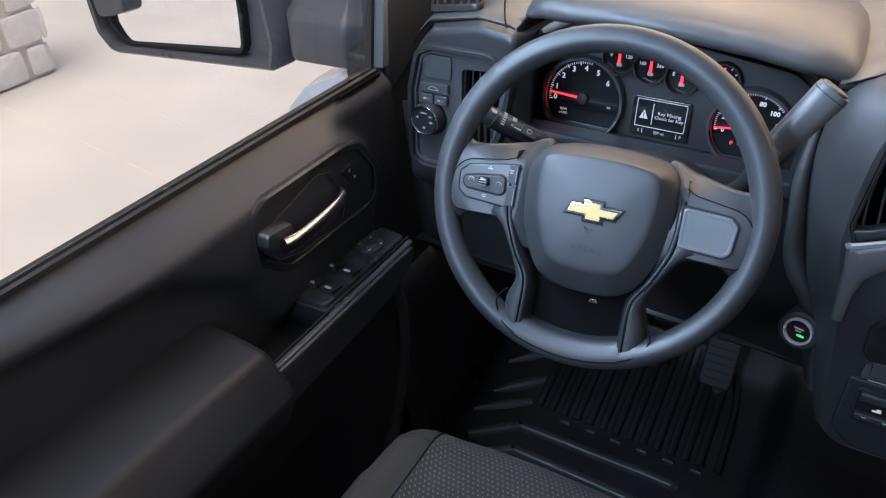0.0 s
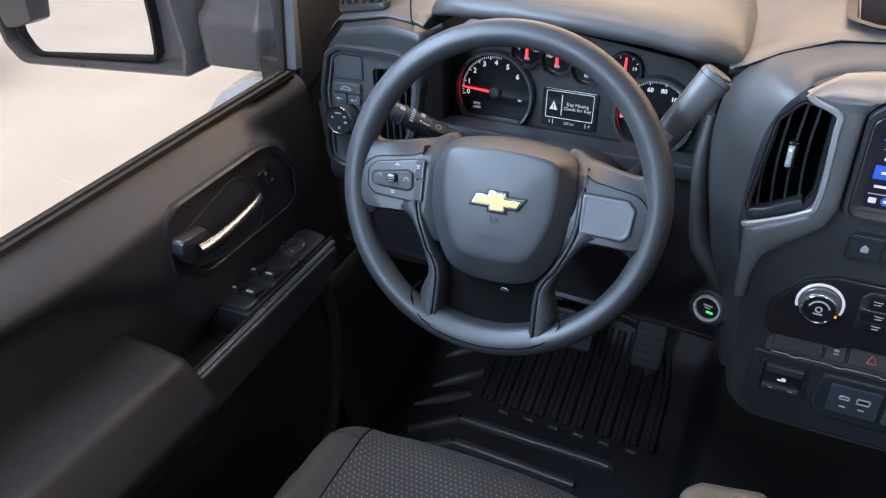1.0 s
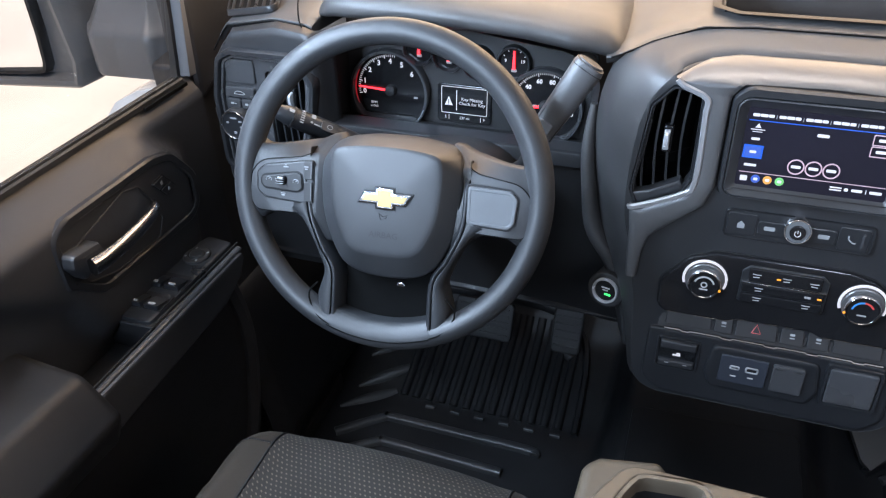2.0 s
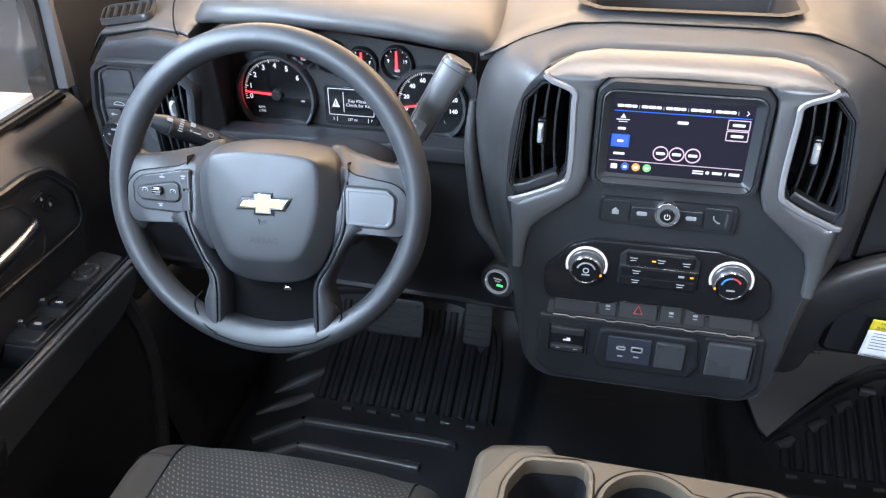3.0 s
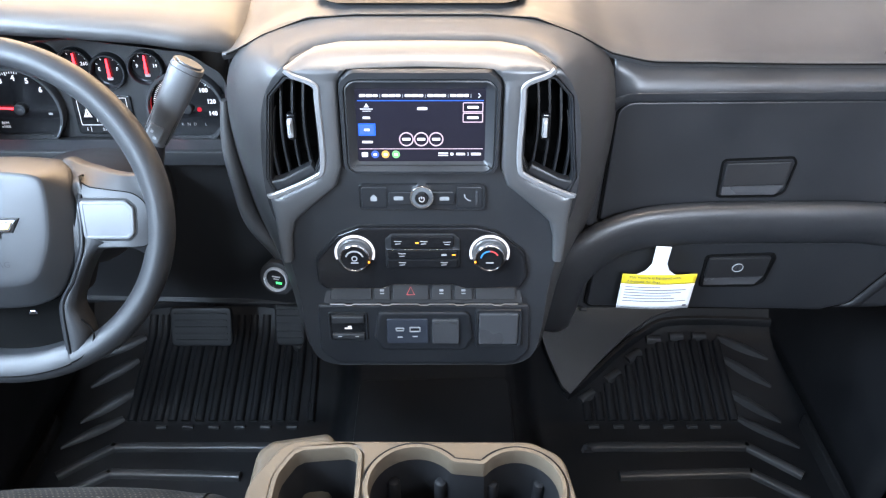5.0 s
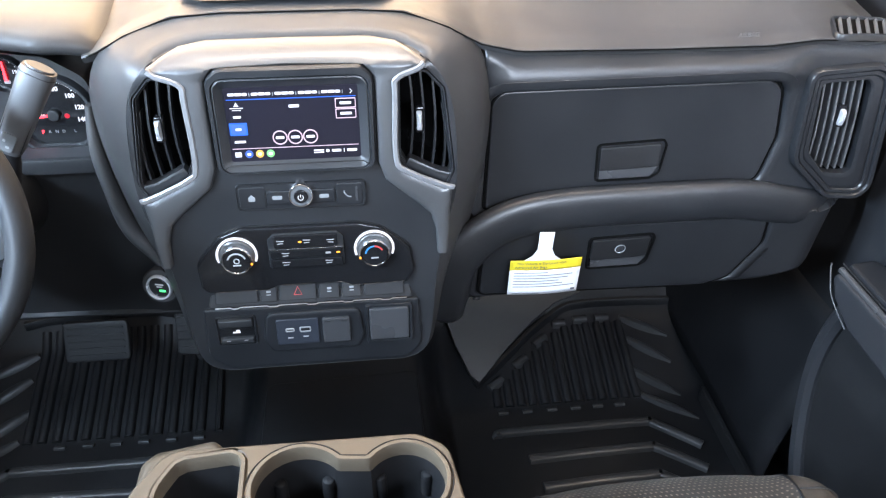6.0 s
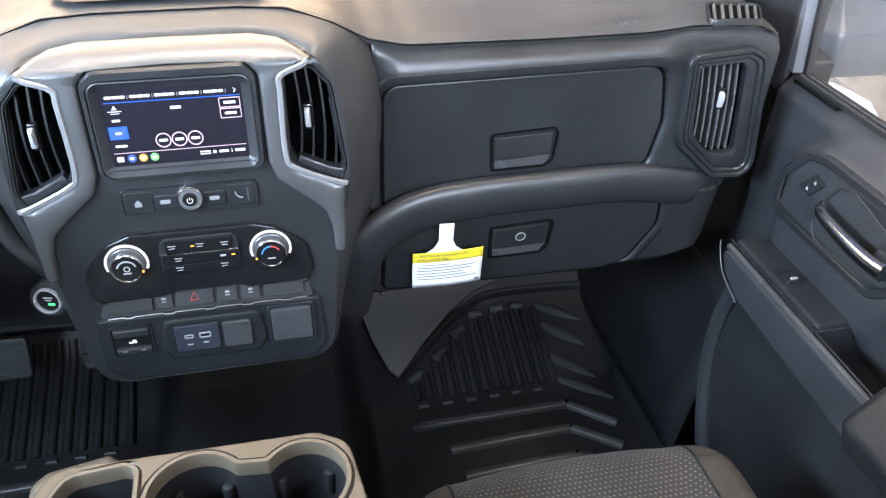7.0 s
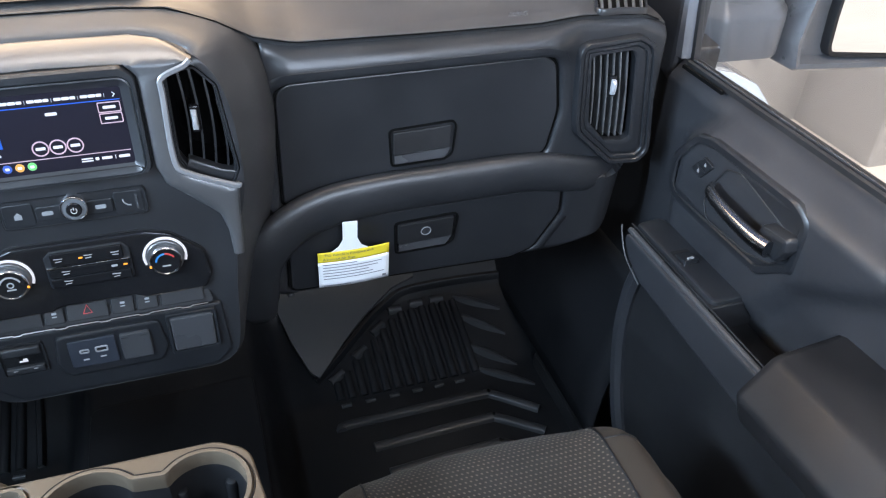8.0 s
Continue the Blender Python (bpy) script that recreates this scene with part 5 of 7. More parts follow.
for cx, cz, left, right, icon in ((-0.5200, 0.8810, "0", "120", 1), (-0.4750, 0.8755, "160", "260", 1), (-0.4310, 0.8680, "E", "F", 1), (-0.3790, 0.8725, "9", "19", 1)):
    g = part("small_gauge", collar(KP, circle(cx, cz, 0.0245, 44), circle(cx, cz, 0.0210, 44), 0.0, 0.011, 0.002, 48, w_in=0.001), PANEL, cluster, "small round gauge rim")
    part("dial_face", plate(KP, circle(cx, cz, 0.0212, 40), -0.001, 0.002, 0.0004), GLOSS, g)
    lettering(KP, left, cx - 0.0125, cz + 0.0015, 0.0068, 0.0028, WHITE, g, "numeral", bold=0.0001)
    lettering(KP, right, cx + 0.0120, cz + 0.0015, 0.0068, 0.0028, WHITE, g, "numeral", bold=0.0001)
    needle(cx, cz, 90 if icon else 80, -0.009, 0.0165, g, 0.0021)
    bars(KP, [(cx, cz - 0.0115, 0.008, 0.0045)], DIM, g, "gauge_icon", 0.0030)
    for a in (150, 120, 60, 30):
        p0 = [KP(cx + rr * math.cos(math.radians(a)), cz + rr * math.sin(math.radians(a)), 0.0026) for rr in (0.016, 0.0185)]
        part("tick", tube(p0, 0.0005, 4), WHITE, g)

info = part("driver_display", plate(KP, rect(-0.451, 0.8045, 0.082, 0.056, 0.004), 0.0, 0.003, 0.001), GLOSS, cluster, "driver information display")
dp = lambda u, v, w: KP(u - 0.006, v - 0.005, w + 0.003)
part("message_border", collar(dp, rect(-0.445, 0.8145, 0.070, 0.0400, 0.0008), rect(-0.445, 0.8145, 0.0685, 0.0385, 0.0006), 0.0, 0.0006, 0.0001, 60), WHITE, info, "white message border")
bars(dp, [(-0.4565, 0.8145, 0.0010, 0.030), (-0.4680, 0.7885, 0.0006, 0.007), (-0.4195, 0.7885, 0.0006, 0.007)], WHITE, info, "divider", 0.0006)
warn = [(-0.4745, 0.8065), (-0.4625, 0.8065), (-0.4685, 0.8195)]
part("warning_sign", plate(dp, warn, 0.0, 0.0006, 0.0001), WHITE, info, "white warning triangle")
bars(dp, [(-0.4685, 0.8125, 0.0010, 0.006), (-0.4685, 0.8080, 0.0010, 0.0012)], GLOSS, info, "warning_bar", 0.0010)
lettering(dp, "Key Missing", -0.4330, 0.8170, 0.0068, 0.0008, WHITE, info)
lettering(dp, "Check for Key", -0.4330, 0.8105, 0.0068, 0.0008, WHITE, info)
lettering(dp, "237 mi", -0.4440, 0.7885, 0.0055, 0.0008, WHITE, info)
lettering(dp, "S", -0.4730, 0.7885, 0.0058, 0.0008, WHITE, info)
lettering(dp, "P", -0.4140, 0.7885, 0.0058, 0.0008, WHITE, info)

# ledge below the instruments and knee panel
part("ledge", box(-0.655, -0.250, 0.962, 1.000, 0.776, 0.7965, 0.005), FASCIA, dash, "grey ledge below the instruments")


def knee(s, t):
    x = -0.84 + (0.84 - 0.165) * s
    z = 0.780 + (0.47 - 0.780) * t
    y = 0.975 + 0.15 * (0.780 - z) ** 1.1 + 0.02 * smooth(-x, 0.79, 0.84) - 0.012 * smooth(x, -0.30, -0.18)
    return (x, y + 0.08 * max(0, (0.50 - z) / 0.03) ** 2, z)


part("knee_panel", sheet(knee, 40, 24), KNEE, dash, "dark knee panel below the wheel", solid=0.006, outward=(0, -1, 0))
brake_sw = thing("lower_switch_panel", (-0.69, 0.98, 0.62), "small black switch pair on the knee panel", "switches")
QP = y_plane(0.982, -0.2, 0.64)
part("bezel", plate(QP, rect(-0.690, 0.638, 0.078, 0.034, 0.003), -0.01, 0.003, 0.001), PANEL, brake_sw)
for x in (-0.708, -0.671):
    b = part("switch", plate(QP, rect(x, 0.638, 0.030, 0.026, 0.002), 0.0, 0.007, 0.002), KNEE, brake_sw)
    bars(QP, [(x, 0.643, 0.010, 0.002), (x, 0.636, 0.014, 0.0012), (x, 0.633, 0.014, 0.0012)], LABEL, b, "switch_mark", 0.0076)

# steering column
column = thing("steering_column", (-0.43, 0.98, 0.70), "black plastic steering column shroud", "steering column")
bm = bmesh.new()
rings = []
for k in range(13):
    t = k / 12
    y, z = 0.752 + 0.27 * t, 0.812 - 0.082 * t
    e = math.sin(min(1, 0.35 + t * 2.2) * math.pi / 2)
    rings.append([(-0.425 + 0.082 * e * math.copysign(abs(math.cos(a)) ** 0.75, math.cos(a)), y, z + (0.052 if math.sin(a) > 0 else 0.075) * e * math.copysign(abs(math.sin(a)) ** 0.8, math.sin(a))) for a in [2 * math.pi * n / 28 for n in range(28)]])
loft(bm, rings)
part("shroud", bm, KNEE, column, smooth=60)

# ---- steering wheel ----
WC = Vector((-0.4332, 0.7256, 0.8477))
WTURN = (Matrix.Rotation(0.0731, 3, "Z") @ Matrix.Rotation(-0.3726, 3, "X"))
WU, WV, WN = WTURN @ Vector((1, 0, 0)), WTURN @ Vector((0, 0, 1)), WTURN @ Vector((0, -1, 0))
wheel = thing("steering_wheel", tuple(WC), "dark grey three-spoke steering wheel with gold emblem", "steering wheel")


def wheel_plane(u, v, w):
    return tuple(WC + WU * u + WV * v + WN * w)


WR = 0.1668
bm = bmesh.new()
rings = []
for k in range(128):
    a = 2 * math.pi * k / 128
    grip = sum(math.exp(-((a - g) / 0.34) ** 2) for g in (math.radians(28), math.radians(152)))
    rings.append([wheel_plane((WR + 0.0141 * (1 + (0.10 * grip if math.cos(b) < 0 else 0)) * math.cos(b)) * math.cos(a), (WR + 0.0141 * (1 + (0.10 * grip if math.cos(b) < 0 else 0)) * math.cos(b)) * math.sin(a), 0.0160 * math.sin(b)) for b in [2 * math.pi * n / 24 for n in range(24)]])
rings.append(rings[0])
loft(bm, rings, False, False)
bmesh.ops.remove_doubles(bm, verts=bm.verts[:], dist=1e-6)
part("rim", bm, LEATHER, wheel, "grained dark rim", smooth=80)


def flank(half, x0):
    """A closed outline from its right half, bottom to top, mirrored about u = x0."""
    return ccw([(x0 + x, z) for x, z in half] + [(x0 - x, z) for x, z in half[::-1]])


# airbag cover: a faceted dome whose upper edge falls away to the column
X0 = 0.006
EDGE = ccw(spline(flank([(0.012, -0.0955), (0.030, -0.0930), (0.045, -0.0870), (0.056, -0.0770), (0.067, -0.0560), (0.0755, -0.0310), (0.079, -0.0020), (0.0785, 0.0200), (0.0755, 0.0350), (0.069, 0.0470), (0.056, 0.0535), (0.030, 0.0578), (0.010, 0.0590)], X0), 3, True))
RIDGE = ccw(spline(flank([(0.010, -0.0655), (0.028, -0.0640), (0.0400, -0.0570), (0.0480, -0.0430), (0.0560, -0.0220), (0.0595, 0.0000), (0.0605, 0.0250), (0.0590, 0.0390), (0.0520, 0.0455), (0.030, 0.0490), (0.010, 0.0500)], X0), 3, True))
low_w = lambda u, v: 0.006 - 0.027 * smooth(v, 0.024, 0.056)
e_pts, r_pts = resample(EDGE, 112, (X0, -0.0955)), resample(RIDGE, 112, (X0, -0.0655))
bm = bmesh.new()
rows = [[wheel_plane(u, v, low_w(u, v) - 0.030) for u, v in offset(e_pts, -0.004)], [wheel_plane(u, v, low_w(u, v) - 0.004) for u, v in e_pts]]
for k, lift_k in ((0.03, 0.10), (0.10, 0.20), (0.25, 0.35), (0.50, 0.58), (0.75, 0.80), (0.90, 0.925), (0.97, 0.975), (1.0, 0.99)):
    rows.append([wheel_plane(a[0] + (c[0] - a[0]) * k, a[1] + (c[1] - a[1]) * k, low_w(*a) + (0.0275 - low_w(*a)) * lift_k) for a, c in zip(e_pts, r_pts)])
for k in (0.94, 0.86, 0.70, 0.50, 0.30, 0.10):
    rows.append([wheel_plane(X0 + (u - X0) * k, -0.006 + (v + 0.006) * k, 0.0305 - 0.0028 * k * k) for u, v in r_pts])
loft(bm, rows)
hub = part("airbag_cover", bm, HUB, wheel, "smooth dark faceted airbag cover", smooth=60)
face_w = lambda v: 0.0306 - 0.0028 * ((v + 0.006) / 0.058) ** 2
lettering(wheel_plane, "AIRBAG", X0 + 0.001, -0.0430, 0.0092, face_w(-0.043) + 0.0004, EMBOSS, hub, "embossed_lettering")
part("horn_mark", tube([wheel_plane(X0 + x, z - 0.0065, face_w(-0.022) + 0.0002) for x, z in ((-0.0045, -0.013), (-0.0025, -0.0195), (0.0035, -0.0175), (0.0052, -0.014), (0.0, -0.0165), (-0.0045, -0.013))], 0.0004, 5), EMBOSS, hub)
bow = [(-0.0295, -0.0060), (-0.0225, 0.0064), (-0.0105, 0.0064), (-0.0105, 0.0112), (0.0095, 0.0112), (0.0095, 0.0064), (0.0295, 0.0064), (0.0225, -0.0060), (0.0105, -0.0060), (0.0105, -0.0112), (-0.0095, -0.0112), (-0.0095, -0.0060)]
bow = ccw([(X0 + 0.0018 + x, -0.003 + z) for x, z in bow])
badge = part("emblem", plate(wheel_plane, bow, 0.026, 0.0332, 0.0012), CHROME, hub, "chrome-edged emblem")
# black border that paints a shadow gap round the emblem
part("emblem_shadow_gap", plate(wheel_plane, offset(bow, 0.0012), 0.026, 0.0315, 0.0004), DARK, badge, "black edge painted as the shadow gap round the emblem")
part("emblem_fill", plate(wheel_plane, offset(bow, -0.0028), 0.031, 0.0339, 0.0008), GOLD, badge, "gold emblem field")

XS = 0.0015
SPOKE_BASE = [(0.060, 0.0480), (0.090, 0.0465), (0.1200, 0.0415), (0.1440, 0.0390), (0.1600, 0.0430), (0.1640, 0.0100), (0.1630, -0.0300), (0.1570, -0.0440), (0.1450, -0.0440), (0.1385, -0.0380), (0.1090, -0.0370), (0.0960, -0.0430), (0.0840, -0.0560), (0.0550, -0.0560)]
SPOKE_FACE = [(0.0800, 0.0305), (0.1000, 0.0285), (0.1230, 0.0255), (0.1430, 0.0215), (0.1545, 0.0110), (0.1575, 0.0000), (0.1580, -0.0200), (0.1515, -0.0325), (0.1400, -0.0345), (0.1280, -0.0340), (0.1090, -0.0335), (0.0960, -0.0335), (0.0860, -0.0320), (0.0800, -0.0300)]
LOWER_IN = [(0.0890, -0.0180), (0.0835, -0.0400), (0.0720, -0.0660), (0.0595, -0.0870), (0.0555, -0.1010), (0.0555, -0.1300), (0.0575, -0.1560)]
LOWER_OUT = [(0.1180, -0.0330), (0.0990, -0.0400), (0.0850, -0.0610), (0.0745, -0.0850), (0.0715, -0.1000), (0.0790, -0.1240), (0.0760, -0.1460)]
for s in (-1, 1):
    m = lambda pts: [(XS + s * x, z) for x, z in pts]
    base, face = m(spline(SPOKE_BASE, 4, True)), m(spline(SPOKE_FACE, 4, True))
    bm = bmesh.new()
    lerp2 = lambda k: [(a[0] + (c[0] - a[0]) * k, a[1] + (c[1] - a[1]) * k) for a, c in zip(base, face)]
    loft(bm, [[wheel_plane(u, v, -0.016) for u, v in base], [wheel_plane(u, v, 0.0005) for u, v in base], [wheel_plane(u, v, 0.0035) for u, v in lerp2(0.12)], [wheel_plane(u, v, 0.0092) for u, v in lerp2(0.85)],
              [wheel_plane(u, v, 0.0108) for u, v in lerp2(0.97)], [wheel_plane(u, v, 0.0112) for u, v in lerp2(1.06)]], True, True)
    for q in bm.verts:
        u, v = (q.co - WC).dot(WU), (q.co - WC).dot(WV)
        q.co -= WN * (0.026 * smooth(v, 0.018, 0.050) * (1 - smooth(abs(u - XS), 0.085, 0.135)))
    part("spoke", bm, HUB, wheel, "broad side spoke with a sloping upper face", smooth=50)
    rim_line = m(spline(SPOKE_FACE, 4, True))
    part("spoke_seam", tube([wheel_plane(u, v, 0.0108 - 0.026 * smooth(v, 0.018, 0.050) * (1 - smooth(abs(u - XS), 0.085, 0.135))) for u, v in rim_line[2:44]], 0.0007, 5), SHADE_TRIM_BLACK, wheel, "fine seam round the spoke insert")
    bm = bmesh.new()
    rings = []
    for p, q in zip(spline(LOWER_IN, 6), spline(LOWER_OUT, 6)):
        p, q = Vector((XS + s * p[0], p[1])), Vector((XS + s * q[0], q[1]))
        rings.append([wheel_plane(*p.lerp(q, k), w) for k, w in ((0.0, -0.018), (0.0, 0.0100), (0.06, 0.0122), (0.25, 0.0132), (0.50, 0.0128), (0.72, 0.0105), (0.88, 0.0060), (0.98, -0.0010), (1.0, -0.0080), (0.97, -0.018))])
    loft(bm, rings)
    part("lower_spoke", bm, LEATHER, wheel, "angled lower spoke", smooth=60)
    seam = spline([(0.0745, -0.1095), (0.0835, -0.1200), (0.0845, -0.1310), (0.0770, -0.1440), (0.0680, -0.1520), (0.0580, -0.1568)], 5)
    part("spoke_seam", tube([wheel_plane(XS + s * x, z, 0.0118 + 0.004 * smooth(-z, 0.13, 0.155)) for x, z in seam], 0.0010, 5), SHADE_TRIM_BLACK, wheel, "dark seam between spoke and rim")
    # black bezel that falls from the spoke to the cover
    line = spline([(0.0860, 0.0400), (0.0880, 0.0100), (0.0855, -0.0300), (0.0720, -0.0655), (0.0595, -0.0860), (0.0555, -0.1010), (0.0555, -0.1300), (0.0560, -0.1480)], 6)
    bm = bmesh.new()
    loft(bm, [[wheel_plane(XS + s * (x + d), z, w) for d, w in ((0.0035, 0.004), (0.0020, 0.0125 - 0.024 * smooth(z, 0.005, 0.045)), (0.0, 0.0132 - 0.024 * smooth(z, 0.005, 0.045)), (-0.0022, 0.0118 - 0.024 * smooth(z, 0.005, 0.045)), (-0.0070, -0.014 - 0.012 * smooth(z, 0.0, 0.05)))] for x, z in line], False, False, False)
    part("spoke_inlay", bm, PANEL, wheel, "narrow black bezel beside the airbag cover", smooth=60)
    part("spoke_gap", tube([wheel_plane(XS + s * (x + 0.0028), z, 0.0128 - 0.024 * smooth(z, 0.005, 0.045)) for x, z in line], 0.0009, 6), SHADE_TRIM_BLACK, wheel, "dark gap beside the bezel")
bm = bmesh.new()
loft(bm, [[wheel_plane(r * math.cos(a), r * math.sin(a), w) for r, w in ((0.1690, 0.0120), (0.1680, 0.0163), (0.1640, 0.0164), (0.1590, 0.0150), (0.1530, 0.0118), (0.1492, 0.0080), (0.1476, 0.0030), (0.1474, -0.0160))] for a in np.linspace(math.radians(-111.5), math.radians(-68.5), 30)], False, False, False)
part("yoke", bm, LEATHER, wheel, "lower bridge between the spokes", smooth=60, outward=tuple(WN))
part("yoke_seam", tube([wheel_plane(0.1684 * math.cos(a), 0.1684 * math.sin(a), 0.0162) for a in np.linspace(math.radians(-111), math.radians(-69), 24)], 0.0008, 5), SHADE_TRIM_BLACK, wheel, "dark seam along the bridge")
part("hub_back", plate(wheel_plane, rounded([(X0 - 0.058, -0.10), (X0 + 0.058, -0.10), (X0 + 0.082, -0.02), (X0 + 0.072, 0.050), (X0 - 0.072, 0.050), (X0 - 0.082, -0.02)], 0.02), -0.060, -0.018, 0.004), DARK, wheel)
part("lower_cover", plate(wheel_plane, rounded([(X0 - 0.064, -0.060), (X0 + 0.060, -0.060), (X0 + 0.054, -0.152), (X0 - 0.060, -0.152)], 0.01), -0.030, -0.012, 0.004), SHADE_TRIM_BLACK, wheel, "smooth black cover between the lower spokes")
part("lower_badge", plate(wheel_plane, rounded([(X0 + 0.006, -0.109), (X0 + 0.017, -0.109), (X0 + 0.014, -0.1045), (X0 + 0.009, -0.1045)], 0.001), -0.013, -0.010, 0.0006), CHROME, wheel)

# buttons on the left spoke, blank pad on the right one
BP = lambda u, v, w: wheel_plane(u, v, w + 0.0112)
pad_l = rounded([(-0.0815, 0.0265, 0.003), (-0.1385, 0.0170, 0.006), (-0.1480, 0.0090, 0.006), (-0.1475, -0.0110, 0.006), (-0.1385, -0.0190, 0.006), (-0.0815, -0.0225, 0.003)], 0.004)
keys = part("button_panel", plate(BP, pad_l, -0.003, 0.0012, 0.0010), PANEL, wheel, "black cruise button panel")
part("panel_groove", collar(BP, offset(ccw(pad_l), 0.0010), pad_l, -0.002, 0.0008, 0.0002, 60), DARK, keys)
pad_o = rounded([(-0.1420, 0.0050, 0.004), (-0.1000, 0.0120, 0.005), (-0.0945, 0.0090, 0.004), (-0.0935, -0.0055, 0.004), (-0.0985, -0.0100, 0.005), (-0.1380, -0.0085, 0.004), (-0.1425, -0.0035, 0.003)], 0.005)
part("rocker_ring", collar(BP, offset(ccw(pad_o), 0.0014), offset(ccw(pad_o), 0.0002), 0.0, 0.0018, 0.0004, 48), DARK, keys)
part("rocker", plate(BP, pad_o, 0.0, 0.0034, 0.0015), KNEE, keys)
part("roller", plate(BP, rect(-0.1180, 0.0020, 0.0125, 0.0100, 0.003), 0.002, 0.0085, 0.003), GLOSS, keys, "ribbed thumb roller")
for z in (-0.0012, 0.0012, 0.0036):
    part("roller_rib", tube([BP(u, z, 0.0086) for u in (-0.1225, -0.1135)], 0.0005, 5), ARMTRIM, keys)
for u, v, h in ((-0.0868, 0.0150, 0.0205), (-0.0868, -0.0085, 0.0225)):
    part("side_button", plate(BP, rect(u, v, 0.0105, h, 0.0015), 0.0, 0.0026, 0.0010), KNEE, keys)
bars(BP, [(-0.0832, 0.0150, 0.0011, 0.0175), (-0.0832, -0.0085, 0.0011, 0.0195)], SLATLIT_TRIM, keys, "button_edge", 0.0034)
bars(BP, [(-0.0890, 0.0190, 0.0050, 0.0014), (-0.0890, 0.0165, 0.0034, 0.0014), (-0.1130, 0.0170, 0.0060, 0.0014), (-0.1130, 0.0190, 0.0020, 0.0010), (-0.1160, -0.0145, 0.0040, 0.0016), (-0.1160, -0.0125, 0.0060, 0.0008)], LABEL, keys, "button_mark", 0.0032)
for cx, cz in ((-0.1330, 0.0020), (-0.1010, 0.0015)):
    part("button_mark", tube([BP(cx + 0.0032 * math.cos(q), cz + 0.0026 * math.sin(q), 0.0037) for q in np.linspace(-0.6, 3.7, 12)], 0.0004, 4), LABEL, keys)
    part("button_mark", tube([BP(cx, cz, 0.0037), BP(cx + 0.0018, cz + 0.0016, 0.0037)], 0.0004, 4), LABEL, keys)
pad_r = rounded([(0.0915, 0.0165, 0.003), (0.1370, 0.0150, 0.005), (0.1450, 0.0075, 0.006), (0.1430, -0.0195, 0.006), (0.1365, -0.0255, 0.005), (0.0920, -0.0235, 0.003)], 0.004)
part("pad_recess", plate(BP, offset(ccw(pad_r), 0.0022), -0.003, 0.0004, 0.0003), DARK, wheel)
part("blank_pad", plate(BP, pad_r, -0.003, 0.0030, 0.0018), PADGREY, wheel, "blank satin grey pad")
part("pad_step", collar(BP, offset(ccw(pad_r), -0.0004), offset(ccw(pad_r), -0.0040), 0.0022, 0.0034, 0.0005, 60), PADGREY, wheel, "raised border of the pad")

# stalk and shift lever
stalk = thing("indicator_stalk", (-0.50, 0.87, 0.82), "black indicator and wiper stalk with white marks", "stalk")
a, b = Vector((-0.490, 0.895, 0.790)), Vector((-0.617, 0.818, 0.880))
path = [tuple(a.lerp(b, t)) for t in np.linspace(0, 1, 13)]
fat = [0.75, 0.80, 0.88, 0.96, 1.04, 1.10, 1.14, 1.16, 1.16, 1.15, 1.13, 1.05, 0.72]
part("arm", tube(path, 0.0112, 18, scale=fat), PANEL, stalk)
axis = (b - a).normalized()
side = axis.cross(Vector((0, -0.6, 0.8))).normalized()
face_n = side.cross(axis).normalized()
if face_n.y > 0:
    side, face_n = -side, -face_n
STp = lambda u, v, w: tuple(a + axis * u + side * v + face_n * (w + 0.0128))
L = (b - a).length
for t in (0.795, 0.835):
    part("ring_mark", tube([tuple(a.lerp(b, t) + (side * math.cos(q) + face_n * math.sin(q)) * 0.0116) for q in np.linspace(0.3, math.pi - 0.3, 12)], 0.0007, 5), LABEL, stalk)
bars(STp, [(L * 0.90, 0.002, 0.007, 0.004), (L * 0.74, 0.005, 0.006, 0.005), (L * 0.70, -0.004, 0.010, 0.0016), (L * 0.745, -0.003, 0.0030, 0.0026)], LABEL, stalk, "stalk_mark", 0.0008)
for v in (-0.0075, -0.0045, -0.0015, 0.0015, 0.0045, 0.0075):
    bars(STp, [(L * 0.815, v, 0.0050, 0.0016)], LABEL, stalk, "ring_tick", 0.0008 - 18.0 * v * v)
part("stalk_button", plate(STp, rect(L * 0.61, -0.001, 0.022, 0.013, 0.003), -0.003, 0.0018, 0.001), KNEE, stalk)
part("stalk_mark", tube([STp(L * 0.61 + 0.0035 * math.cos(q), -0.001 + 0.0028 * math.sin(q), 0.0021) for q in np.linspace(0, 2 * math.pi, 11)], 0.0005, 4), LABEL, stalk)
part("collar", tube([tuple(a.lerp(b, t)) for t in (0.86, 0.862, 0.878, 0.88)], 0.0134, 18, scale=[0.9, 1.0, 1.0, 0.9]), KNEE, stalk, "turning collar at the tip")

lever_t = thing("shift_lever", (-0.33, 0.87, 0.80), "grey column shift lever with a flat end cap", "gear lever")
a, b = Vector((-0.290, 0.822, 0.886)), Vector((-0.2425, 0.842, 0.9655))
axis = (b - a).normalized()
side = axis.cross(Vector((0, 1, 0))).normalized()
deep = side.cross(axis).normalized()
bm = bmesh.new()
rings = []
for t, k in ((-0.02, 0.72), (0.0, 0.80), (0.06, 0.86), (0.3, 0.92), (0.7, 1.0), (0.95, 1.06), (1.0, 1.0)):
    c = a.lerp(b, t)
    rings.append([tuple(c + side * (0.0165 * k * math.copysign(abs(math.cos(q)) ** 0.7, math.cos(q))) + deep * (0.0150 * k * math.copysign(abs(math.sin(q)) ** 0.7, math.sin(q)))) for q in [2 * math.pi * n / 24 for n in range(24)]])
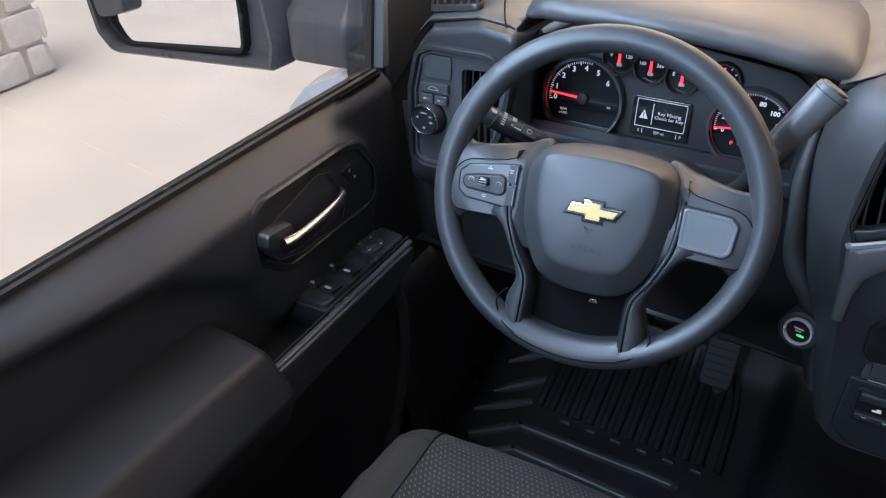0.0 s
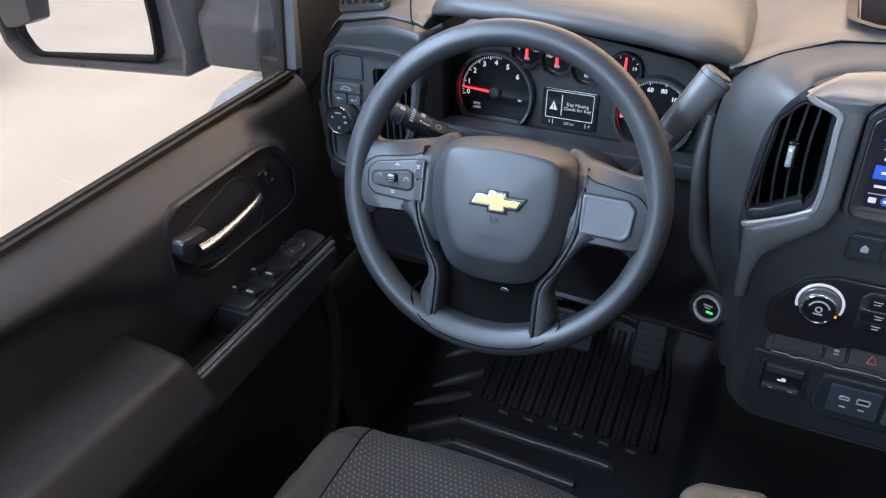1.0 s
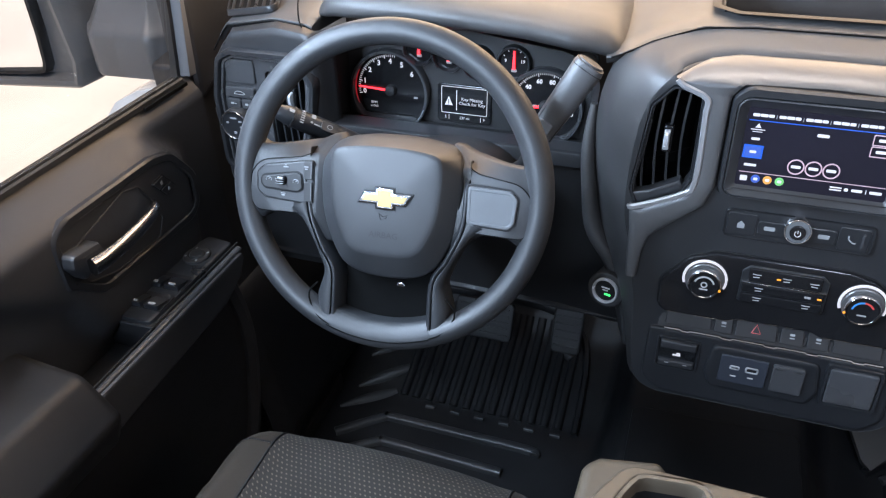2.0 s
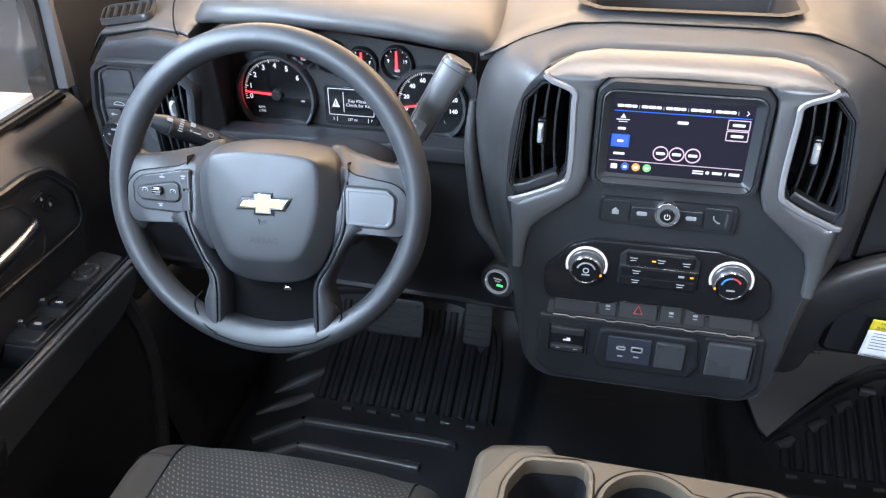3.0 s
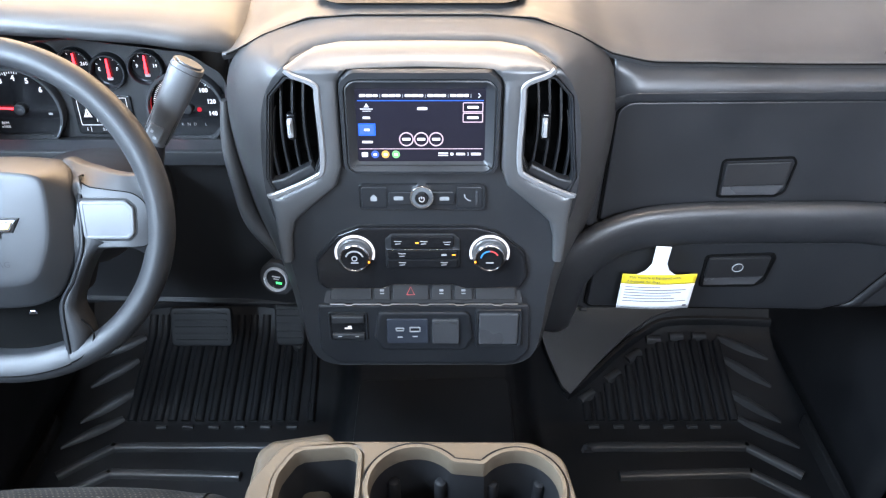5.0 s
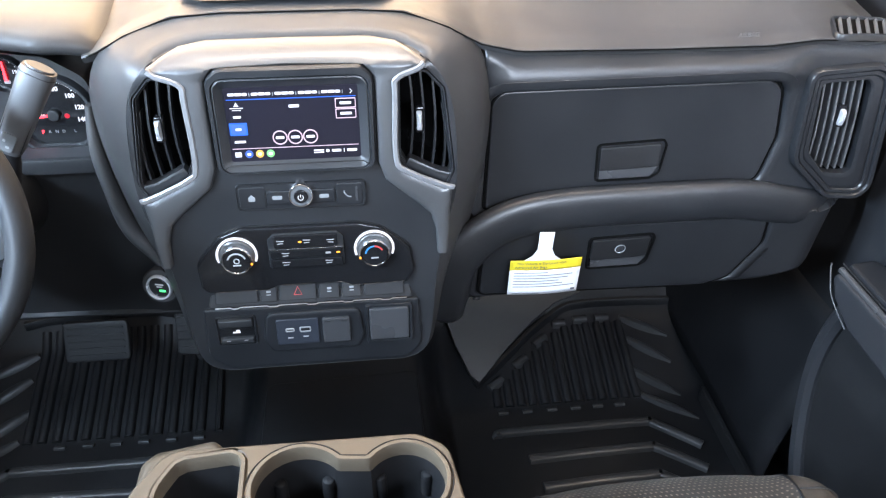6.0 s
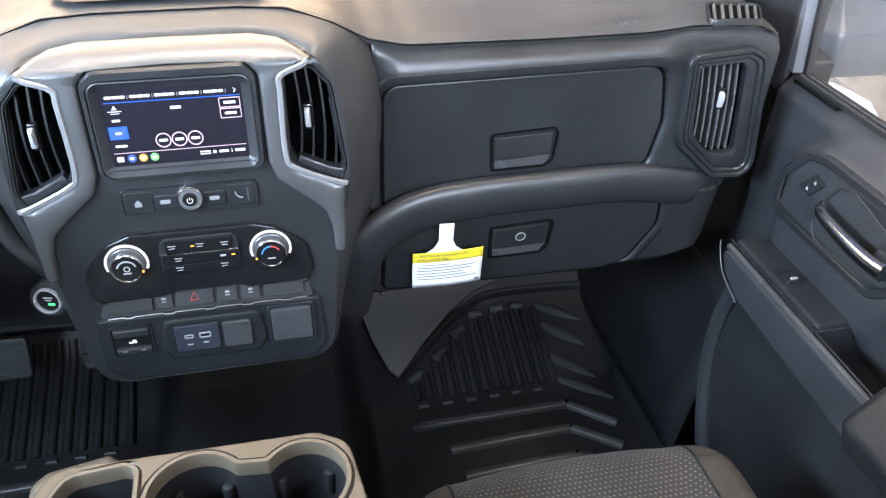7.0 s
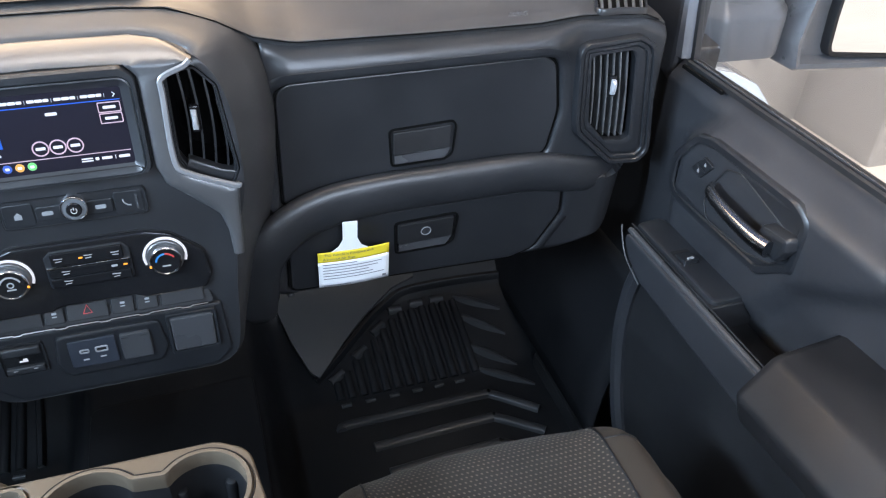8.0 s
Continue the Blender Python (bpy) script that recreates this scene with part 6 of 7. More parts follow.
loft(bm, rings)
grip = part("grip", bm, LEVERGREY, lever_t, "grey moulded grip", smooth=50)
LVp = lambda u, v, w: tuple(a + axis * v + side * u - deep * (w + 0.0128))
part("end_cap", plate(lambda u, v, w: tuple(b + side * u + deep * v + axis * w), circle(0, 0, 0.0145, 24, 0.0130), -0.002, 0.0025, 0.001), ARMTRIM, grip, "flat end cap")
for dx in (-0.0125, 0.0125):
    part("grip_seam", tube([LVp(dx, v, -0.0035) for v in np.linspace(0.004, 0.088, 10)], 0.0009, 5), DARK, grip, "dark moulding seam")
part("cap_seam", tube([tuple(b - axis * 0.006 + side * (0.0172 * math.copysign(abs(math.cos(q)) ** 0.7, math.cos(q))) + deep * (0.0157 * math.copysign(abs(math.sin(q)) ** 0.7, math.sin(q)))) for q in np.linspace(0, 2 * math.pi, 37)], 0.0006, 5), DARK, grip)
bars(LVp, [(0.0, 0.008, 0.004, 0.003), (0.005, 0.014, 0.003, 0.003)], LABEL, grip, "button_mark", 0.0030)
part("tow_button", plate(LVp, rect(0.002, 0.012, 0.016, 0.020, 0.003), -0.002, 0.0022, 0.001), SILVER, grip, "pale button")
part("lever_arm", tube(spline([(-0.355, 0.895, 0.795), (-0.325, 0.862, 0.815), (-0.302, 0.832, 0.850), tuple(a.lerp(b, 0.02))], 6), 0.0105, 12), DARK, lever_t, "black lever arm")

# ---- doors, pillars and mirrors ----
def door_x(y, z):
    """Distance of the door trim from the cab's centre line."""
    x = 0.876 - 0.020 * smooth(0.832 - z, 0.0, 0.030)
    edge = 0.905 - 0.075 * smooth(z, 0.735, 0.825)
    swell = 1 - smooth(y, edge - 0.035, edge + 0.012)
    low = along(y, [0.30, 0.49, 0.618, 0.66], [0.80, 0.765, 0.685, 0.60])
    swell *= 0.25 + 0.75 * smooth(z, low - 0.035, low + 0.012)
    x -= 0.034 * swell * smooth(0.822 - z, 0.0, 0.045)
    x += 0.004 * smooth(0.66 - z, 0, 0.06)
    x += 0.020 * smooth(0.53 - z, 0.0, 0.10)
    return x


def build_door(s):
    driver = s < 0
    d = thing("door_1" if driver else "door_2", (s * 0.85, 0.3, -0.2), "closed truck door with dark grey trim, armrest and chrome handle", "door", "cab doors", "structure")

    def skin(a, b):
        y, z = 0.992 - 1.28 * a, 0.832 - 0.86 * b ** 1.15
        return (s * door_x(y, z), y, z)

    part("trim_panel", sheet(skin, 110, 80), DOORSKIN, d, "grained dark door trim", smooth=70)
    part("outer_skin", plate(lambda u, v, w: (s * (0.90 + w), u, v), rounded([(-0.29, -0.30), (0.99, -0.30), (0.99, 0.72), (-0.29, 0.72)], 0.02), 0.0, 0.085, 0.03), BODY, d, "pale painted outer skin")
    # sill seals
    line = [(s * 0.872, y, 0.833) for y in np.linspace(0.972, -0.28, 30)]
    part("inner_seal", sweep(line, [(-0.0035, -0.006), (0.0035, -0.006), (0.0035, 0.001), (0.0, 0.003), (-0.0035, 0.001)]), RUBSEAL, d, "black inner window seal")
    line = [(s * 0.880, y, 0.833) for y in np.linspace(0.972, -0.28, 30)]
    part("seal_lip", sweep(line, [(-0.0015, -0.006), (0.0015, -0.006), (0.0015, 0.003), (-0.0015, 0.003)]), ARMTRIM, d, "grey seal lip")
    line = [(s * 0.889, y, 0.829) for y in np.linspace(0.972, -0.28, 30)]
    part("outer_seal", sweep(line, [(-0.006, -0.01), (0.008, -0.01), (0.008, 0.000), (0.0, 0.006), (-0.006, 0.004)]), RUBSEAL, d, "black outer window seal")
    line = [(s * 0.8640, y, 0.8285) for y in np.linspace(0.972, 0.872, 8)]
    part("sill_notch", sweep(line, [(-0.001, -0.004), (0.003, -0.004), (0.003, 0.0012), (-0.001, 0.0012)]), SHADE_TRIM_BLACK, d, "dark notch along the sill")
    # window
    pane = part("window_pane", plate(lambda u, v, w: (s * (0.893 - 0.12 * (v - 0.83) + w), u, v), [(-0.27, 0.82), (0.990, 0.82), (0.990, 1.02), (0.72, 1.40), (-0.27, 1.44)], 0.0, 0.004, 0.0005), GLASS, d, "clear window glass", smooth=5)
    pane.visible_shadow = False
    part("window_channel", sweep([(s * 0.882, 0.994, 0.832), (s * 0.876, 1.003, 0.95), (s * 0.864, 0.990, 1.05)], [(-0.014, -0.010), (0.014, -0.010), (0.014, 0.006), (0.006, 0.010), (-0.006, 0.010), (-0.014, 0.006)], None, (0, -1, 0)), CHANNEL, d, "grey window channel")
    part("window_channel_seal", sweep([(s * 0.888, 0.981, 0.832), (s * 0.882, 0.990, 0.95), (s * 0.870, 0.977, 1.05)], [(-0.006, -0.005), (0.006, -0.005), (0.006, 0.005), (-0.006, 0.005)], None, (0, -1, 0)), RUBSEAL, d)
    # handle bezel
    HB = door_plane(s, 0.8255)
    bez = rounded([(0.614, 0.700, 0.020), (0.614, 0.776, 0.020), (0.640, 0.791, 0.02), (0.812, 0.790, 0.03), (0.851, 0.780, 0.025), (0.893, 0.726, 0.025), (0.889, 0.674, 0.020), (0.868, 0.659, 0.02), (0.668, 0.662, 0.02), (0.628, 0.695, 0.02)], 0.02, 8)
    cup = rounded([(0.802, 0.699, 0.012), (0.794, 0.728, 0.012), (0.773, 0.764, 0.012), (0.745, 0.772, 0.012), (0.690, 0.759, 0.016), (0.636, 0.746, 0.012), (0.630, 0.722, 0.010), (0.652, 0.693, 0.012), (0.697, 0.679, 0.02), (0.788, 0.675, 0.014)], 0.012)
    part("handle_bezel_rim", collar(HB, bez, offset(ccw(bez), -0.0135), -0.01, 0.0062, 0.0030, 90, w_in=0.0036), PANEL, d, "raised rim of the handle bezel")
    plate_b = part("handle_bezel", holed(HB, offset(ccw(bez), -0.0125), [cup], -0.01, 0.0042, 0.0015), PANEL, d, "black door handle bezel")
    bm = bmesh.new()
    c = ccw(cup)
    loft(bm, [[HB(u, v, 0.0034) for u, v in c], [HB(u, v, -0.004 - 0.030 * smooth(v, 0.685, 0.735)) for u, v in offset(c, -0.005)]], False, True)
    part("handle_cup", bm, KNEE, plate_b, "dark recess behind the handle")
    low_rim = [q for q in offset(c, 0.0006)]
    part("cup_lip", tube([HB(u, v, 0.0040) for u, v in low_rim + low_rim[:1]], 0.0014, 6), KNEE, plate_b, "fine rounded lip of the recess")
    bar = spline([(0.781, 0.734, 0.016), (0.771, 0.734, 0.025), (0.748, 0.733, 0.031), (0.705, 0.731, 0.034), (0.665, 0.730, 0.034), (0.638, 0.731, 0.031)], 6)
    n_bar = len(bar)
    part("door_handle", sweep([HB(u, v, w) for u, v, w in bar], round_section(0.0076, 0.0102, 16), None, (0, 0, 1), True, [0.80 + 0.4 * k / n_bar for k in range(n_bar)]), SATIN, d, "satin chrome inner door handle")
    part("handle_pivot", plate(HB, rounded([(0.676, 0.722), (0.668, 0.748), (0.622, 0.754), (0.618, 0.737), (0.632, 0.713)], 0.006), -0.02, 0.024, 0.006), PANEL, plate_b, "black handle pivot")
    lock = part("lock_buttons", plate(HB, rounded([(0.846, 0.7268), (0.8218, 0.7580), (0.7968, 0.7540), (0.8210, 0.7230)], 0.003), 0.003, 0.0052, 0.0005), DARK, plate_b, "pair of lock buttons")
    for q in ([(0.8432, 0.7275), (0.8333, 0.7405), (0.8112, 0.7378), (0.8212, 0.7252)], [(0.8318, 0.7425), (0.8212, 0.7558), (0.7994, 0.7526), (0.8098, 0.7397)]):
        part("lock_button", plate(HB, rounded(q, 0.002), 0.004, 0.0068, 0.0008), PANEL, lock)
        cy, cz = sum(p[0] for p in q) / 4, sum(p[1] for p in q) / 4
        part("lock_mark", plate(HB, rect(cy, cz - 0.001, 0.0044, 0.0034, 0.0006), 0.0066, 0.0072, 0.0001), LABEL, lock)
        part("lock_mark", tube([HB(cy - 0.0014, cz + 0.0008, 0.0071), HB(cy, cz + 0.0034, 0.0071), HB(cy + 0.0014, cz + 0.0008, 0.0071)], 0.0004, 5), LABEL, lock)
    # armrest
    A = door_plane(s, 0.850)
    front_o = rounded([(0.680, 0.548, 0.005), (0.680, 0.606, 0.004), (0.902, 0.604, 0.012), (0.872, 0.566, 0.01), (0.825, 0.548, 0.012)], 0.008)
    arm = part("armrest", plate(A, front_o, 0.0, 0.080, 0.005), PANEL, d, "dark armrest with switches")
    side_o = rounded([(0.535, 0.535, 0.004), (0.535, 0.604, 0.004), (0.888, 0.602, 0.010), (0.862, 0.566, 0.010), (0.815, 0.545, 0.012)], 0.008)
    part("armrest_trim", plate(door_plane(s, 0.772), side_o, 0.0, 0.016, 0.004), DOORSKIN, arm, "satin grey armrest side trim")
    for w_, k in () if driver else ((0.0165, 0.004),):
        nose = [(0.898 - k, 0.606), (0.893 - k, 0.592), (0.872 - k, 0.562), (0.824 - k, 0.541)]
        part("trim_line", tube([door_plane(s, 0.772)(u, v, w_ - 0.002) for u, v in spline(nose, 5)], 0.0011, 8), SLATLIT_TRIM, arm, "pale trim line")
    part("trim_gap", tube([(s * 0.7735, y, 0.6065) for y in np.linspace(0.545, 0.89, 12)], 0.0014, 6), DARK, arm)
    part("trim_edge", tube([(s * 0.7650, y, 0.6040) for y in np.linspace(0.545, 0.880, 12)], 0.0048, 10), ARMTRIM, arm, "rounded glossy edge")
    T = lambda u, v, w: (s * v, u, 0.606 + w)
    top_o = rounded([(0.681, 0.779, 0.010), (0.681, 0.834, 0.016), (0.712, 0.848, 0.02), (0.790, 0.849, 0.02), (0.845, 0.838, 0.02), (0.890, 0.822, 0.010), (0.884, 0.776, 0.010)], 0.01)
    swp = part("switch_plate", plate(T, top_o, -0.030, 0.0062, 0.005), PANEL, arm, "black switch plate")

    def window_switch(y, x):
        part("window_switch_well", plate(T, rect(y, x, 0.036, 0.030, 0.003), 0.004, 0.0064, 0.0003), DARK, swp)
        bm = bmesh.new()
        o = rect(y - 0.004, x, 0.026, 0.024, 0.003)
        loft(bm, [[T(u, v, 0.0060) for u, v in o], [T(u, v, 0.0075 + 0.006 * smooth(-(u - y), -0.012, 0.014)) for u, v in o]])
        k = part("window_switch", bm, PANEL, swp, "rocker window switch")
        part("window_mark", plate(T, rect(y - 0.012, x, 0.004, 0.011, 0.001), 0.0100, 0.0142, 0.0003), LABEL, k)

    if driver:
        for y in (0.722, 0.768):
            for x in (0.795, 0.824):
                window_switch(y, x)
        cx, cy = 0.807, 0.834
        m = part("mirror_switch", plate(T, circle(cy, cx, 0.022, 28, 0.020), 0.004, 0.010, 0.002), KNEE, swp, "round mirror adjuster")
        part("mirror_pad", plate(T, circle(cy, cx, 0.011, 24), 0.009, 0.0125, 0.0015), PANEL, m)
        part("mirror_ring", collar(T, circle(cy, cx, 0.0128), circle(cy, cx, 0.0116), 0.009, 0.0112, 0.0003, 28), ARMTRIM, m)
        for a in (0.6, 2.1, 3.7, 5.2):
            part("mirror_mark", plate(T, rect(cy + 0.017 * math.cos(a), cx + 0.016 * math.sin(a), 0.004, 0.003, 0.0005), 0.009, 0.0104, 0.0002), LABEL, m)
        part("amber_light", plate(T, circle(0.822, 0.838, 0.0016, 12), 0.004, 0.0070, 0.0003), AMBER, swp, "tiny amber light")
    else:
        window_switch(0.784, 0.800)
    part("pull_cup", plate(T, rounded([(0.540, 0.770), (0.540, 0.850), (0.692, 0.850), (0.692, 0.770)], 0.008), -0.060, -0.045, 0.004), DARK, arm, "dark pull cup floor")
    part("arm_front_wall", plate(A, rounded([(0.677, 0.545), (0.677, 0.606), (0.690, 0.606), (0.690, 0.545)], 0.002), 0.0, 0.076, 0.001), DARK, arm)
    # elbow pad
    E = lambda u, v, w: (s * u, 0.545 - 0.80 + w, v - 0.00 + 0.04 * smooth(0.80 - w, 0.0, 0.8))
    pad_o = rounded([(0.730, 0.552, 0.014), (0.714, 0.600, 0.016), (0.754, 0.655, 0.022), (0.860, 0.668, 0.01), (0.860, 0.548, 0.004)], 0.02)
    part("elbow_pad", plate(E, pad_o, 0.0, 0.80, 0.016), ARMPAD, d, "padded elbow rest", smooth=60)
    # lower pocket
    PK = lambda u, v, w: (s * (0.812 - w), u, v)
    pocket = rounded([(-0.25, 0.02), (-0.25, 0.545), (0.885, 0.545), (0.905, 0.47), (0.902, 0.33), (0.862, 0.20), (0.80, 0.10), (0.70, 0.02)], 0.05)
    part("map_pocket", plate(PK, pocket, -0.04, 0.0, 0.006), KNEE, d, "dark lower map pocket panel")
    edge = spline([(0.885, 0.53), (0.906, 0.44), (0.903, 0.34), (0.866, 0.21), (0.812, 0.12), (0.76, 0.06)], 6)
    part("pocket_edge", sweep([(s * 0.808, y, z) for y, z in edge], [(-0.016, -0.006), (0.014, -0.006), (0.014, 0.004), (0.004, 0.012), (-0.008, 0.010), (-0.016, 0.002)], None, (-s, 0, 0)), DOORSKIN, d, "rounded pocket edge")
    return d


build_door(-1)
build_door(1)


def build_mirror(s):
    m = thing("towing_mirror", (s * 0.95, 1.03, 0.78), "large grey plastic towing mirror on a thick arm", "mirror", "door mirrors")
    # an upright rounded block with a lid that slopes back
    block = ccw(rounded([(0.915, 1.075, 0.02), (0.962, 1.018, 0.022), (1.070, 1.012, 0.030), (1.112, 1.060, 0.03), (1.105, 1.150, 0.03), (0.925, 1.150, 0.02)], 0.02, 6))
    up = lambda d, z, dy=0.0: [(s * u, v + dy, z) for u, v in (offset(block, d) if d else block)]
    bm = bmesh.new()
    loft(bm, [up(-0.012, 0.800), up(-0.003, 0.803), up(0.0, 0.808), up(0.0, 0.868), up(-0.002, 0.874), up(-0.007, 0.879), up(-0.016, 0.905, 0.012), up(-0.026, 0.945, 0.022), up(-0.032, 0.990, 0.03)])
    part("arm", bm, SHELL, m, "thick moulded upright arm", smooth=40)
    part("arm_base", plate(lambda u, v, w: (s * u, v, 0.770 + w), ccw(rounded([(0.905, 1.06), (0.985, 1.06), (1.02, 1.10), (1.02, 1.15), (0.905, 1.15)], 0.01)), 0.0, 0.034, 0.004), DARK, m, "black pivot below the arm")
    part("foot", plate(lambda u, v, w: (s * (0.90 + w), u, v), rounded([(0.975, 0.77), (0.975, 0.815), (1.10, 0.815), (1.12, 0.77)], 0.015), 0.0, 0.03, 0.008), DARK, m, "black mirror foot")
    HP = lambda u, v, w: (s * u, 1.072 - w, v)
    head = rounded([(1.118, 0.770, 0.015), (1.540, 0.738, 0.03), (1.575, 0.775, 0.03), (1.62, 1.18, 0.05), (1.15, 1.20, 0.05), (1.105, 0.82, 0.02)], 0.03)
    bm = bmesh.new()
    h = ccw(head)
    loft(bm, [[HP(u, v, -0.12) for u, v in offset(h, -0.05)], [HP(u, v, -0.08) for u, v in offset(h, -0.01)], [HP(u, v, 0.0) for u, v in h], [HP(u, v, 0.05) for u, v in offset(h, -0.002)],
              [HP(u, v, 0.058) for u, v in offset(h, -0.008)], [HP(u, v, 0.056) for u, v in offset(h, -0.016)], [HP(u, v, 0.03) for u, v in offset(h, -0.022)]], True, True)
    part("housing", bm, SHELL, m, "grey mirror housing", smooth=40)
    mg = rounded([(1.198, 0.797, 0.012), (1.500, 0.766, 0.03), (1.528, 0.80, 0.02), (1.55, 1.02, 0.02), (1.19, 1.03, 0.02), (1.192, 0.86, 0.02)], 0.02)
    part("glass_rim", collar(HP, offset(ccw(mg), 0.010), mg, 0.02, 0.048, 0.004, 80), DARK, m, "black rim of the mirror glass")
    part("mirror_glass", plate(lambda u, v, w: HP(u, v, w - (0.07 if s < 0 else 0.18) * (v - 0.86)), mg, 0.020, 0.035, 0.001), MIRROR, m, "clean mirror glass")
    part("spotter", plate(HP, rounded([(1.470, 0.832), (1.465, 0.90), (1.56, 0.90), (1.55, 0.812), (1.51, 0.818)], 0.012), 0.030, 0.060, 0.004), SHELL, m, "spotter mirror corner")
    return m


build_mirror(-1)
build_mirror(1)

# pillars, roof and rear wall of the cab
cab = thing("cab_shell", (0, 0.5, -0.2), "dark and pale interior shell of the truck cab", "cab", kind="structure")
for s in (-1, 1):
    PL = lambda u, v, w: (s * (0.885 - w - 0.10 * max(0, v - 0.95)), u, v)
    part("pillar_trim", plate(PL, rounded([(1.004, 0.78), (1.05, 0.80), (1.13, 0.90), (1.32, 0.92), (1.04, 1.32), (0.88, 1.44), (0.82, 1.42), (0.998, 1.06)], 0.01), -0.03, 0.018, 0.008), DOORSKIN, cab, "grey windscreen pillar trim")
    part("kick_panel", plate(PL, rounded([(0.996, -0.05), (0.996, 0.84), (1.30, 0.88), (1.60, 0.60), (1.60, -0.05)], 0.01), -0.06, 0.010, 0.004), KICK, cab, "dark grey kick panel")
    part("sill_plate", box(min(s * 0.80, s * 0.90), max(s * 0.80, s * 0.90), -0.3, 1.2, -0.08, 0.035, 0.01), KNEE, cab, "black door sill plate")
    part("toe_cowl", sheet(lambda a, b: (s * (0.80 + 0.08 * a ** 2), 0.909 + 0.69 * b, 0.06 + 0.36 * a), 10, 10), RUBBER, cab, solid=0.004)
    part("rear_side_panel", box(min(s * 0.86, s * 0.95), max(s * 0.86, s * 0.95), -0.55, -0.28, -0.1, 1.45, 0.01), DOORSKIN, cab)
part("roof_lining", box(-0.85, 0.85, -0.50, 0.86, 1.44, 1.50, 0.02), HEADLINER, cab, "pale cloth roof lining")
part("rear_wall", box(-0.92, 0.92, -0.58, -0.50, -0.1, 0.95, 0.01), DOORSKIN, cab, "dark rear cab wall")
rear_glass = part("rear_window", box(-0.80, 0.80, -0.56, -0.552, 0.95, 1.44, 0.002), GLASS, cab, "clear rear window", smooth=5)
rear_glass.visible_shadow = False
part("firewall", box(-0.92, 0.92, 1.62, 1.66, -0.1, 0.96, 0.01), DARK, cab, "black firewall")
bm = bmesh.new()
loft(bm, [[(-0.86, 1.52, 0.975), (0.86, 1.52, 0.975), (0.80, 0.88, 1.455), (-0.80, 0.88, 1.455)], [(-0.86, 1.526, 0.98), (0.86, 1.526, 0.98), (0.80, 0.886, 1.46), (-0.80, 0.886, 1.46)]])
shield = part("windscreen", bm, GLASS, cab, "clear raked windscreen", smooth=5)
shield.visible_shadow = False

# front wings, bonnet and bed of the white truck itself
body = thing("truck_body", (0, 1.5, GROUND), "pale painted pickup truck body outside the cab", "truck", kind="structure")
for s in (-1, 1):
    bm = bmesh.new()
    rings = []
    for y in np.linspace(1.0, 2.6, 12):
        e = math.sin(min(1.0, 0.45 + (y - 1.0) * 4) * math.pi / 2)
        prof = [(0.915, 0.80), (0.94, 0.803), (0.99, 0.79), (1.04, 0.765), (1.0 + 0.125 * e, 0.72), (1.0 + 0.13 * e, 0.60), (1.0 + 0.05 * e, 0.2), (0.95, -0.2), (0.915, -0.2)]
        rings.append([(s * x, y, z) for x, z in prof])
    loft(bm, rings)
    part("front_wing", bm, BODY, body, "pale front wing", smooth=60)
    part("bed_side", box(min(s * 0.80, s * 1.0), max(s * 0.80, s * 1.0), -2.7, -0.62, -0.2, 0.62, 0.05), BODY, body, "pale bed side")
    for y in (-1.6, 2.1):
        tyre = thing("wheel", (s * 0.95, y, GROUND), "black tyre on a dark rim", "wheel", "road wheels")
        RP = lambda u, v, w: (s * (0.80 + w), y + u, GROUND + 0.41 + v)
        part("tyre", collar(RP, circle(0, 0, 0.41, 40), circle(0, 0, 0.24, 40), 0.0, 0.25, 0.03, 48), RUBSEAL, tyre)
        part("rim", plate(RP, circle(0, 0, 0.245, 32), 0.05, 0.21, 0.02), SILVER, tyre)
bm = bmesh.new()
loft(bm, [[(x, y, z - 0.12 * (abs(x) > 0.7)) for x, z in ((-0.85, 0.84), (-0.5, 0.93), (0, 0.95), (0.5, 0.93), (0.85, 0.84))] for y in (1.58, 2.0, 2.55)], False, False, False)
part("bonnet", bm, BODY, body, "pale bonnet", smooth=60, solid=0.02, outward=(0, 0, 1))
part("underbody", box(-0.80, 0.80, -2.7, 2.6, -0.35, -0.12, 0.03), DARK, body)

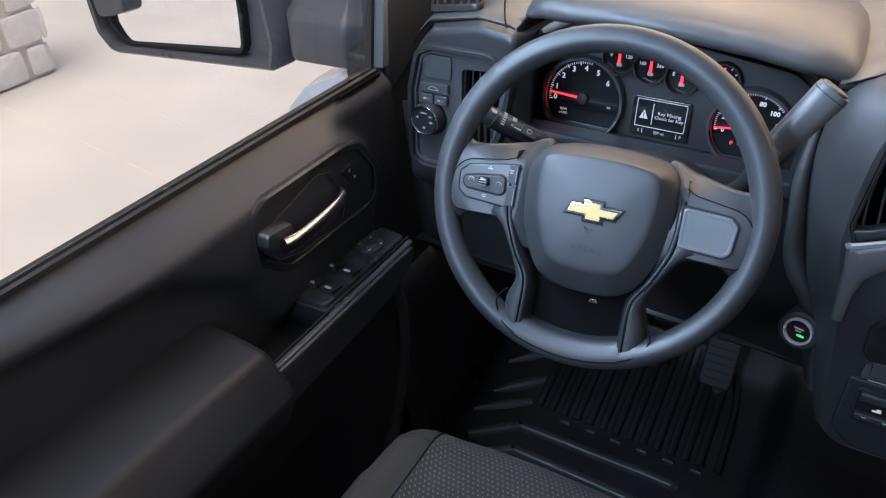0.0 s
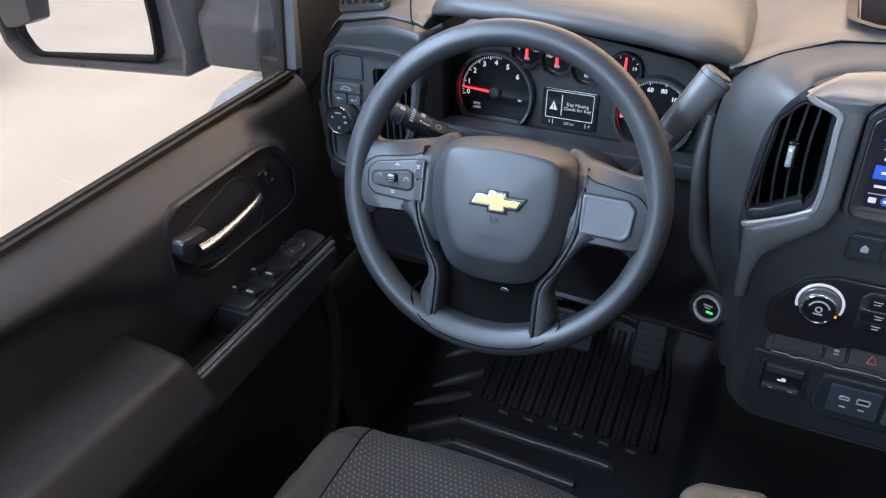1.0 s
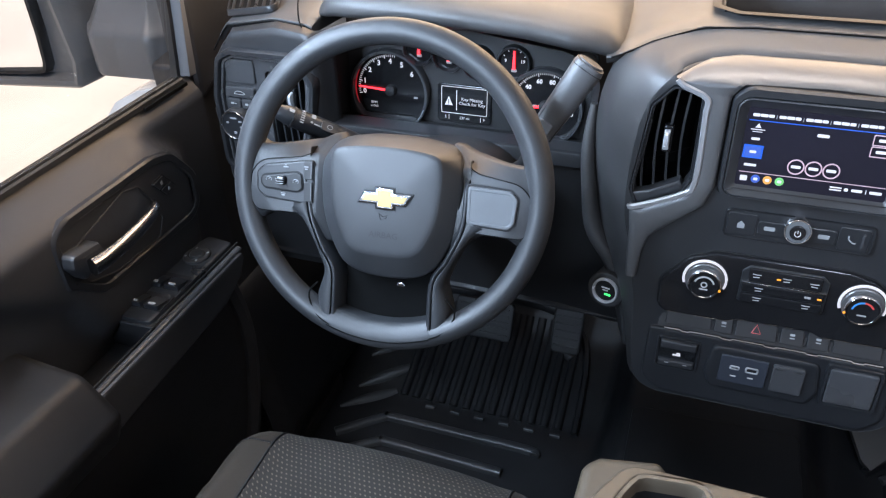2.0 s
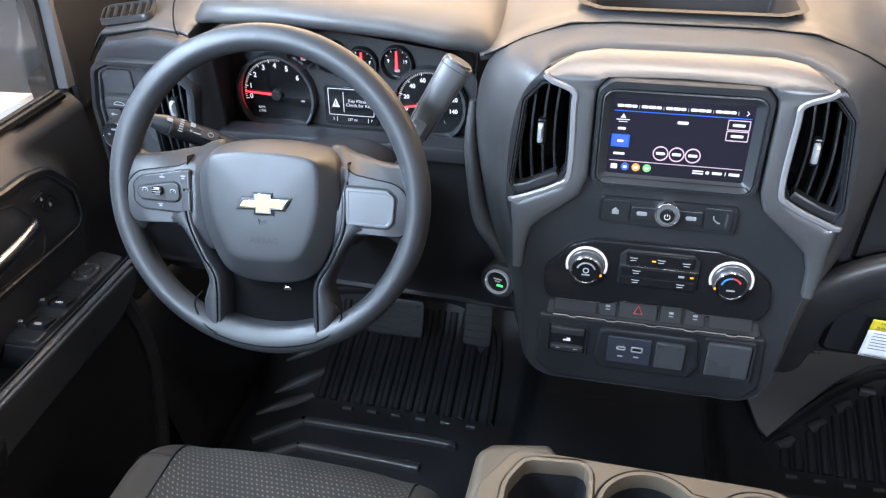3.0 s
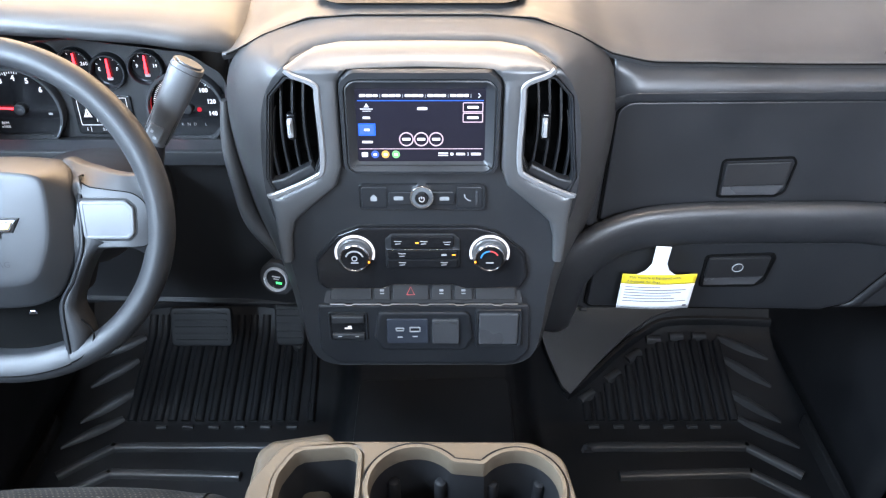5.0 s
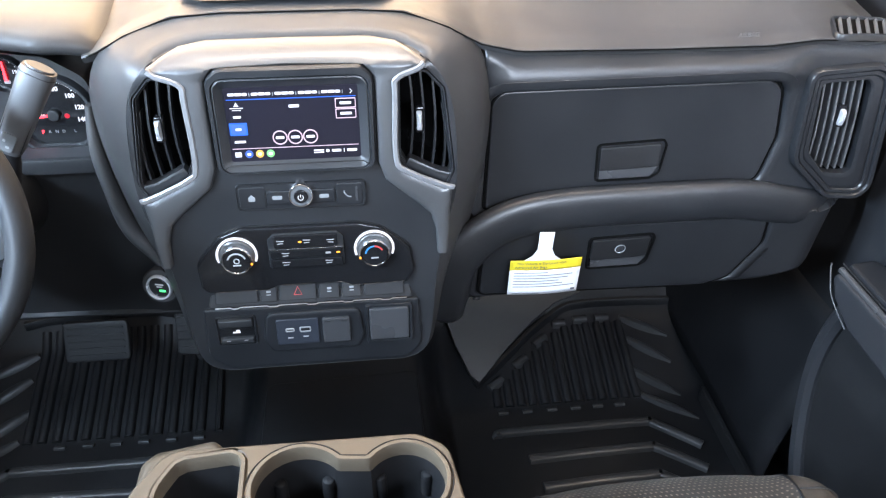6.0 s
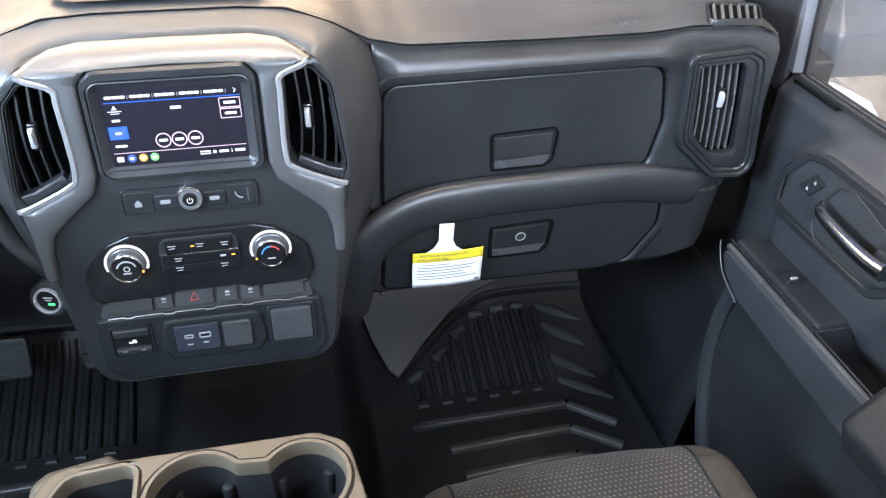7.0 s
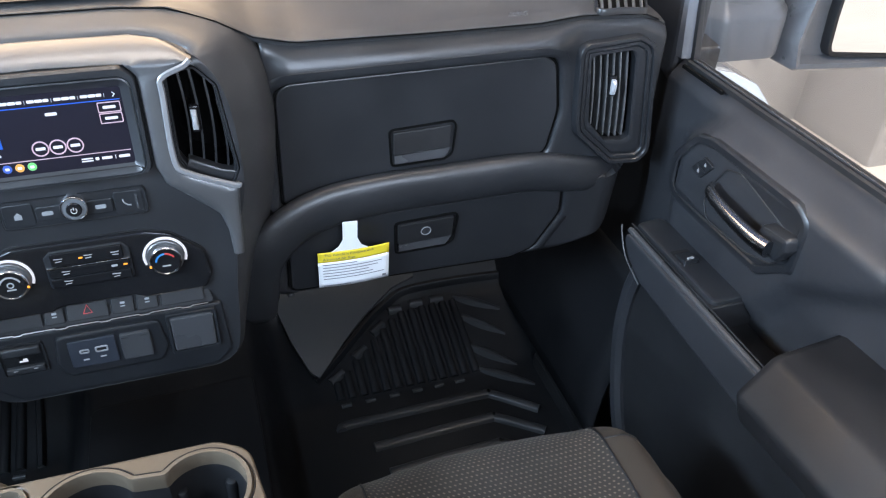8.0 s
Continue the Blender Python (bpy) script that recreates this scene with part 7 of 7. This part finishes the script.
# ---- seats ----
def build_seat(xc, yc, name_label):
    seat = thing("bucket_seat", (xc, 0.3, 0.0), name_label, "seat", "front seats")
    half = 0.235

    def top(dx):
        k = abs(dx)
        return 0.478 + 0.014 * smooth(k, 0.13, 0.19) - 0.050 * smooth(k, 0.185, half + 0.004) ** 1.6

    def front(dx):
        k = abs(dx) / half
        return yc - 0.020 * k * k - 0.060 * k ** 6

    def surf(dx, t):
        # from below the front edge, round it and back over the top
        r, yf, zt = 0.055, front(dx), top(dx)
        if t < 0.30:
            k = t / 0.30
            return (xc + dx, yf - 0.004 * (1 - k), 0.30 + (zt - r - 0.30) * k)
        if t < 0.60:
            a = (t - 0.30) / 0.30 * math.pi / 2
            return (xc + dx, yf - r + r * math.cos(a), zt - r + r * math.sin(a))
        k = (t - 0.60) / 0.40
        y = yf - r - (yf - r - 0.02) * k
        return (xc + dx, y, zt + 0.010 * math.sin(math.pi * min(1, k * 1.6)) - 0.045 * k)

    seam = 0.160
    part("cushion_insert", sheet(lambda a, b: surf(-seam + 2 * seam * a, b), 36, 60), CLOTH, seat, "dark cloth insert with pale dots", smooth=80)
    for s in (-1, 1):
        part("cushion_side", sheet(lambda a, b: surf(s * (seam + 0.001 + (half - seam) * a), b), 16, 60), BOLSTER, seat, "plain dark side bolster", smooth=80)
        # side wall
        part("cushion_wall", sheet(lambda a, b: (lambda p: (xc + s * (half + 0.001 - 0.01 * a), p[1], p[2] * (1 - a) + 0.20 * a))(surf(s * half, b)), 4, 60), BOLSTER, seat, smooth=80)
        line = [surf(s * seam, t) for t in np.linspace(0.1, 1, 40)]
        part("seam", tube([(x, y - 0.0005, z + 0.0002) for x, y, z in line], 0.0018, 6), DARK, seat, "sewn seam")
        curve = spline([(0.225, 0.24), (0.221, 0.42), (0.209, 0.51), (0.180, 0.563), (seam + 0.002, 0.576)], 8)
        path = [surf(s * dx, t) for dx, t in curve]
        part("welt", tube([(x, y, z + 0.0003) for x, y, z in path], 0.0014, 6), DARK, seat, "curved sewn welt")
        bm = bmesh.new()
        fine = spline(path, 3)
        for k in range(0, len(fine) - 2, 3):
            tube([(x, y - 0.003, z + 0.003) for x, y, z in (fine[k], fine[k + 1])], 0.0006, 4, bm)
        tagged(part("stitching", bm, THREAD, seat, "row of stitches"), kind="stuff")
    part("seat_base", box(xc - 0.19, xc + 0.19, 0.05, yc - 0.05, 0.06, 0.31, 0.02), KNEE, seat, "black seat base")
    bm = bmesh.new()
    rings = []
    for k in range(13):
        t = k / 12
        z = 0.44 + 0.62 * t
        y = -0.12 - 0.20 * t
        w = 0.225 - 0.05 * smooth(t, 0.6, 1)
        d = 0.055 * (1 - 0.5 * smooth(t, 0.85, 1))
        rings.append([(xc + w * math.copysign(abs(math.cos(a)) ** 0.5, math.cos(a)), y + d * math.copysign(abs(math.sin(a)) ** 0.6, math.sin(a)), z) for a in [2 * math.pi * n / 24 for n in range(24)]])
    loft(bm, rings)
    part("backrest", bm, BOLSTER, seat, "dark cloth backrest", smooth=60)
    for x in (-0.06, 0.06):
        part("headrest_post", tube([(xc + x, -0.32, 1.04), (xc + x, -0.33, 1.12)], 0.006, 8), CHROME, seat)
    part("headrest", plate(lambda u, v, w: (u, -0.37 + w, v), rect(xc, 1.17, 0.24, 0.16, 0.05, 6), 0.0, 0.09, 0.02), BOLSTER, seat)
    return seat


build_seat(-0.430, 0.702, "dark cloth driver's seat with dotted centre panel")
build_seat(0.432, 0.668, "dark cloth passenger seat with dotted centre panel")

# ---- folded centre console ----
console = thing("centre_console", (0, 0.35, 0.0), "grey folded centre console with cup holders and tray", "console")
TOP = rounded([(-0.170, 0.02), (-0.168, 0.555, 0.05), (-0.138, 0.6065, 0.03), (0.118, 0.6045, 0.03), (0.150, 0.585, 0.03), (0.161, 0.50, 0.05), (0.166, 0.02)], 0.02, 7)
BIN = rounded([(-0.142, 0.30), (-0.139, 0.560, 0.03), (-0.124, 0.590, 0.012), (-0.0625, 0.596, 0.012), (-0.0565, 0.30)], 0.01)


def clover():
    c1, c2, r = (-0.002, 0.549), (0.1015, 0.547), 0.0455
    a = [(c1[0] + r * math.cos(t), c1[1] + r * math.sin(t)) for t in np.linspace(math.radians(36), math.radians(324), 36)]
    b = [(c2[0] + r * 0.90 * math.cos(t), c2[1] + r * 0.94 * math.sin(t)) for t in np.linspace(math.radians(-144), math.radians(144), 36)]
    return ccw(a + b)


CUPS = clover()
CT = lambda u, v, w: (u, v, 0.640 + w)
part("top_plate", holed(CT, TOP, [offset(ccw(BIN), 0.006), offset(CUPS, 0.006)], -0.022, 0.006, 0.0022), CONSOLE, console, "grey console top plate", smooth=50)
part("bin_rim", collar(CT, offset(ccw(BIN), 0.0065), BIN, -0.01, 0.0085, 0.003, 80), CONSOLE_RIM, console, "raised rim of the tray")
part("cup_rim", collar(CT, offset(CUPS, 0.0065), CUPS, -0.01, 0.0085, 0.003, 120, start=(-0.047, 0.549)), CONSOLE_RIM, console, "raised rim of the cup holders")
part("cup_gap", tube([CT(u, v, 0.0060) for u, v in offset(CUPS, 0.0078)] + [CT(*offset(CUPS, 0.0078)[0], 0.0060)], 0.0008, 5), DARK, console)
for o, depth in ((ccw(BIN), 0.085), (CUPS, 0.085)):
    bm = bmesh.new()
    loft(bm, [[CT(u, v, -0.006) for u, v in offset(o, 0.002)], [CT(u, v, -0.012) for u, v in offset(o, 0.0005)], [CT(u, v, -depth) for u, v in offset(o, -0.004)]], False, True)
    part("well", bm, DARK, console, "deep dark well", smooth=50)
for cx, cy in ((-0.002, 0.549), (0.1015, 0.547)):
    part("cup_mat", plate(CT, circle(cx, cy, 0.034, 32), -0.085, -0.081, 0.002), RUBBER, console)
    for a in (0.9, 2.2):
        p = (cx + 0.041 * math.cos(a), cy + 0.041 * math.sin(a))
        part("cup_finger", plate(lambda u, v, w: (p[0] + u, p[1] + v, 0.60 + w), circle(0, 0, 0.007, 14), -0.02, 0.012, 0.004), DARK, console, "spring finger")
bm = bmesh.new()
o = ccw(TOP)
loft(bm, [[(u, v, 0.622) for u, v in offset(o, -0.003)], [(u, v, 0.56) for u, v in offset(o, -0.010)], [(u, v, 0.45) for u, v in offset(o, -0.030)], [(u, v, 0.02) for u, v in offset(o, -0.035)]], False, True)
part("body", bm, KNEE, console, "dark console body", smooth=50)
TAB = rounded([(-0.196, 0.40, 0.01), (-0.186, 0.642, 0.018), (-0.170, 0.656, 0.012), (-0.105, 0.667, 0.012), (-0.095, 0.655, 0.01), (-0.096, 0.40, 0.01)], 0.01)
part("latch_tab", plate(lambda u, v, w: (u, v, 0.592 + 0.12 * (v - 0.66) + w), TAB, -0.10, 0.0, 0.010), CONSOLE, console, "grey latch piece at the front corner", smooth=50)

# ---- floor ----
def floor_z(x, y):
    z = 0.35 * max(0.0, y - 1.20) if y < 1.41 else 0.0735 + 1.0 * (y - 1.41)
    hump = smooth(x, -0.215, -0.155) * (1 - smooth(x, 0.165, 0.235))
    wall = 0.020 * smooth(abs(x), 0.80, 0.88)
    tunnel = 0.085 + 0.20 * max(0.0, y - 1.25)
    return max(z, 0) * (1 - hump) + max(z, tunnel) * hump + wall


def floor_pt(a, b):
    x, y = -0.92 + 1.84 * a, -0.52 + 2.14 * b
    return (x, y, floor_z(x, y))


single("floor", sheet(floor_pt, 160, 140), RUBBER, "black rubber cab flooring with moulded ribs", "floor", "structure", smooth=70, solid=0.01, outward=(0, 0, 1))


def toe(x, y, w=0.0):
    return (x, y, floor_z(x, y) + w)


def ridge(path, wide, high, material, parent, name):
    """A low moulded bar lying on the floor along a line."""
    line = [toe(x, y) for x, y in path]
    return part(name, sweep(line, [(-wide / 2, -0.004), (wide / 2, -0.004), (wide / 2 * 0.85, high * 0.7), (wide / 2 * 0.5, high), (-wide / 2 * 0.5, high), (-wide / 2 * 0.85, high * 0.7)]), material, parent, smooth=50)


for s in (-1, 1):
    mat = thing("floor_mat", (s * 0.5, 1.1, 0.0), "black moulded rubber footwell mat with ribs and bars", "floor mat", "footwell mats")
    tops = [(0.348, 1.262), (0.411, 1.308), (0.466, 1.357), (0.518, 1.397), (0.572, 1.404), (0.625, 1.404)]
    dots = [0.354, 0.408, 0.463, 0.516, 0.567, 0.617]
    if s < 0:
        tops, dots = [(0.318, 1.385)], [0.301, 0.358, 0.414, 0.470, 0.526, 0.584]
    for x, y in tops:
        slant = 0.010 if x < 0.5 else 0.0
        tab = [(s * (x - 0.016), y - slant - 0.006), (s * (x + 0.016), y + slant - 0.006)]
        ridge(tab, 0.020, 0.012, RUBBER_SHEEN, mat, "rib_cap")
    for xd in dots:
        ridge([(s * (xd - 0.011), 1.186), (s * (xd + 0.011), 1.187)], 0.010, 0.006, RUBBER_SHEEN, mat, "toe_stud")
    for k in range(13):
        x = 0.345 + 0.0265 * k
        y1 = along(x, [0.33, 0.52, 0.60, 0.70], [1.235, 1.385, 1.392, 1.392]) - 0.004
        if s < 0:
            x, y1 = 0.300 + 0.0295 * k, 1.44
        ridge([(s * x, 1.203 + (y1 - 1.203) * t) for t in np.linspace(0, 1, 8)], 0.020, 0.010, RUBBER, mat, "rib")
    bar1 = spline([(0.330, 1.118), (0.345, 1.130), (0.50, 1.131), (0.655, 1.131), (0.672, 1.126), (0.757, 1.056)], 6)
    bar2 = spline([(0.385, 1.056), (0.50, 1.060), (0.640, 1.063), (0.660, 1.058), (0.745, 0.996)], 6)
    bar3 = spline([(0.40, 0.985), (0.50, 0.990), (0.630, 0.993), (0.650, 0.988), (0.735, 0.925)], 6)
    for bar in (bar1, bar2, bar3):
        ridge([(s * x, y) for x, y in bar], 0.022, 0.011, RUBBER_SHEEN, mat, "cross_bar")
    rim = spline([(0.262, 1.20), (0.268, 1.36), (0.30, 1.43), (0.40, 1.46), (0.60, 1.46), (0.70, 1.45)] if s < 0 else [(0.300, 1.255), (0.36, 1.30), (0.45, 1.375), (0.52, 1.418), (0.58, 1.428), (0.70, 1.428), (0.80, 1.425)], 6)
    ridge([(s * x, y) for x, y in rim], 0.016, 0.014, RUBBER, mat, "mat_rim")
    for x0, y0, x1, y1 in ((0.669, 1.400, 0.775, 1.345), (0.673, 1.345, 0.765, 1.280), (0.662, 1.272, 0.765, 1.200), (0.673, 1.210, 0.780, 1.130)):
        line = [(x0 + (x1 - x0) * t, y0 + (y1 - y0) * t) for t in np.linspace(0, 1, 9)]
        path = [toe(s * x, y) for x, y in line]
        bm = sweep(path, [(-0.012, -0.004), (0.012, -0.004), (0.008, 0.009), (0.0, 0.011), (-0.008, 0.006)], scale=[0.35 + 0.75 * math.sin(math.pi * min(1, 0.12 + t)) for t in np.linspace(0, 0.9, 9)])
        part("chevron", bm, RUBBER_SHEEN, mat, smooth=50)
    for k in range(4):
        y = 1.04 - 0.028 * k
        ridge([(s * 0.852, y + 0.012), (s * 0.878, y - 0.012)], 0.012, 0.008, RUBBER_SHEEN, mat, "edge_stud")

# smooth vinyl flap beside the tunnel
bm = bmesh.new()
flap = [(0.225, 1.47, 0.160), (0.30, 1.53, 0.205), (0.58, 1.53, 0.205), (0.58, 1.445, 0.120), (0.52, 1.432, 0.105), (0.456, 1.395, 0.082), (0.38, 1.325, 0.060), (0.309, 1.252, 0.036), (0.290, 1.262, 0.050), (0.262, 1.33, 0.085)]
loft(bm, [flap, [(x, y + 0.006, z - 0.012) for x, y, z in flap]])
single("firewall_flap", bm, VINYL, "smooth dark vinyl panel beside the tunnel", "trim", "structure")
single("tunnel_mat", plate(lambda u, v, w: (u, v, floor_z(0, v) + w), rounded([(-0.145, 0.70), (-0.152, 1.02), (-0.152, 1.24), (0.168, 1.25), (0.168, 1.02), (0.160, 0.70)], 0.02), -0.004, 0.006, 0.003), RUBBER,
       "flat black rubber mat on the tunnel", "floor mat", group="footwell mats")

# pedals
def pedal(x0, x1, z0, z1, y, lean, lines, label):
    p = thing("pedal", ((x0 + x1) / 2, y + 0.05, z0 - 0.03), label, "pedal", "pedals")
    P = lambda u, v, w: (u, y + lean * (v - z0) - w, v + 0.4 * w)
    part("pad", plate(P, rect((x0 + x1) / 2, (z0 + z1) / 2, x1 - x0, z1 - z0, 0.010), -0.012, 0.0, 0.004), KNEE, p, "worn rubber pad")
    for k in range(lines):
        z = z0 + (z1 - z0) * (k + 1) / (lines + 1)
        part("tread", plate(P, rect((x0 + x1) / 2, z, (x1 - x0) * 0.86, 0.005, 0.002), -0.001, 0.003, 0.001), KNEE, p)
    cx = (x0 + x1) / 2 + 0.02
    part("arm", tube([(cx, y + 0.045, (z0 + z1) / 2), (cx, y + 0.105, z1 + 0.12), (cx, y + 0.12, 0.48)], 0.010, 8), SHADE_TRIM_BLACK, p)


pedal(-0.562, -0.430, 0.142, 0.222, 1.29, 0.45, 5, "wide black brake pedal with ribbed rubber pad")
pedal(-0.352, -0.286, 0.098, 0.205, 1.34, 0.5, 6, "tall black accelerator pedal")

# ---- hang tag on the glove box ----
tag = thing("airbag_tag", (0.335, 0.935, 0.55), "white and yellow printed airbag card hanging on the glove box", "card")
GP = lambda u, v, w: (u, 0.930 + 0.10 * (0.62 - v) - w - 0.004 * math.sin((u - 0.28) * 28), v)
neck = [(0.3185, 0.672), (0.3400, 0.671), (0.3395, 0.640), (0.345, 0.627), (0.356, 0.618), (0.300, 0.6175), (0.3120, 0.627), (0.3185, 0.640)]
part("hook", plate(GP, ccw(neck), 0.0, 0.0008, 0.0002), PAPER, tag)


def card(z0, z1):
    bm = bmesh.new()
    return sheet(lambda a, b: GP(0.2815 + 0.106 * a, z0 + (z1 - z0) * b, 0.0012), 16, 6, bm)


part("card_lower", card(0.5505, 0.6000), PAPER, tag, "white printed part", solid=0.0008, outward=(0, -1, 0))
part("card_head", card(0.6000, 0.6185), YELLOW, tag, "yellow warning band", solid=0.0008, outward=(0, -1, 0))
lettering(GP, "This Vehicle is Equipped with", 0.3270, 0.6140, 0.0062, 0.0026, INK, tag)
lettering(GP, "Advanced Air Bags", 0.3120, 0.6065, 0.0062, 0.0026, INK, tag)
for k, wide in enumerate((0.050, 0.088, 0.082, 0.068, 0.074, 0.092)):
    part("print_line", sheet(lambda a, b: GP(0.2880 + wide * a, 0.5950 - 0.0056 * k + 0.0013 * b, 0.0026), 8, 1), INK, tag)
part("print_line", sheet(lambda a, b: GP(0.2880 + 0.040 * a, 0.5535 + 0.0010 * b, 0.0026), 6, 1), INK, tag)
part("print_mark", sheet(lambda a, b: GP(0.3770 + 0.006 * a, 0.5560 + 0.0040 * b, 0.0026), 2, 1), INK, tag)

# ---- outside: forecourt, stone wall, white building corner ----
gm = sheet(lambda a, b: (-400 + 800 * a, -400 + 800 * b, GROUND), 40, 40)
single("ground", gm, CONCRETE, "pale tan concrete forecourt", "ground", "structure")
for path in ([(-3.2, 2.55), (-5.2, 2.82), (-8.0, 3.2)], [(-2.0, -3.0), (-3.2, 2.55), (-3.9, 6.0)]):
    single("ground_joint", tube([(x, y, GROUND + 0.0005) for x, y in spline(path, 8)], 0.004, 4), MORTAR, "thin dark joint in the concrete", "joint", "structure")

wall = thing("wall_stone", (-5.75, 1.6, GROUND), "rough pale limestone block wall", "wall", kind="structure")
part("mortar_core", box(-6.22, -5.64, 2.0, 3.46, GROUND, 0.95, 0.02), MORTAR, wall)
rng = random.Random(4)


def stone(cx, cy, cz, nx, ny, wide, high):
    """One rough-faced block, its face towards (nx, ny)."""
    t = (-ny, nx)
    q = rounded([(-wide / 2 + rng.uniform(0, 0.03), -high / 2 + rng.uniform(0, 0.02)), (wide / 2 - rng.uniform(0, 0.03), -high / 2 + rng.uniform(0, 0.02)), (wide / 2 - rng.uniform(0, 0.04), high / 2 - rng.uniform(0, 0.02)), (-wide / 2 + rng.uniform(0, 0.04), high / 2 - rng.uniform(0, 0.02))], 0.03, 3)
    P = lambda u, v, w: (cx + t[0] * u + nx * w, cy + t[1] * u + ny * w, cz + v)
    bulge = rng.uniform(0.004, 0.018)
    part("stone", plate(P, q, -0.03, bulge, 0.012, dome=rng.uniform(0.004, 0.012)), STONE, wall)


z = GROUND
while z < 0.7:
    h = rng.uniform(0.22, 0.36)
    y = 2.0
    while y < 3.45:
        w = min(rng.uniform(0.30, 0.62), 3.47 - y)
        if 3.47 - y - w < 0.15:
            w = 3.47 - y
        stone(-5.62, y + w / 2, z + h / 2, 1, 0, w - 0.015, h - 0.015)
        y += w
    x = -6.2
    while x < -5.62:
        w = min(rng.uniform(0.25, 0.45), -5.60 - x)
        stone(x + w / 2, 3.47, z + h / 2, 0, 1, w - 0.015, h - 0.015)
        x += w
    z += h

building = thing("white_pillar", (4.2, 3.4, GROUND), "broad white rendered pillar on the forecourt", "pillar", kind="structure")
part("shaft", box(3.72, 4.9, 2.86, 4.4, GROUND, 3.2, 0.015), STUCCO, building)
part("render_panel", box(2.9, 3.74, 3.5, 3.6, GROUND, 3.2, 0.01), STUCCO, building)
part("pipe_cap", plate(lambda u, v, w: (u, 3.5 - w, v), circle(3.30, -0.35, 0.05, 24), 0.0, 0.02, 0.004), MORTAR, building, "round cover on the pillar")
